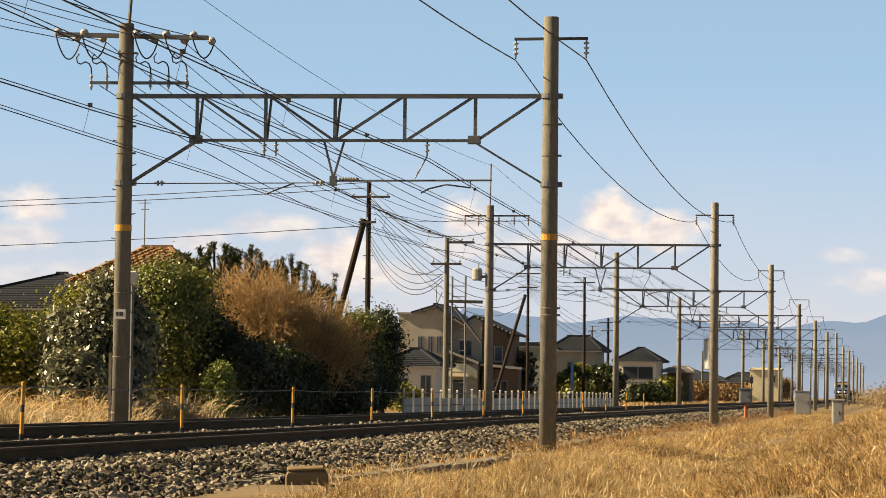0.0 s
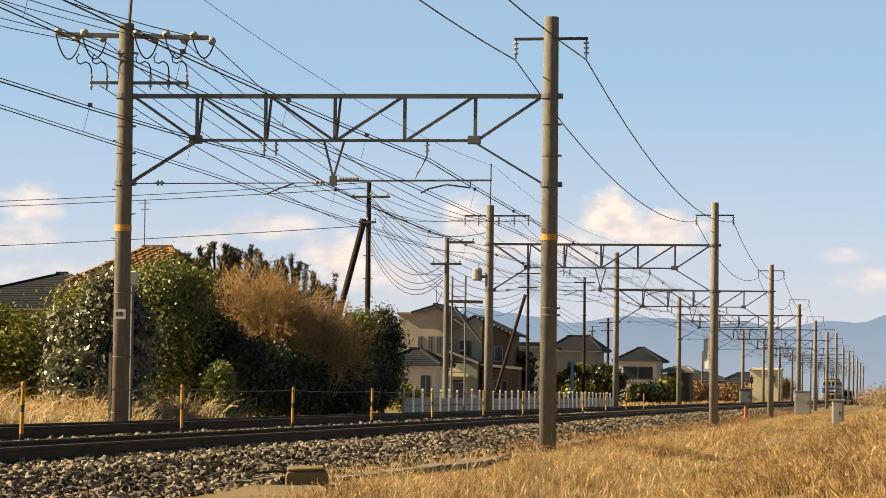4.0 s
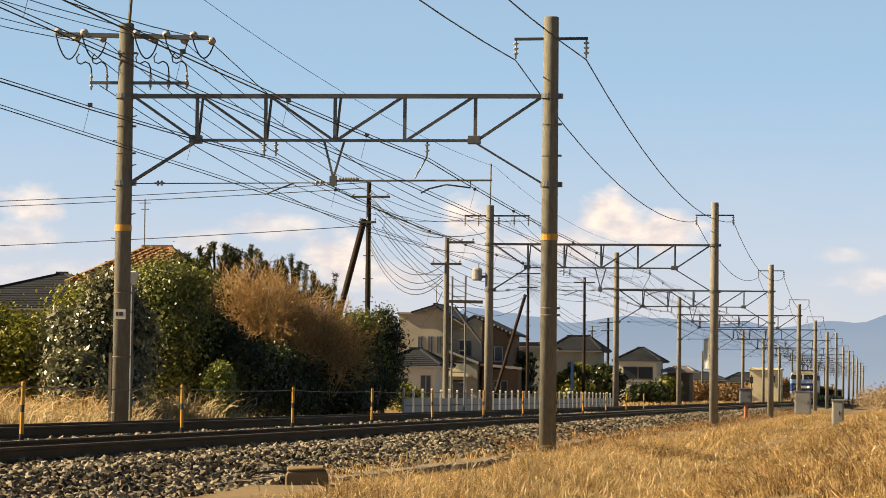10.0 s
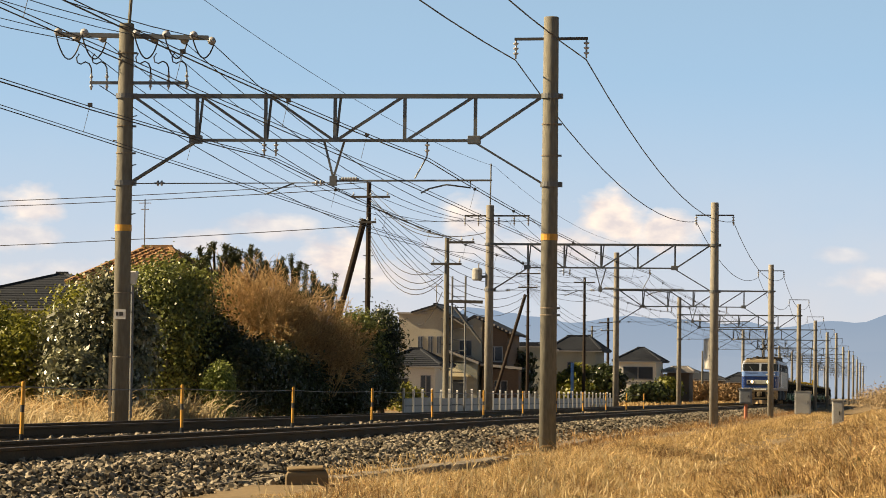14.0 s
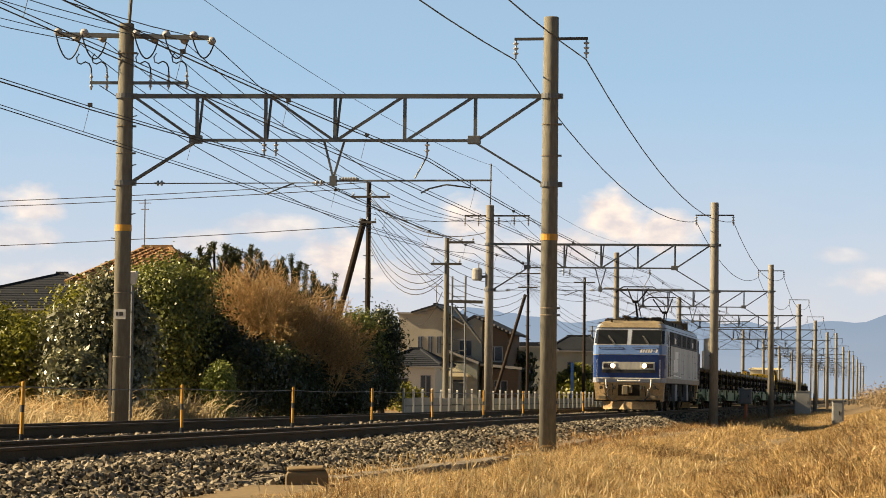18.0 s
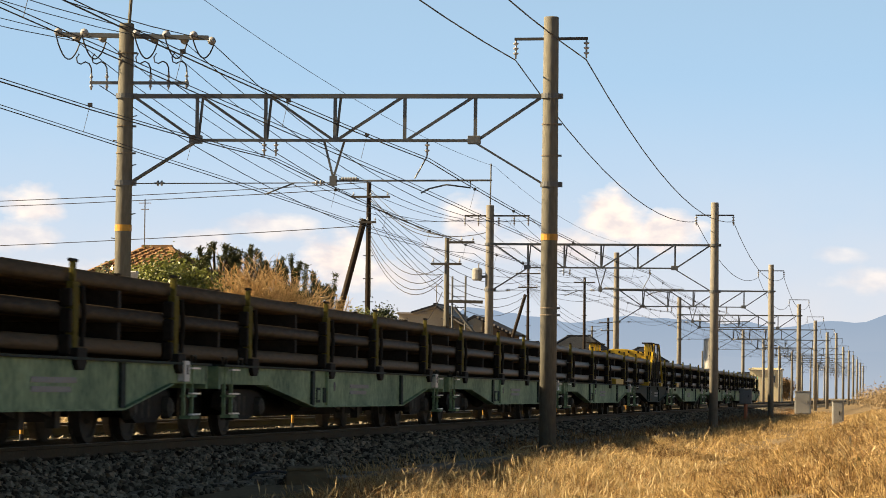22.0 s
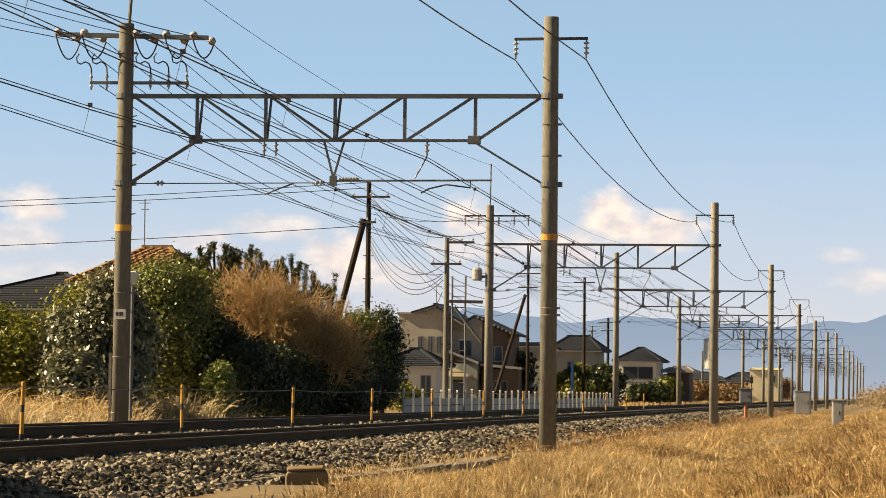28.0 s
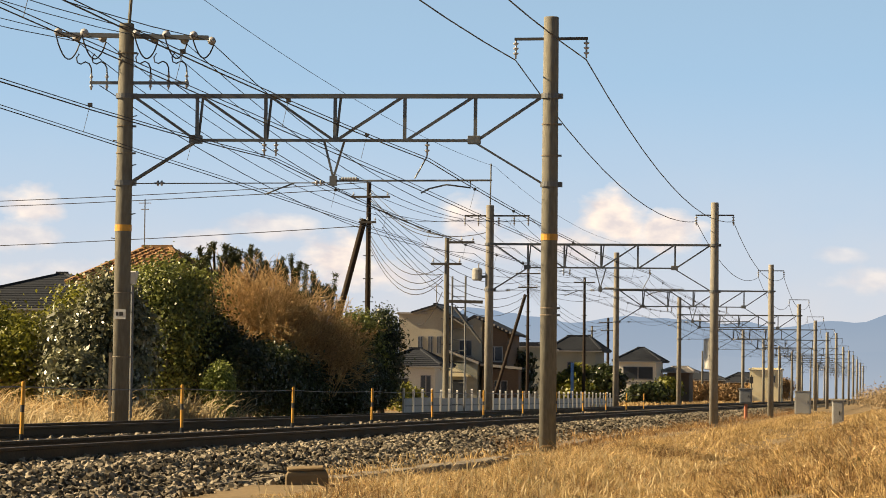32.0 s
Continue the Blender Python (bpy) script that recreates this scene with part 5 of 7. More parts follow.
blades("shoulder_weeds", 9000, (-8.8, -6.6, 55, 230), lambda x, y: 0.24 + 0 * x, 0.014, RUSSET_STRAW, 36, "brown withered weeds on the ballast shoulder", bend=0.9)


OLD_TIMBER = material("weathered_timber", (0.13, 0.095, 0.055), 0.9, vary=0.45, scale=8, stretch=(0.3, 1, 1), bump=0.4)


def build_bank_clutter():
    # concrete cable trough: runs of lids beside the ballast
    lid = Shape().box((-0.17, 0.01, -0.035), (0.17, 0.49, 0.035)).mesh("trough_lid", PALE_CONCRETE, bevel=0.008)
    for (xa, ya), (xb, yb) in (((-8.05, 26.0), (-7.82, 35.5)), ((-7.05, 34.6), (-6.45, 50.0)), ((-7.1, 58.0), (-8.0, 96.0))):
        n = int(math.hypot(xb - xa, yb - ya) / 0.5)
        run = new("cable_trough")
        run.matrix_basis = pose(xa, ya, -0.48, 0, 0, -math.degrees(math.atan2(xb - xa, yb - ya)))
        part("trough_wall", Shape().box((-0.2, 0, -0.12), (-0.14, n * 0.5, -0.04)), PALE_CONCRETE, run)
        part("trough_wall", Shape().box((0.14, 0, -0.12), (0.2, n * 0.5, -0.04)), PALE_CONCRETE, run)
        rng = random.Random(int(ya))
        for k in range(n):
            if rng.random() < 0.08:
                continue
            p = part("lid", lid, None, run)
            p.matrix_basis = pose(rng.uniform(-0.02, 0.02), k * 0.5, 0.0, rng.uniform(-2, 2), rng.uniform(-2.5, 2.5), rng.uniform(-2, 2))
        tagged(run, "weathered concrete cable trough with uneven lids", "cable trough", "cable troughs beside the track")
    # a weathered timber box beside the trough
    b = new("wooden_box")
    b.matrix_basis = pose(-7.1, 33.4, -0.44, 2, -3, 12)
    part("box_body", Shape().loft([[(x * k, y * k, z) for x, y in ((-0.27, -0.26), (0.27, -0.22), (0.25, 0.26), (-0.24, 0.28))] for k, z in ((1.0, -0.12), (0.97, 0.08), (0.86, 0.12))]), OLD_TIMBER, b, bevel=0.02)
    # the lid's tan tone is painted in for sunlight on the box top
    part("box_lid", Shape().box((-0.235, -0.22, 0.121), (0.22, 0.22, 0.155)), SOIL, b, "tan lid in a painted sunlit tone", bevel=0.012)
    tagged(b, "dark weathered timber box beside the cable trough", "box")
    c = part("cable_loop", Shape().tube([(-7.9, 33.4, -0.47), (-7.8, 33.6, -0.38), (-7.6, 34.0, -0.36), (-7.4, 34.3, -0.42), (-7.2, 34.6, -0.5)], 0.018, 6), WIRE)
    tagged(c, "black cable looping out of the trough", "cable")
    # straw-coloured slats lying in the grass
    rng = random.Random(8)
    for x, y, a, n in ((-6.4, 46.0, 70, 0.9), (-6.7, 49.5, 84, 1.3), (-6.2, 43.5, 60, 0.6), (-6.6, 52.0, 80, 0.8)):
        p = part("reed_stem", Shape().tube([(0, 0, 0), (n * 0.5, 0.03, 0.03), (n, 0, 0.0)], 0.014, 5), STRAW_PALE)
        p.matrix_basis = pose(x, y, -0.40, 0, -4, a)
        tagged(p, "pale dry reed stem lying on the ground", "reed", "fallen reeds")
    # striped posts with a rope between the tracks
    for y in (36.7, 45.4, 54.1, 62.6, 71.1, 80.2, 89.0, 97.8, 106.5, 115.2, 124.0, 132.8):
        p = new("marker_post")
        p.matrix_basis = pose(-11.81, y, -0.15, random.Random(y).uniform(-1, 1), random.Random(y).uniform(-1.5, 1.5), 0)
        part("post_foot", Shape().turned((0, 0, -0.1), [(0, 0.04), (0.26, 0.034)], 10), PANEL_GREY, p)
        for k, (z0, z1, m) in enumerate(((0.16, 0.46, YELLOW), (0.46, 0.56, BLACK), (0.56, 0.88, YELLOW))):
            part("stripe", Shape().turned((0, 0, z0), [(0, 0.029), (z1 - z0 - (0.01 if k == 2 else 0), 0.029)] + ([(z1 - z0, 0.02)] if k == 2 else []), 12), m, p, "yellow band" if m is YELLOW else "black band")
        tagged(p, "yellow and black striped post between the tracks", "post", "striped posts between the tracks")
    pts = []
    for y in (28.0, 36.7, 45.4, 54.1, 62.6, 71.1, 80.2, 89.0, 97.8, 106.5, 115.2, 124.0, 132.8):
        seg = [(-11.81, y, 0.66)] if not pts else sag(pts[-1], (-11.81, y, 0.66), 0.03, 4)[1:]
        pts += [tuple(q) for q in seg]
    tagged(part("guard_rope", Shape().tube(pts, 0.008, 5), GALV), "thin rope strung between striped posts", "rope")
    # trackside cabinets
    for x, y, w, d, h, z, m, lab in ((-5.95, 186.0, 1.05, 0.8, 1.5, -0.5, GREY_PAINT, "pale grey trackside equipment cabinet"), (-7.32, 140.0, 0.62, 0.4, 0.72, 0.27, DARK_CABINET, "dark grey signal box on a red post"), (-2.35, 120.0, 0.5, 0.45, 1.12, -0.62, GREY_PAINT, "small grey equipment cabinet standing in dry grass")):
        cab = new("equipment_cabinet")
        cab.location = (x, y, z)
        part("cabinet_body", Shape().box((-w / 2, -d / 2, 0), (w / 2, d / 2, h)), m, cab, bevel=0.03)
        part("cabinet_door", Shape().box((-w / 2 + 0.06, -d / 2 - 0.03, 0.08), (w / 2 - 0.06, -d / 2, h - 0.1)), m, cab, bevel=0.008)
        part("door_handle", Shape().box((w / 2 - 0.2, -d / 2 - 0.06, h * 0.45), (w / 2 - 0.15, -d / 2 - 0.03, h * 0.6)), BLACK, cab)
        part("cabinet_roof", Shape().box((-w / 2 - 0.05, -d / 2 - 0.05, h), (w / 2 + 0.05, d / 2 + 0.05, h + 0.06)), m, cab, bevel=0.01)
        if z > 0:
            part("cabinet_post", Shape().turned((0, 0, -z - 0.8), [(0, 0.09), (z + 0.8, 0.09)], 10), material("red_primer", (0.35, 0.12, 0.06), 0.7), cab)
        tagged(cab, lab, "cabinet", "trackside cabinets")
    # pale transformer case on the second pole
    t = new("pole_case")
    t.location = (-6.98, 107.38, 1.66)
    part("case_body", Shape().turned((0, 0, 0), [(0, 0.22), (0.03, 0.27), (1.15, 0.27), (1.2, 0.22)], 18), WHITE, t, "cream drum-shaped case")
    part("case_strap", Shape().box((-0.03, -0.42, 0.5), (0.17, -0.2, 0.56)), GALV, t)
    tagged(t, "cream drum-shaped case strapped behind a concrete pole", "pole case")
    # signal post far down the line
    sg = new("signal_post")
    sg.location = (-16.6, 330, -0.4)
    part("mast", Shape().turned((0, 0, 0), [(0, 0.07), (3.6, 0.06)], 10), DARK_STEEL, sg)
    part("signal_head", Shape().box((-0.22, -0.1, 2.6), (0.22, 0.1, 3.4)), BLACK, sg, bevel=0.03)
    part("hood", Shape().box((-0.6, -0.05, 2.75), (-0.25, 0.05, 2.95)), BLACK, sg)
    tagged(sg, "black trackside signal on a steel mast", "signal")


build_bank_clutter()

blades("grey_dead_grass", 30000, (-6.0, 1.5, 20, 60), lambda x, y: bank_height(x, y) * 0.95, 0.007, leaf_material("grey_dead_straw", (0.145, 0.11, 0.072), (0.32, 0.245, 0.17), 0.8, 0.2), 20, "greyish dead grass among golden grass", bend=2.0, keep=lambda x, y, r: in_sight(x, y, r) & (np.array([noise.noise((a * 0.8, b * 0.3, 15.0)) for a, b in zip(x, y)]) > 0.05))


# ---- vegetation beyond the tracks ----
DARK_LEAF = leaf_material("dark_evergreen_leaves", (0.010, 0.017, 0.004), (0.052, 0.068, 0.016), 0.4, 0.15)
GREY_LEAF = leaf_material("broad_glossy_leaves", (0.04, 0.046, 0.02), (0.27, 0.265, 0.15), 0.35, 0.15)
LIME_LEAF = leaf_material("yellow_green_leaves", (0.06, 0.072, 0.008), (0.29, 0.28, 0.04), 0.5, 0.3)
# Evergreen leaves again, much paler: sunlight on the crowns is painted into them.
SUNLIT_LEAF = leaf_material("sunlit_evergreen_leaves", (0.02, 0.031, 0.007), (0.30, 0.325, 0.08), 0.42, 0.2)
FRESH_LEAF = leaf_material("light_green_leaves", (0.10, 0.135, 0.024), (0.36, 0.40, 0.10), 0.45, 0.3)
PINE = leaf_material("pine_needles", (0.0216, 0.0302, 0.0072), (0.0864, 0.0936, 0.0252), 0.5, 0.15)
BARE = leaf_material("bare_brown_twigs", (0.34, 0.225, 0.10), (0.72, 0.51, 0.25), 0.8, 0.3)
DRY_SCRUB = leaf_material("tan_dry_scrub", (0.20, 0.14, 0.08), (0.40, 0.30, 0.18), 0.9, 0.2)
RUSSET = leaf_material("russet_winter_leaves", (0.15, 0.088, 0.038), (0.34, 0.215, 0.10), 0.9, 0.1)
BARK = material("bark", (0.0648, 0.0468, 0.0324), 0.9, vary=0.35, scale=9, stretch=(1, 1, 0.3), bump=0.5)


def quads(name, centres, normals, size, mat, rng, aspect=1.7):
    """A leaf for each centre: a small kite folded about its stem."""
    n = len(centres)
    a = rng.normal(size=(n, 3))
    a /= np.linalg.norm(a, axis=1)[:, None]
    u = a - normals * (a * normals).sum(1)[:, None] * 0.75
    u /= np.linalg.norm(u, axis=1)[:, None] + 1e-9
    w = np.cross(normals, u)
    w /= np.linalg.norm(w, axis=1)[:, None] + 1e-9
    s = (size * rng.uniform(0.6, 1.4, n))[:, None]
    c = centres
    v = np.stack([c - u * s * aspect / 2, c + w * s / 2 + normals * s * 0.12, c + u * s * aspect / 2, c - w * s / 2 + normals * s * 0.12], 1).reshape(-1, 3)
    f = np.arange(n * 4).reshape(-1, 4)
    me = bpy.data.meshes.new(name)
    me.vertices.add(len(v)), me.vertices.foreach_set("co", v.astype(np.float32).ravel())
    me.loops.add(f.size), me.loops.foreach_set("vertex_index", f.ravel())
    me.polygons.add(n), me.polygons.foreach_set("loop_start", np.arange(0, f.size, 4))
    me.update(calc_edges=True)
    me.materials.append(mat)
    return me


def crown_points(rng, n, rx, ry, rz, lumps=9, rough=0.35, low=-0.75):
    """Leaf places on a crown of overlapping boughs, in small sprays, with their outward directions."""
    size = np.array((rx, ry, rz))
    k = lumps + 8
    way = rng.normal(size=(k, 3))
    way /= np.linalg.norm(way, axis=1)[:, None]
    way[:, 2] = np.maximum(way[:, 2], low * 0.7)
    hub = way * rng.uniform(0.30, 0.46 + 0.5 * rough, (k, 1))
    girth = rng.uniform(0.30, 0.50, k)
    hub[0], girth[0] = (0, 0, 0), 0.62
    sprays = n // 14
    pick = rng.choice(k, sprays * 3, p=girth ** 2 / (girth ** 2).sum())
    d = rng.normal(size=(sprays * 3, 3))
    d /= np.linalg.norm(d, axis=1)[:, None]
    d[:, 2] = np.where(d[:, 2] < -0.5, -d[:, 2], d[:, 2])
    c = hub[pick] + d * (girth[pick] * rng.uniform(0.84, 1.08, len(pick)))[:, None]
    inside = (np.linalg.norm(c[:, None, :] - hub[None], axis=2) < girth[None] * 0.86).any(1)
    keep = ~inside & (c[:, 2] > low)
    c, d = c[keep][:sprays], d[keep][:sprays]
    per = max(6, n // len(c))
    spread = 0.045 * (rx + ry + rz)
    p = np.repeat(c * size, per, 0) + rng.normal(0, spread, (len(c) * per, 3)) * (1, 1, 0.8)
    nrm = np.repeat(d, per, 0) + rng.normal(0, 0.6, (len(c) * per, 3)) + (0, 0, 0.25)
    nrm /= np.linalg.norm(nrm, axis=1)[:, None]
    return p, nrm


def bush(name, x, y, base, rx, ry, height, mat, n, leaf, seed, label, category="bush", lumps=9, rough=0.35, low=-0.75):
    rng = np.random.default_rng(seed)
    t = new(name)
    t.location = (x, y, base)
    trunk = Shape()
    r0 = 0.05 + 0.025 * height
    trunk.tube([(0, 0, -0.15), (0.05, 0.03, height * 0.25), (0.0, 0.05, height * 0.5)], r0, 8, r0 * 0.5)
    for k in range(6):
        a = k * 1.05 + rng.uniform(-0.3, 0.3)
        trunk.tube([(0, 0, height * 0.15), (0.3 * rx * math.cos(a), 0.3 * ry * math.sin(a), height * 0.4), (0.65 * rx * math.cos(a), 0.65 * ry * math.sin(a), height * 0.62)], r0 * 0.5, 6, r0 * 0.12)
    part("trunk", trunk, BARK, t)
    p, nrm = crown_points(rng, n, rx, ry, height * 0.52, lumps, rough, low)
    p[:, 2] += height * 0.48
    # leaves inside, to close the crown
    q = rng.normal(size=(n // 4, 3))
    q = q / np.linalg.norm(q, axis=1)[:, None] * (rng.random((n // 4, 1)) ** 0.33) * (rx * 0.7, ry * 0.7, height * 0.38)
    q[:, 2] += height * 0.46
    part("crown", quads("crown", np.concatenate([p, q]), np.concatenate([nrm, rng.normal(size=q.shape) / 1.7]), leaf, mat, rng), None, t)
    tagged(t, label, category)
    return t


def twig_shrub(x, y, base, rx, ry, height, n, seed, label):
    """A leafless shrub: stems that fan out from a low stool to a dome and fork into fine twigs."""
    rng = np.random.default_rng(seed)
    t = new("bare_shrub")
    t.location = (x, y, base)
    stems, twigs = Shape(), Shape()

    def grow(p, go, m, r, level):
        mid = p + go * m * 0.5 + Vector(rng.normal(0, 0.05 * m, 3))
        end = p + go * m + Vector(rng.normal(0, 0.08 * m, 3)) + Vector((0, 0, 0.05 * m))
        (stems if level < 2 else twigs).tube([p, mid, end], r, 5 if level < 2 else 3, r * 0.6)
        if level == 4:
            return
        for k in range(3 if level != 1 else 4):
            d = (go + Vector(rng.normal(0, 0.50, 3)) + Vector((0, 0, 0.06))).normalized()
            start = (mid if k % 2 else end) if k < 3 else p.lerp(mid, 0.6)
            grow(start, d, m * rng.uniform(0.5, 0.74), max(r * 0.6, 0.0075), level + 1)

    for k in range(n):
        a, lean = rng.uniform(0, 6.28), math.sqrt(rng.uniform(0.0, 1.0))
        root = Vector((0.42 * rx * math.cos(a) * lean, 0.42 * ry * math.sin(a) * lean, height * rng.uniform(0.16, 0.42)))
        rise = math.sqrt(max(0.0, 1 - 0.85 * lean * lean))
        skin = Vector((rx * lean * math.cos(a), ry * lean * math.sin(a), height * (0.34 + 0.64 * rise)))
        d = skin - root
        grow(root, d.normalized(), d.length * rng.uniform(0.36, 0.47), 0.026, 0)
    part("stem_mass", stems, BARE, t)
    me = bpy.data.meshes.new("twig_mass")
    me.from_pydata([tuple(q) for q in twigs.v], [], twigs.f)
    me.materials.append(BARE)
    tagged(part("twig_mass", me, None, t, "brown leafless twigs"), kind="stuff")
    tagged(t, label, "shrub")


def pine_tree(x, y, base, height, seed):
    rng = np.random.default_rng(seed)
    t = new("pine_tree")
    t.location = (x, y, base)
    tr = Shape().tube([(0, 0, -0.2), (0.1, 0, height * 0.5), (0.0, 0.1, height * 0.97)], 0.16, 8, 0.03)
    cs, ns = [], []
    for k in range(30):
        z = height * (rng.uniform(0.55, 0.86) if k else 0.9)
        a, r = rng.uniform(0, 6.28), ((height - z) * rng.uniform(0.25, 0.7) + 0.05 if k else 0.02)
        tip = Vector((r * math.cos(a), r * math.sin(a), z + 0.3 * r))
        tr.tube([(0, 0.05, z - 0.25), (tip.x * 0.55, tip.y * 0.55, z - 0.1), tip], 0.035, 5, 0.012)
        long = rng.uniform(0.3, 0.6)
        for j in range(150):
            h = rng.random()
            d = rng.normal(size=3)
            d[2] = abs(d[2]) * 0.6 + 0.7
            d /= np.linalg.norm(d)
            cs.append(np.array(tip) + (0.06 * h * rng.normal(), 0, h * long) + d * rng.uniform(0.02, 0.11) * (1.1 - 0.5 * h))
            ns.append(np.cross(d, rng.normal(size=3)))
    ns = np.array(ns)
    ns /= np.linalg.norm(ns, axis=1)[:, None]
    part("trunk", tr, BARK, t)
    part("crown", quads("crown", np.array(cs), ns, 0.026, PINE, rng, 6.0), None, t)
    tagged(t, "dark green pine with upright shoots", "tree", "pines behind the hedge")


def build_vegetation():
    bush("yellow_green_bush", -21.0, 63.5, -0.35, 1.9, 2.2, 3.05, LIME_LEAF, 20900, 0.061, 21, "yellow-green evergreen bush beside the railway", rough=0.3)
    bush("yellow_green_bush", -19.9, 67.5, -0.35, 1.5, 2.0, 3.75, LIME_LEAF, 17100, 0.061, 30, "yellow-green evergreen bush beside the railway", rough=0.3)
    bush("broadleaf_shrub", -18.7, 62.5, -0.35, 1.15, 1.3, 2.95, GREY_LEAF, 10640, 0.079, 22, "broad-leaved shrub with pale sunlit leaves", rough=0.35)
    bush("broadleaf_shrub", -18.0, 63.0, -0.35, 0.85, 1.4, 3.85, GREY_LEAF, 9880, 0.079, 43, "tall broad-leaved shrub with pale sunlit leaves", rough=0.35)
    bush("broadleaf_shrub", -18.1, 60.6, -0.35, 0.95, 0.9, 1.9, GREY_LEAF, 4940, 0.079, 23, "low broad-leaved shrub with pale sunlit leaves", rough=0.4)
    # sunlit and shaded evergreens are told apart by painted leaf tone
    bush("evergreen_tree", -20.25, 75.5, -0.35, 1.65, 2.0, 4.9, SUNLIT_LEAF, 36000, 0.06, 24, "dense evergreen tree in painted sunlit leaf tones", "tree", 14, 0.34)
    bush("evergreen_tree", -19.2, 76.5, -0.35, 1.0, 1.5, 3.4, DARK_LEAF, 16000, 0.06, 25, "dense dark evergreen tree in painted shaded leaf tones", "tree")
    for x, y, h, s in ((-23.4, 92, 6.15, 31), (-23.0, 92.3, 6.3, 36), (-22.5, 92.0, 6.15, 32), (-21.6, 92.0, 6.1, 33), (-22.0, 93.0, 5.9, 35), (-20.3, 92.5, 5.75, 37), (-19.4, 92.0, 5.2, 38), (-20.9, 93.5, 5.6, 39)):
        pine_tree(x, y, -0.38, h, s)
    twig_shrub(-19.25, 83.0, -0.3, 2.25, 2.4, 4.85, 150, 41, "large bare brown shrub with a dense dome of twigs")
    twig_shrub(-17.75, 84.5, -0.3, 1.75, 2.2, 3.95, 95, 42, "bare brown shrub with a dense dome of twigs")
    bush("undergrowth_bush", -19.0, 84.5, -0.35, 1.6, 1.6, 2.9, DARK_LEAF, 17100, 0.065, 44, "dark evergreen undergrowth inside a bare shrub", low=-0.9)
    bush("undergrowth_bush", -17.5, 86.5, -0.35, 1.2, 1.6, 2.4, DARK_LEAF, 13300, 0.065, 45, "dark evergreen undergrowth inside a bare shrub", low=-0.9)
    for k, (x, y, rx, h, s) in enumerate(((-18.4, 76.5, 1.1, 2.5, 55), (-18.3, 80.0, 1.05, 2.3, 56), (-18.0, 82.5, 1.1, 2.1, 51), (-17.85, 86.0, 1.1, 2.1, 52), (-17.8, 90.0, 1.05, 2.3, 53), (-17.9, 93.5, 0.9, 2.3, 54))):
        bush("hedge_bush", x, y, -0.35, rx, 2.4, h, DARK_LEAF, 15200, 0.061, s, "dark clipped evergreen hedge along the railway", "hedge")
    bush("evergreen_tree", -18.55, 95.5, -0.35, 1.1, 1.8, 3.95, SUNLIT_LEAF, 22800, 0.061, 26, "evergreen tree in painted sunlit leaf tones at the end of the hedge", "tree", 10, 0.38)
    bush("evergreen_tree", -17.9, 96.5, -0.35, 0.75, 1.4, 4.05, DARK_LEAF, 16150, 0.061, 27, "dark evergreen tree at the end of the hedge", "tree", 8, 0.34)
    bush("round_shrub", -16.35, 66.5, -0.3, 0.42, 0.42, 1.7, FRESH_LEAF, 7980, 0.036, 28, "small fresh green shrub at the track edge", "shrub", 6, 0.25)
    bush("garden_shrub", -19.5, 111.5, -0.35, 0.9, 0.9, 1.25, LIME_LEAF, 1800, 0.09, 29, "yellow-green garden shrub by a house wall", "shrub")
    bush("garden_tree", -29.0, 208.0, -0.35, 2.6, 2.6, 4.3, DARK_LEAF, 3600, 0.22, 61, "dark garden tree between houses", "tree")
    bush("garden_tree", -25.6, 226.0, -0.35, 2.4, 2.4, 3.1, LIME_LEAF, 3000, 0.22, 62, "olive garden tree in front of a house", "tree")
    bush("garden_tree", -23.6, 226.0, -0.35, 2.0, 2.4, 3.3, DARK_LEAF, 3000, 0.22, 63, "dark garden tree in front of a house", "tree")
    bush("garden_shrub", -22.2, 252.0, -0.35, 2.2, 2.0, 2.0, DARK_LEAF, 2400, 0.2, 64, "dark garden shrub beside a house", "shrub")
    bush("garden_shrub", -20.6, 256.0, -0.35, 1.4, 1.8, 2.6, LIME_LEAF, 2000, 0.2, 65, "yellow-green garden shrub beside a house", "shrub")
    for k, (x, y, w, h) in enumerate(((-24.0, 330, 5.0, 2.6), (-20.5, 350, 4.0, 2.8), (-19.5, 420, 6.0, 3.0), (-22.0, 520, 8.0, 4.2), (-27.5, 330, 4.0, 2.4), (-13.0 - 6, 470, 4.0, 4.4))):
        bush("dry_thicket", x, y, -0.4, w * 0.6, w * 0.5, h, RUSSET, 5000, 0.15, 70 + k, "russet winter thicket beyond the tracks", "thicket")
    for k, (x, y, h) in enumerate(((1.5, 125, 1.3), (3.2, 150, 1.8), (5.0, 190, 2.4), (1.2, 210, 1.6), (-1.0, 260, 2.0), (6.0, 280, 3.6), (3, 360, 3.8))):
        bush("dry_thicket", x, y, ground_z(x, y), 2.6, 4.0, h * 0.8, DRY_SCRUB, 8000, 0.06, 80 + k, "russet winter thicket beyond the tracks", "thicket")
    # reeds and dry grass along the far edge of the line
    far = lambda x, y: 0.75 + 0.5 * np.array([noise.noise((a * 0.8, b * 0.35, 7.0)) for a, b in zip(x, y)])
    everywhere = lambda x, y, r: x > -100
    tussocks("reed_tussocks", 300, 44, (-18.6, -16.3, 50, 68), 0.014, STRAW_PALE, 16, "tangled pale reed grass at the far track edge", spread=0.22, height=far, keep=everywhere)
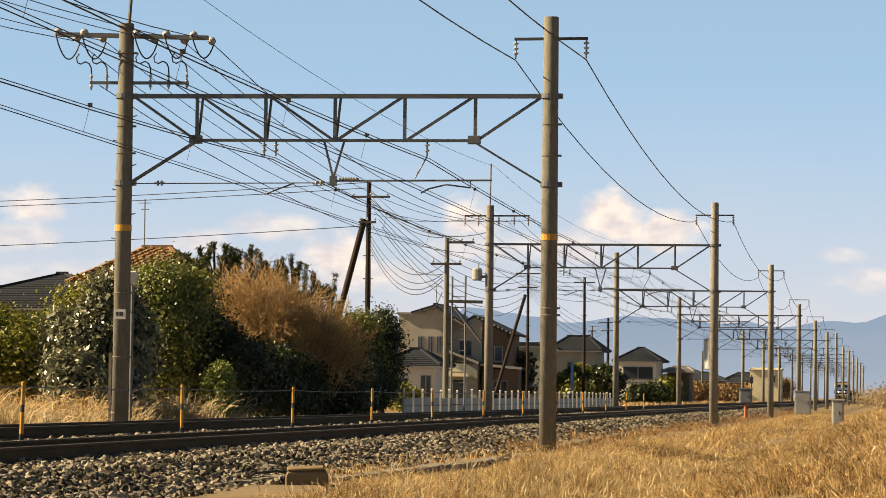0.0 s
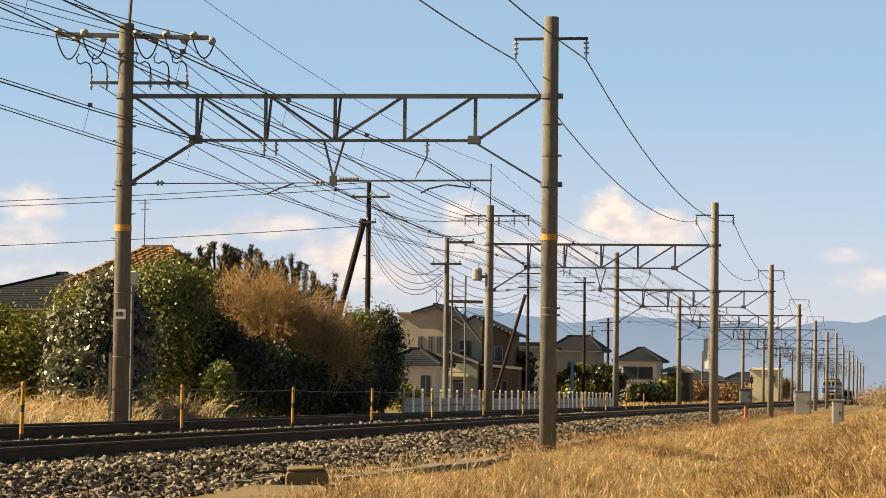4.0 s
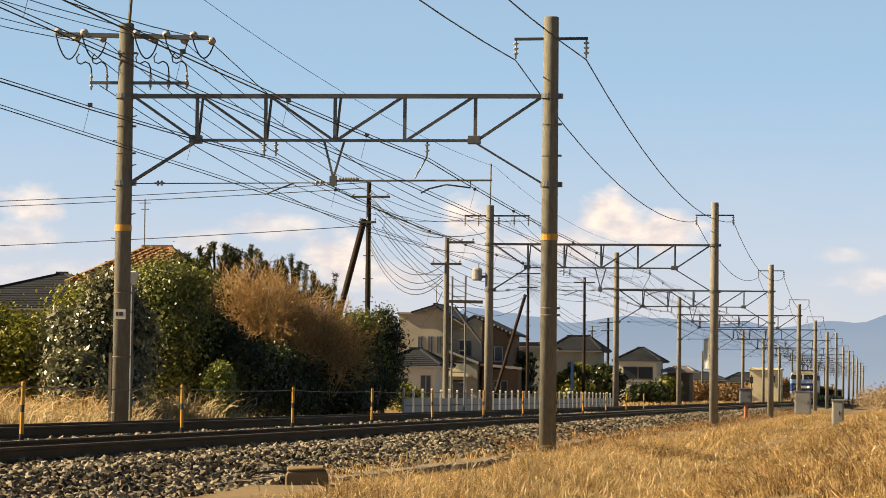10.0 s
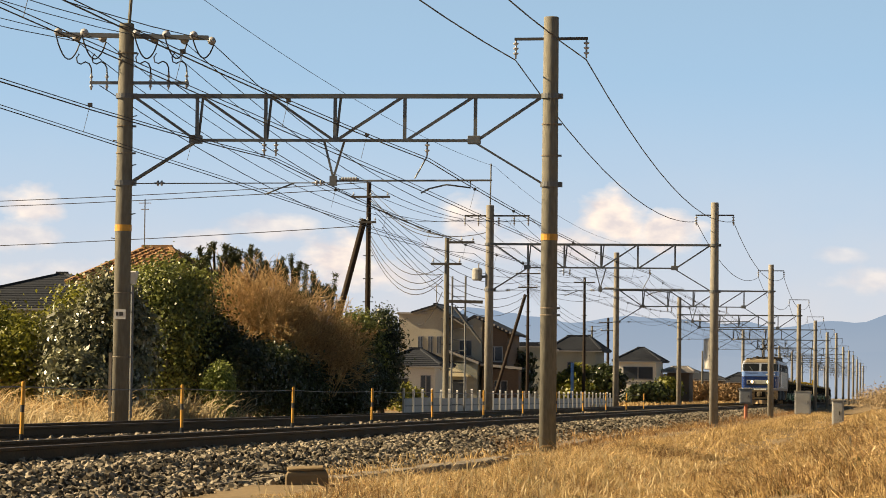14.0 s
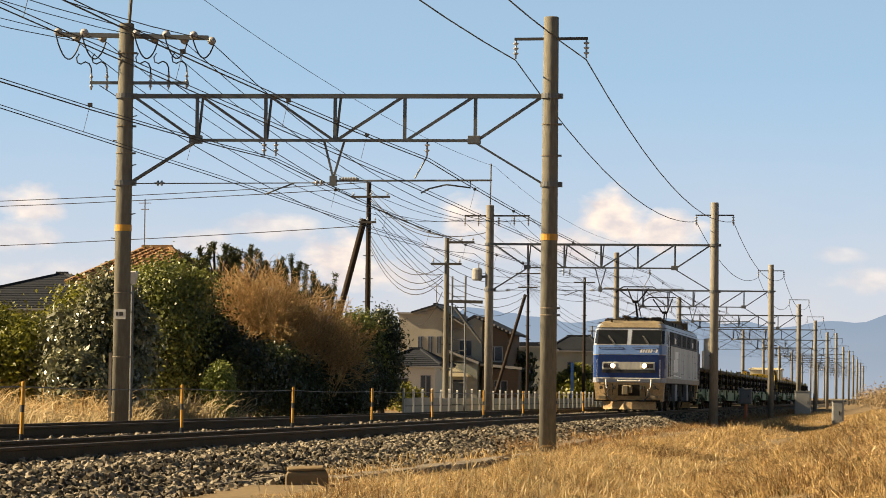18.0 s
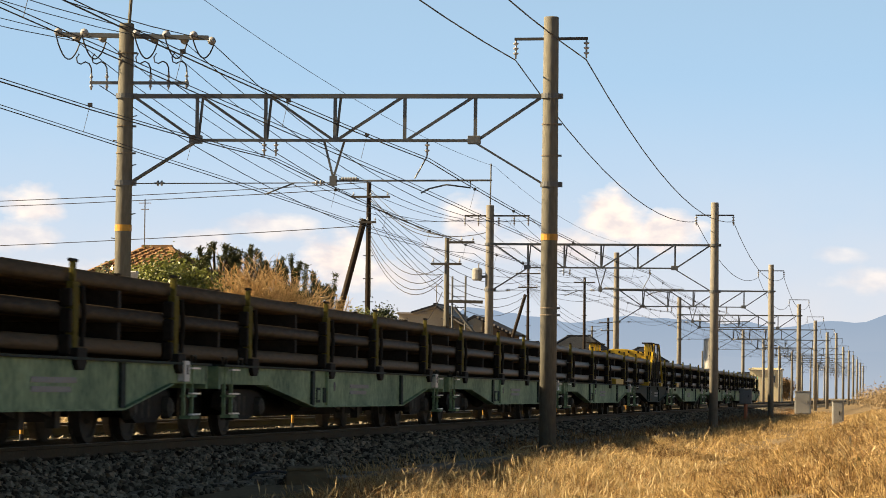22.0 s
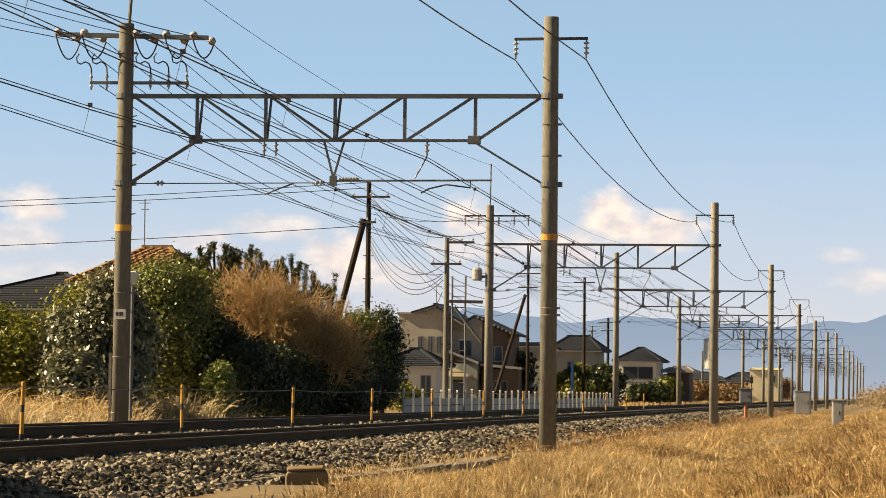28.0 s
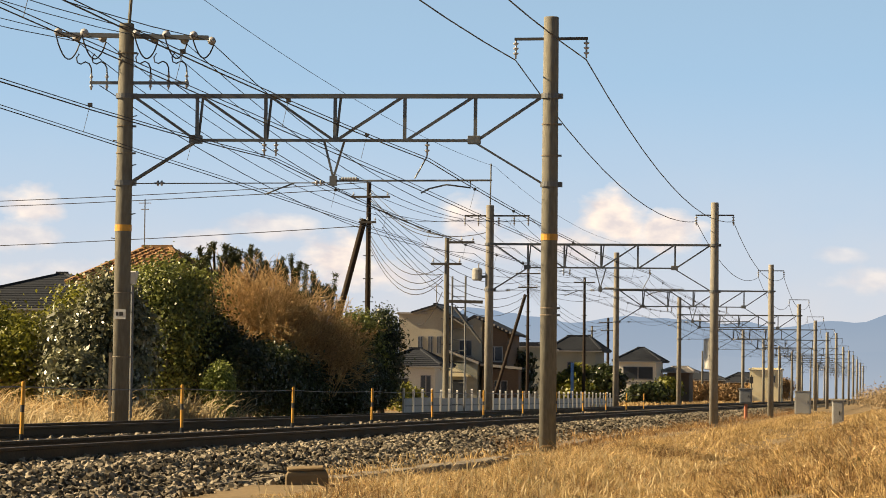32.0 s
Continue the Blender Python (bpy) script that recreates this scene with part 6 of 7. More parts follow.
    tussocks("reed_tussocks", 320, 44, (-22.5, -16.9, 52, 62), 0.014, STRAW, 17, "tangled pale reed grass at the far track edge", spread=0.25, height=lambda x, y: far(x, y) * 1.3, keep=everywhere)
    blades("edge_grass", 6000, (-17.6, -16.2, 60, 140), lambda x, y: 0.28 + 0 * x, 0.02, STRAW, 18, "short dry grass at the far track edge", bend=0.8)
    blades("field_grass", 14000, (-40, -16.5, 150, 420), lambda x, y: 0.5 + 0 * x, 0.08, STRAW, 19, "dry field grass beyond the houses", bend=0.6)


build_vegetation()


# ---- houses, poles and distance ----
PLASTER = material("beige_plaster", (0.34, 0.31, 0.25), 0.85, vary=0.15, scale=5)
GREY_WALL = material("grey_plaster", (0.23, 0.235, 0.20), 0.85, vary=0.15, scale=5)
CREAM_WALL = material("cream_plaster", (0.68, 0.60, 0.40), 0.8, vary=0.12, scale=5)
PALE_WALL = material("pale_plaster", (0.60, 0.57, 0.50), 0.85, vary=0.12, scale=5)
BROWN_WALL = material("brown_timber_wall", (0.112, 0.077, 0.0525), 0.85, vary=0.25, scale=6)
SLATE = material("dark_grey_roof_tile", (0.02, 0.0235, 0.031), 0.7, vary=0.25, scale=6, each=0.2)
ORANGE_TILE = material("orange_clay_tile", (0.22, 0.0998, 0.0368), 0.65, vary=0.25, tone=(0.326, 0.189, 0.084), each=0.35)
LIGHT_TILE = material("pale_glazed_tile", (0.245, 0.231, 0.217), 0.5, vary=0.3, scale=8)
WINDOW = material("window_glass", (0.035, 0.042, 0.0525), 0.1, vary=0.2, bump=0)
FRAME = material("aluminium_frame", (0.245, 0.238, 0.231), 0.4, 0.5, vary=0.1)
SLATE.node_tree.nodes["Principled BSDF"].inputs["Specular IOR Level"].default_value = 0.2


def hip_roof(house, cx, cy, z, w, d, rise, ridge, mat, over=0.6, rows=True):
    """A hipped or gabled roof over a w x d plan; ridge: the ridge's half length along x."""
    x, y = w / 2 + over, d / 2 + over
    r = part("roof", Shape().loft([[(cx - x, cy - y, z), (cx + x, cy - y, z), (cx + x, cy + y, z), (cx - x, cy + y, z)], [(cx - x, cy - y, z + 0.12), (cx + x, cy - y, z + 0.12), (cx + x, cy + y, z + 0.12), (cx - x, cy + y, z + 0.12)], [(cx - ridge, cy - 0.08, z + rise), (cx + ridge, cy - 0.08, z + rise), (cx + ridge, cy + 0.08, z + rise), (cx - ridge, cy + 0.08, z + rise)]]), mat, house, "tiled roof")
    part("ridge_tile", Shape().bar((cx - ridge - 0.15, cy, z + rise + 0.05), (cx + ridge + 0.15, cy, z + rise + 0.05), 0.28, 0.2), mat, r)
    for sx in (-1, 1):
        for sy in (-1, 1):
            part("hip_tile", Shape().bar((cx + sx * ridge, cy, z + rise + 0.03), (cx + sx * x, cy + sy * y, z + 0.15), 0.2, 0.14), mat, r)
    if rows:
        # raised courses on the slope towards the line
        n = max(4, int(y / 0.34))
        for k in range(n):
            f = (k + 0.5) / n
            xa = x + (ridge - x) * f
            s = Shape().bar((cx - xa, cy - y * (1 - f), z + 0.13 + (rise - 0.12) * f), (cx + xa, cy - y * (1 - f), z + 0.13 + (rise - 0.12) * f), 0.09, 0.05)
            part("tile_course", s, mat, r)
        for k in range(n):
            f = (k + 0.5) / n
            ya = y * (1 - f)
            xx = x + (ridge - x) * f
            part("tile_course", Shape().bar((cx + xx, cy - ya, z + 0.13 + (rise - 0.12) * f), (cx + xx, cy + ya, z + 0.13 + (rise - 0.12) * f), 0.09, 0.05), mat, r)
    return r


def window(house, x, y, z, w, h, face="y"):
    """A framed window on the wall that faces the line's near end (y) or the track (x)."""
    if face == "y":
        f = part("window", Shape().box((x - w / 2, y - 0.06, z), (x + w / 2, y, z + h)), FRAME, house)
        for k in (0, 1):
            part("pane", Shape().box((x - w / 2 + 0.05 + k * w / 2, y - 0.075, z + 0.06), (x - 0.05 + k * w / 2, y - 0.062, z + h - 0.06)), WINDOW, f)
        part("window_sill", Shape().box((x - w / 2 - 0.06, y - 0.14, z - 0.06), (x + w / 2 + 0.06, y, z)), FRAME, f)
    else:
        f = part("window", Shape().box((x, y - w / 2, z), (x + 0.06, y + w / 2, z + h)), FRAME, house)
        for k in (0, 1):
            part("pane", Shape().box((x + 0.062, y - w / 2 + 0.05 + k * w / 2, z + 0.06), (x + 0.075, y - 0.05 + k * w / 2, z + h - 0.06)), WINDOW, f)
        part("window_sill", Shape().box((x, y - w / 2 - 0.06, z - 0.06), (x + 0.14, y + w / 2 + 0.06, z)), FRAME, f)


def house(x, y, w, d, h, rise, ridge, wall, roof, windows, label, turn=0.0, over=0.6, storey=True, rows=True):
    t = new("house")
    t.matrix_basis = pose(x, y, -0.4, 0, 0, turn)
    part("wall", Shape().box((-w / 2, -d / 2, -0.1), (w / 2, d / 2, h)), wall, t)
    if storey:
        part("storey_band", Shape().box((-w / 2 - 0.03, -d / 2 - 0.03, h * 0.5), (w / 2 + 0.03, d / 2 + 0.03, h * 0.5 + 0.12)), FRAME, t)
    hip_roof(t, 0, 0, h, w, d, rise, ridge, roof, over, rows)
    part("gutter", Shape().box((-w / 2 - over - 0.06, -d / 2 - over - 0.1, h - 0.06), (w / 2 + over + 0.06, -d / 2 - over, h + 0.04)), FRAME, t)
    for wx, wz, ww, wh, face in windows:
        window(t, wx if face == "y" else w / 2, -d / 2 if face == "y" else wx, wz, ww, wh, face)
    tagged(t, label, "house", "houses beyond the tracks")
    return t


def build_houses():
    # orange-tiled house behind the trees
    a = house(-34.9, 129.0, 5.0, 8.0, 5.88, 1.95, 0.6, GREY_WALL, ORANGE_TILE, [(-2, 3.2, 1.6, 1.1, "y"), (2, 3.2, 1.6, 1.1, "y"), (0, 3.2, 1.6, 1.1, "x")], "two-storey house with an orange clay tile roof", rows=False)
    roof = [o for o in a.children if o.name.startswith("roof")][0]
    rng = random.Random(4)
    one = Shape().loft([[(-0.14, 0, 0), (-0.09, 0, 0.07), (0.04, 0, 0.085), (0.14, 0, 0.0)], [(-0.14, 0.36, 0.0), (-0.09, 0.36, 0.05), (0.04, 0.36, 0.065), (0.14, 0.36, 0.0)]]).mesh("roof_tile", ORANGE_TILE)
    slope = math.degrees(math.atan2(1.83, 4.6))
    for k in range(13):
        f = k / 13
        half = 3.05 + (0.6 - 3.05) * f
        nn = int(2 * half / 0.34)
        for j in range(nn):
            p = part("roof_tile", one, None, roof)
            p.matrix_basis = pose(-half + (j + 0.5) * 2 * half / nn, -4.6 * (1 - f), 5.88 + 0.14 + 1.83 * f, slope, 0, rng.uniform(-1.5, 1.5))
    part("tv_aerial", Shape().tube([(-0.65, 0, 7.7), (-0.65, 0, 10.2)], 0.03, 5).tube([(-0.95, 0, 10.0), (-0.35, 0, 10.0)], 0.02, 4).tube([(-0.85, 0, 9.7), (-0.45, 0, 9.7)], 0.02, 4), FRAME, a, "thin television aerial")
    house(-43.6, 142.0, 11.5, 9.0, 5.1, 2.0, 0.15, GREY_WALL, SLATE, [(0, 1.0, 1.8, 1.2, "y")], "low house with a dark grey tiled roof", storey=False)
    # two-storey house behind the fence: a plastered wing under a tiled gable, a lower brown block and lean-to roofs
    b = new("house")
    b.matrix_basis = pose(-33.08, 204.0, -0.4)
    part("wall", Shape().prism([(-2.7, -0.1), (0.85, -0.1), (0.85, 6.7), (0.0, 7.2), (-1.7, 6.78), (-2.7, 6.78)], -4.0, 4.0), PLASTER, b, "beige plastered wing")
    part("wall", Shape().prism([(0.853, -0.1), (3.3, -0.1), (3.3, 6.3), (2.7, 6.57), (2.2, 6.3), (2.05, 5.98), (0.853, 6.68)], -2.9, 3.9), PLASTER, b, "beige plastered upper storey")
    part("wall", Shape().prism([(3.303, -0.1), (5.15, -0.1), (5.15, 5.45), (3.303, 6.28)], -2.6, 3.9), BROWN_WALL, b, "dark brown timbered wall")
    part("wing_coping", Shape().box((-2.85, -4.2, 6.782), (-0.6, 4.2, 6.92)), LIGHT_TILE, b)
    r = part("roof", Shape().prism([(-1.7, 6.93), (0.0, 7.45), (2.55, 5.9), (2.55, 5.72), (0.0, 7.22), (-1.7, 6.785)], -4.35, 4.3), LIGHT_TILE, b, "pale tiled gable roof")
    part("ridge_tile", Shape().bar((0, -4.4, 7.5), (0, 4.3, 7.5), 0.26, 0.2), SLATE, r)
    part("verge", Shape().prism([(-1.75, 6.96), (0.0, 7.5), (2.6, 5.93), (2.6, 5.8), (0.0, 7.36), (-1.75, 6.84)], -4.5, -4.36), SLATE, r, "dark verge tiles")
    for k in range(10):
        part("tile_roll", Shape().tube([(0.25 * k + 0.1, -4.42, 7.44 - 0.1518 * k), (0.25 * k + 0.1, 4.2, 7.44 - 0.1518 * k)], 0.06, 6), LIGHT_TILE, r)
    for k in range(6):
        part("eave_tile", Shape().turned((2.5, -4.2 + k * 0.42, 5.9), [(0, 0.13), (0.1, 0.13)], 8, (1, 0, 0)), WHITE, r, "white eave tile end")
    r = part("roof", Shape().prism([(2.1, 6.45), (2.7, 6.8), (5.65, 5.45), (5.65, 5.28), (2.7, 6.6), (2.1, 6.3)], -3.0, 4.3), SLATE, b, "dark tiled roof")
    for k in range(9):
        part("eave_tile", Shape().turned((3.0 + k * 0.3, -3.06, 6.6 - k * 0.137), [(0, 0.09), (0.06, 0.09)], 8, (0, 1, 0)), LIGHT_TILE, r, "pale tile end")
    for x0, z0, x1, z1, yy in ((0.9, 4.25, 3.45, 3.3, -5.4), (3.45, 3.2, 6.5, 2.95, -4.6)):
        part("lean_to_roof", Shape().prism([(x0, z0), (x1, z1), (x1, z1 - 0.12), (x0, z0 - 0.12)], yy, yy + 2.4), SLATE, b, "sloping lean-to roof")
        part("lean_to_edge", Shape().prism([(x0, z0 + 0.03), (x1, z1 + 0.03), (x1, z1 - 0.16), (x0, z0 - 0.16)], yy - 0.1, yy - 0.003), LIGHT_TILE, b, "pale row of edge tiles")
    part("lean_to_wall", Shape().box((1.0, -5.0, -0.1), (3.3, -2.91, 3.2)), GREY_WALL, b)
    part("lean_to_wall", Shape().box((3.5, -4.2, -0.1), (6.2, -2.61, 2.8)), BROWN_WALL, b)
    part("entrance_canopy", Shape().prism([(1.0, 2.35), (1.9, 2.85), (2.85, 2.35), (2.85, 2.25), (1.0, 2.25)], -6.6, -5.003), CREAM_WALL, b, "cream gabled canopy")
    for px0 in (1.1, 2.65):
        part("canopy_post", Shape().box((px0, -6.5, -0.1), (px0 + 0.1, -6.4, 2.25)), FRAME, b)
    part("garage_door", Shape().box((1.5, -5.04, 0.0), (2.5, -5.003, 2.0)), WINDOW, b)
    for wx in (-1.1, -0.35, 0.3):
        window(b, wx, -4.0, 3.9, 0.36, 1.3)
    window(b, -1.9, -4.0, 1.2, 0.9, 1.1)
    window(b, 2.1, -2.9, 3.75, 0.95, 1.2)
    window(b, 4.2, -2.6, 3.4, 1.2, 1.1)
    window(b, 4.9, -4.2, 1.0, 1.0, 1.0)
    part("rain_pipe", Shape().tube([(0.95, -4.06, 6.0), (0.95, -4.06, 0.0)], 0.05, 6), FRAME, b)
    part("aerial", Shape().tube([(-0.6, 0, 7.2), (-0.6, 0, 9.2)], 0.035, 4).tube([(-1.0, 0, 9.0), (-0.2, 0, 9.0)], 0.025, 4), FRAME, b)
    tagged(b, "beige two-storey house with pale tiled roofs and lean-tos", "house", "houses beyond the tracks")
    house(-31.2, 181.0, 3.4, 5.0, 2.75, 1.15, 0.3, PALE_WALL, SLATE, [(1.1, 0.7, 0.7, 1.5, "y"), (-0.5, 1.0, 0.9, 1.0, "y")], "small pale house with a dark tiled roof", storey=False, over=0.45)
    house(-29.6, 226.0, 2.6, 4.0, 4.9, 0.25, 0.9, GREY_WALL, SLATE, [(0, 0.9, 1.0, 1.0, "y")], "grey flat-roofed shed beside a house", storey=False, over=0.1)
    house(-33.0, 262.0, 3.0, 8.0, 5.2, 0.4, 1.0, GREY_WALL, SLATE, [(-0.8, 3.2, 1.0, 1.0, "y"), (0.8, 3.2, 1.0, 1.0, "y")], "grey flat-topped house behind garden trees")
    house(-29.5, 262.0, 4.0, 8.0, 5.1, 1.45, 1.0, GREY_WALL, SLATE, [(0, 3.1, 1.3, 1.0, "y"), (0, 0.8, 1.5, 1.2, "y")], "grey two-storey house with a dark roof")
    house(-27.0, 300.0, 4.0, 9.0, 4.6, 1.55, 0.3, PALE_WALL, SLATE, [(0.1, 2.75, 3.2, 1.35, "y"), (1.2, 0.6, 1.0, 1.2, "y")], "pale two-storey house with a dark hipped roof")
    house(-23.2, 306.0, 2.4, 6.0, 3.6, 0.6, 0.8, BROWN_WALL, LIGHT_TILE, [(0, 1.2, 1.0, 1.0, "y")], "brown house annexe with a low roof", storey=False)
    for x, y, w, h, r, wl, rf in ((-28.6, 420, 6.5, 3.4, 1.2, BROWN_WALL, SLATE), (-24.2, 440, 5.0, 3.2, 1.0, BROWN_WALL, SLATE), (-25.4, 480, 7.0, 3.5, 1.6, GREY_WALL, SLATE), (-34.0, 430, 6.0, 3.2, 1.1, BROWN_WALL, SLATE), (-46, 470, 8, 4.4, 1.3, GREY_WALL, SLATE)):
        house(x, y, w, 8.0, h, r, w * 0.15, wl, rf, [(-1.2, 1.2, 1.3, 1.0, "y"), (1.2, 1.2, 1.3, 1.0, "y")], "distant house with a dark tiled roof", rows=False)
    k = house(-18.9, 420.0, 4.6, 7.0, 5.0, 0.25, 2.0, CREAM_WALL, CREAM_WALL, [(1.0, 3.2, 1.0, 1.0, "y")], "cream flat-roofed building beside the line", over=0.1, storey=False, rows=False)


def utility_pole(x, y, top, r=0.15, mat=CREOSOTE, arms=(), label="dark utility pole with crossarms", stay=None, base=-0.45):
    p = new("utility_pole")
    p.location = (x, y, base)
    part("pole_shaft", Shape().turned((0, 0, 0), [(0, r), (top - base, r * 0.7)], 12), mat, p)
    for z, a, b in arms:
        ar = part("crossarm", Shape().bar((a, -0.12, z - base), (b, -0.12, z - base), 0.1, 0.09), DARK_STEEL, p)
        n = 3
        for k in range(n):
            s = Shape()
            insulator(s, (a + (b - a) * (0.06 + 0.88 * k / (n - 1)), -0.12, z - base + 0.04), 1, 0.06, 0.1, (0, 0, 1))
            part("pin_insulator", s, PORCELAIN, ar, smooth=True)
    if stay:
        part("stay_pole", Shape().tube([(-0.2, 0.05, stay[2] - base), (stay[0], stay[1], 0)], r * 0.95, 10, r), mat, p, "leaning stay pole")
    for z in range(2, int(top) - 1):
        part("step_bolt", Shape().tube([(-r - 0.08, 0, z), (r + 0.08, 0, z)], 0.02, 4), DARK_STEEL, p)
    tagged(p, label, "utility pole", "utility poles beyond the tracks")


def wire_run(pts_pairs, r, label):
    for a, b, d in pts_pairs:
        tagged(part("service_wire", Shape().tube(sag(a, b, d, 12), r, 4), WIRE), label, "wire", "service wires to the houses")


def build_poles():
    utility_pole(-22.5, 118.0, 9.75, 0.14, CREOSOTE, ((9.1, -0.75, 0.95), (8.0, -0.4, 0.35)), "dark creosoted utility pole with a leaning stay", stay=(-2.35, -0.2, 8.15))
    utility_pole(-17.33, 107.4, 6.72, 0.13, CONCRETE, ((6.55, 0.1, 1.1), (5.7, -0.6, 0.6)), "grey concrete pole beside the gantry")
    # steel ladder frame between that pole and the gantry
    f = new("cable_ladder")
    f.location = (-17.12, 106.9, -0.4)
    part("ladder_rail", Shape().tube([(0.1, 0, 0), (0.1, 0, 5.6)], 0.04, 6), GALV, f)
    part("ladder_rail", Shape().tube([(0.62, 0, 0), (0.62, 0, 5.6)], 0.04, 6), GALV, f)
    for k in range(12):
        part("rung", Shape().tube([(0.1, 0, 0.6 + k * 0.42), (0.62, 0, 0.6 + k * 0.42)], 0.018, 4), GALV, f)
    part("tie_beam", Shape().bar((-0.1, 0, 4.62), (1.3, 0, 4.6), 0.12, 0.12), DARK_STEEL, f)
    part("slanted_pipe", Shape().tube([(0.2, -0.1, 4.4), (1.3, -0.1, 3.0)], 0.06, 6), GALV, f)
    tagged(f, "galvanised cable ladder beside the gantry pole", "cable ladder")
    # transformer on the second left pole
    t = new("pole_transformer")
    t.location = (-15.98, 106.46, 5.02)
    part("tank", Shape().turned((0, 0, 0), [(0, 0.16), (0.04, 0.2), (0.42, 0.2), (0.48, 0.14)], 14), GREY_PAINT, t)
    part("bushing", Shape().tube([(0.05, 0, 0.45), (0.05, 0, 0.65)], 0.03, 6), PORCELAIN, t)
    part("bracket", Shape().box((0.1, -0.05, 0.1), (0.42, 0.05, 0.2)), GALV, t)
    tagged(t, "grey pole-mounted transformer on the gantry pole", "transformer")
    utility_pole(-26.0, 198.0, 9.9, 0.125, CREOSOTE, ((9.3, -0.9, 0.9), (8.3, -0.7, 0.7)), "dark utility pole with a leaning stay", stay=(-2.6, -0.2, 7.8))
    utility_pole(-22.8, 206.0, 9.4, 0.13, CREOSOTE, ((9.0, -0.8, 0.8),))
    utility_pole(-30.6, 300.0, 9.0, 0.18, CREOSOTE, ((8.5, -1.0, 1.0), (7.6, -0.8, 0.8)))
    utility_pole(-22.4, 330.0, 6.0, 0.14, CONCRETE, ())
    utility_pole(-34.5, 320.0, 8.6, 0.14, CONCRETE, ((8.0, -0.5, 0.5),))
    for x, y, z in ((-17.4, 400, 8.5), (-18.8, 470, 8.0), (-20, 560, 9)):
        utility_pole(x, y, z, 0.16, CONCRETE, ((z - 0.5, -0.9, 0.9),), "concrete utility pole far down the line")
    runs = []
    # fans of wires between the poles beyond the tracks
    for k in range(6):
        runs.append(((-22.2 + 0.15 * k - 0.3, 118.0, 9.1 - 0.33 * k), (-26.0 + 0.1 * k, 198.0, 9.2 - 0.25 * k), 1.3 + 0.25 * k))
    for k in range(5):
        runs.append(((-26.0, 198.0, 9.2 - 0.28 * k), (-30.6, 300.0, 8.5 - 0.2 * k), 1.2 + 0.2 * k))
    for z0, z1, d in ((8.1, 5.3, 0.75), (7.5, 5.65, 0.95), (7.3, 5.3, 1.0), (7.1, 5.2, 1.15), (6.95, 5.05, 1.2), (9.2, 6.75, 0.5), (9.45, 6.8, 0.35)):
        runs.append(((-22.45, 118.0, z0), (-17.5, 107.4, z1), d))
    runs.append(((-22.4, 118.0, 6.85), (-22.0, 116.0, 4.7), 0.1))
    runs.append(((-17.5, 107.4, 4.6), (-31.0, 180.0, 5.2), 0.5))
    # service wires that come in from beyond the picture
    for z0, z1 in ((8.65, 9.74), (8.42, 9.5), (6.62, 7.86)):
        runs.append(((-48.0, 118.0, z0), (-22.5, 118.0, z1), 0.12))
    runs.append(((-22.5, 118.0, 9.0), (-15.6, 106.5, 6.9), 0.7))
    for k in range(4):
        runs.append(((-22.8, 206.0, 9.0 - 0.3 * k), (-26.0, 198.0, 9.2 - 0.3 * k), 0.2))
    wire_run(runs, 0.016, "thin dark service wire between utility poles")


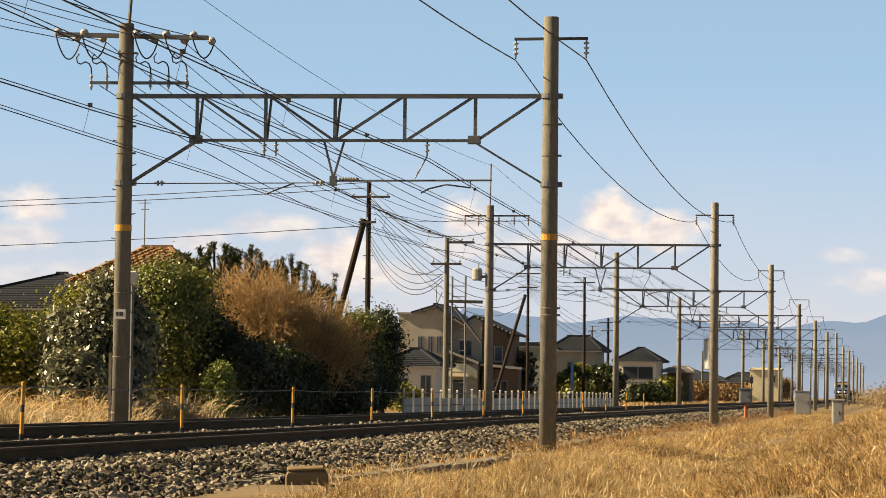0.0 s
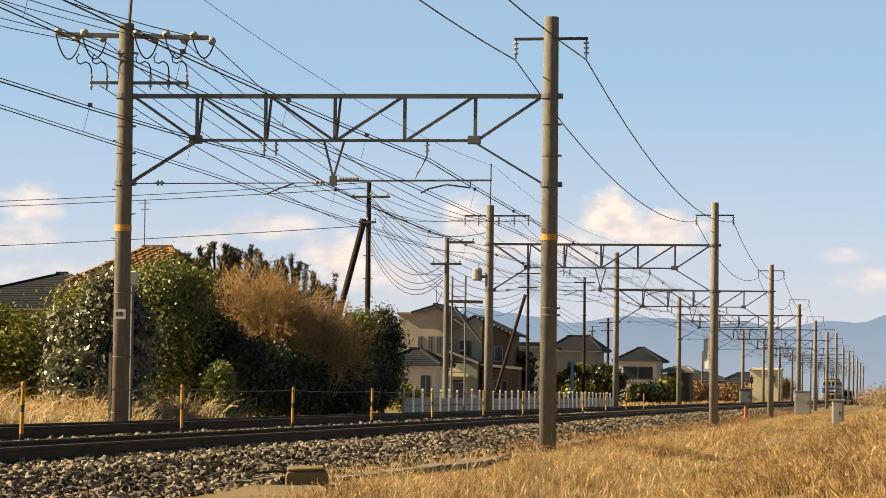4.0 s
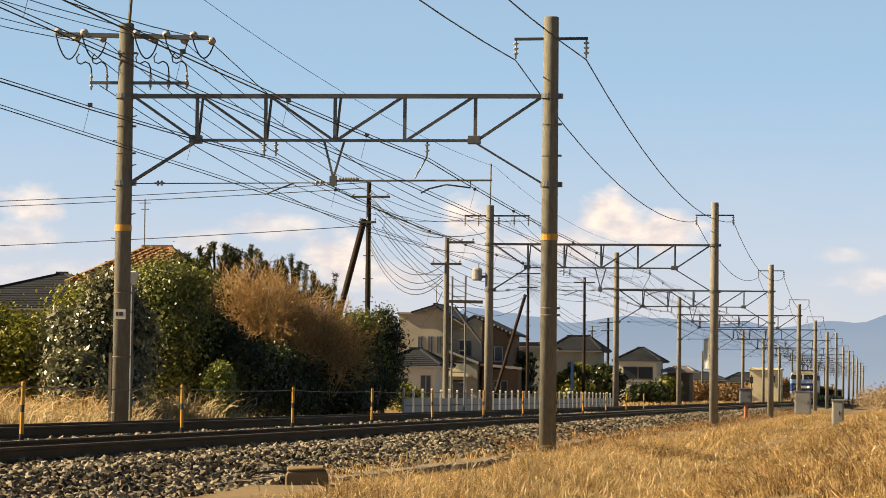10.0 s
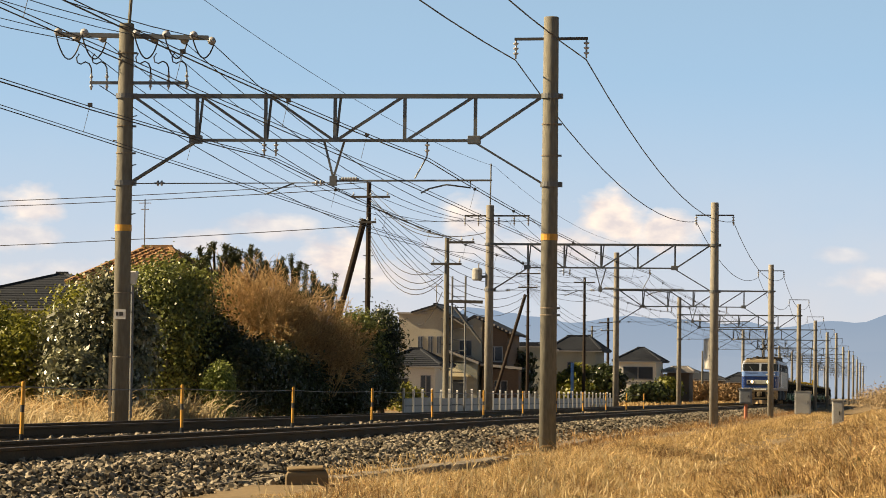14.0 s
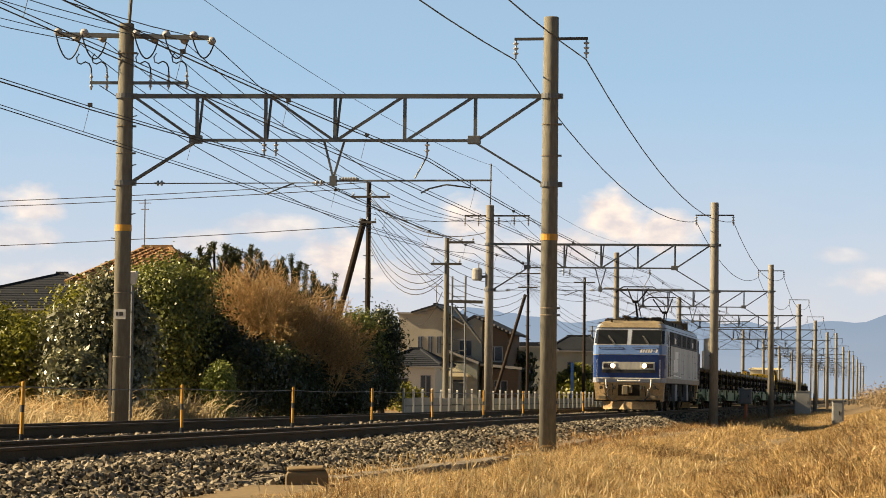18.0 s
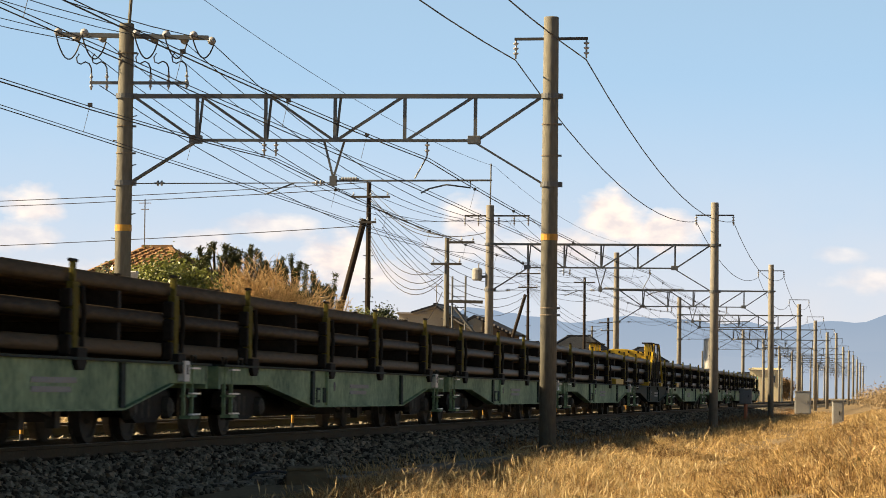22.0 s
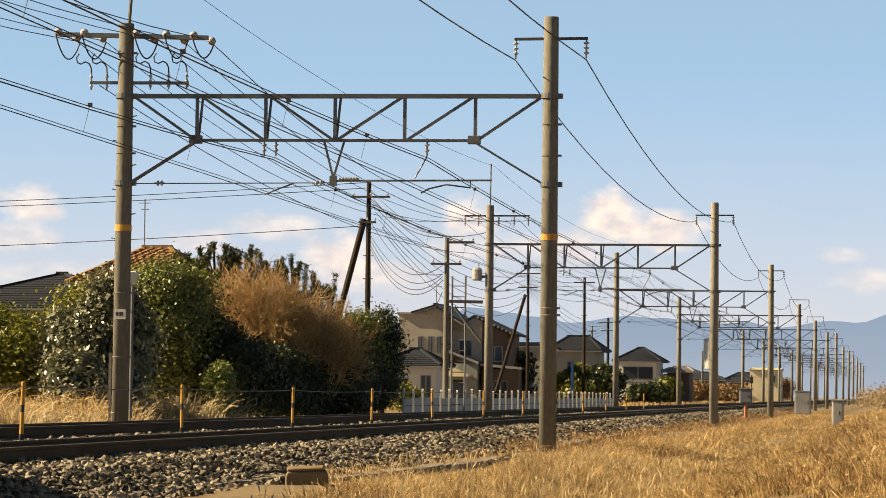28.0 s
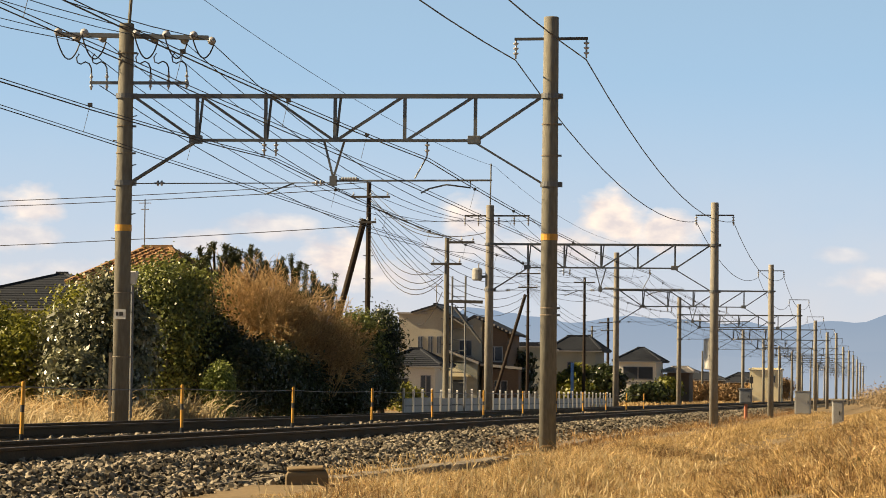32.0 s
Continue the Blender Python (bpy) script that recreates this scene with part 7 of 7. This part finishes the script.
def build_fence():
    """A fence of grey panels between white posts along the far side of the line."""
    f = new("panel_fence")
    f.location = (-17.0, 96.0, -0.35)
    rng = random.Random(6)
    post = Shape().prism([(-0.06, -0.2), (0.06, -0.2), (0.06, 1.1), (0.0, 1.14), (-0.06, 1.1)], -0.035, 0.035, "x").mesh("fence_post", WHITE)
    panel = Shape().box((-0.025, 0.08, 0.03), (0.015, 1.92, 0.8)).mesh("panel", GREY_PAINT, bevel=0.008)
    rib = Shape().box((0.02, 0.08, 0.5), (0.034, 1.92, 0.55)).mesh("panel_rib", GALV)
    for k in range(37):
        p = part("fence_post", post, None, f)
        p.matrix_basis = pose(0.03, k * 2.0, rng.uniform(-0.04, 0.03), rng.uniform(-1.2, 1.2), rng.uniform(-1.0, 1.0), 0)
        q = part("panel", panel, None, f)
        q.matrix_basis = pose(-0.01, k * 2.0, rng.uniform(-0.03, 0.03))
        part("panel_rib", rib, None, f).matrix_basis = pose(-0.01, k * 2.0, 0)
    tagged(f, "grey panel fence between white posts along the railway", "fence")
    # lamp in front of the first left pole
    l = new("post_lamp")
    l.location = (-15.95, 57.0, -0.4)
    part("lamp_post", Shape().tube([(0, 0, 0), (0, 0, 3.25)], 0.035, 8), GALV, l)
    part("lamp_sleeve", Shape().tube([(0, 0, 1.2), (0, 0, 1.5)], 0.045, 8), GALV, l)
    part("lamp_head", Shape().loft([[(x * k, y * k, z) for x, y in ((-1, -1), (1, -1), (1, 1), (-1, 1))] for k, z in ((0.06, 3.27), (0.10, 3.5), (0.11, 3.52), (0.09, 3.55))]), WHITE, l, "flared white lamp head")
    tagged(l, "thin grey lamp post with a flared white head", "lamp post")
    # leaning pale post beside the pole
    q = new("trackside_board")
    q.location = (-16.12, 56.0, -0.4)
    part("board", Shape().box((-0.03, -0.02, 0), (0.03, 0.02, 1.8)), PALE_CONCRETE, q)
    tagged(q, "slim pale marker post beside the gantry pole", "post")
    # blue tarpaulin frames beside the grey house
    for x, z, h in ((-26.9, 0.0, 3.7), (-25.4, 0.0, 3.6), (-27.6, 0.0, 3.2)):
        b = part("blue_sheet", Shape().loft([[(x0, y0, z0) for x0, y0 in ((-0.12, -0.05), (0.12, 0), (0.1, 0.05), (-0.1, 0.04))] for z0 in (0, h * 0.5, h)]), material("blue_sheet_plastic", (0.05, 0.16, 0.42), 0.5, vary=0.3), None)
        b.location = (x, 221.0, z - 0.4)
        tagged(b, "blue plastic sheet hanging beside a house", "sheet", "blue sheets beside the house")


def build_distance():
    """Low blue hills at the horizon and the town's edge."""
    hill = bpy.data.materials.new("painted_haze_hills")
    hill.use_nodes = True
    nt = hill.node_tree
    b = nt.nodes["Principled BSDF"]
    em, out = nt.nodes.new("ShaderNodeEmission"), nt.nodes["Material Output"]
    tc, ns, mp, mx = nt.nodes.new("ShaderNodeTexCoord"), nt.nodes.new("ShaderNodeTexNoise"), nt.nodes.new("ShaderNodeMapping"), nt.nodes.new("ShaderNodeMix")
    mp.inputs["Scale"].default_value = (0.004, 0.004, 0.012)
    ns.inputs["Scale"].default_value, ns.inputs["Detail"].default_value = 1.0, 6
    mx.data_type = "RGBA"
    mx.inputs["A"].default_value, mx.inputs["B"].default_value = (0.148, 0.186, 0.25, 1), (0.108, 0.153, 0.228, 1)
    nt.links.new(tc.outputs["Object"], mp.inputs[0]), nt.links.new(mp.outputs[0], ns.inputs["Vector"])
    # the hills emit their colour; haze is painted in, paler at the foot
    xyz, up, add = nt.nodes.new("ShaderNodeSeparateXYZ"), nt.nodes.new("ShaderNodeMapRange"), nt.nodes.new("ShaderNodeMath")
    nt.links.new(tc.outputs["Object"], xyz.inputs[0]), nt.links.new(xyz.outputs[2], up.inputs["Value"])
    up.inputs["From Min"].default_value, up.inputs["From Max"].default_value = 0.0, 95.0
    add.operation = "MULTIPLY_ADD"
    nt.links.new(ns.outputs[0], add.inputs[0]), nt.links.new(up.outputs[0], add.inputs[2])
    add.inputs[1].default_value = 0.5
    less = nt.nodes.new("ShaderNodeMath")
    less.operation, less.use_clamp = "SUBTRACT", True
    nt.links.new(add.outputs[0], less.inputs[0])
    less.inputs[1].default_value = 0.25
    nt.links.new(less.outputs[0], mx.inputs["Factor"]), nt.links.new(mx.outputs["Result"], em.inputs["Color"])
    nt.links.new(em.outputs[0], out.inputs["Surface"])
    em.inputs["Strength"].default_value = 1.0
    for y, seed, tall, name in ((3100, 0.0, 1.0, "backdrop_hills"), (2900, 7.0, 0.55, "backdrop_hills_low")):
        top, n = [], 160
        for i in range(n + 1):
            x = -1500 + i * 2100 / n
            a = -math.degrees(math.atan2(x, y))
            h = np.interp(a, [-12, 0, 1.0, 2.6, 4.2, 5.5, 6.8, 7.9, 8.6, 9.6, 10.5, 12.0, 16, 26], [1.55, 1.75, 1.6, 1.4, 1.58, 1.66, 1.55, 1.70, 1.76, 1.5, 1.1, 0.7, 0.5, 0.4])
            z = tall * (h - 0.0) * y * 0.01745 + 9 * noise.noise((i * 0.21 + seed, seed, 0)) + 4 * noise.noise((i * 0.7 + seed, 3, 0))
            top.append((x, z))
        v = [(x, y, -30) for x, z in top] + [(x, y, z) for x, z in top] + [(x, y + 60, -30) for x, z in top] + [(x, y + 60, z) for x, z in top]
        m = n + 1
        f = []
        for i in range(n):
            f += [(i, i + 1, m + i + 1, m + i), (2 * m + i + 1, 2 * m + i, 3 * m + i, 3 * m + i + 1), (m + i, m + i + 1, 3 * m + i + 1, 3 * m + i)]
        tagged(raw(name, v, f, hill), "blue hills with painted haze along the horizon", "hills", kind="structure")


build_houses()
build_poles()
build_fence()
build_distance()


# ---- movement ----
ARRIVAL = [(0.0, 541.0), (5.0, 429.0), (9.0, 334.5), (13.0, 236.5), (15.0, 184.2), (17.0, 131.5), (19.0, 78.9), (20.0, 52.2), (20.5, 38.9), (21.0, 25.8), (22.0, -0.3), (24.0, -52.4), (28.0, -157.3), (32.0, -262.2)]


def motions():
    """The train comes up the line, gathering a little speed, and passes out of sight."""
    for thing, back in TRAIN:
        walk(thing, [(t, pose(NEAR, y + back, 0)) for t, y in ARRIVAL])


motions()
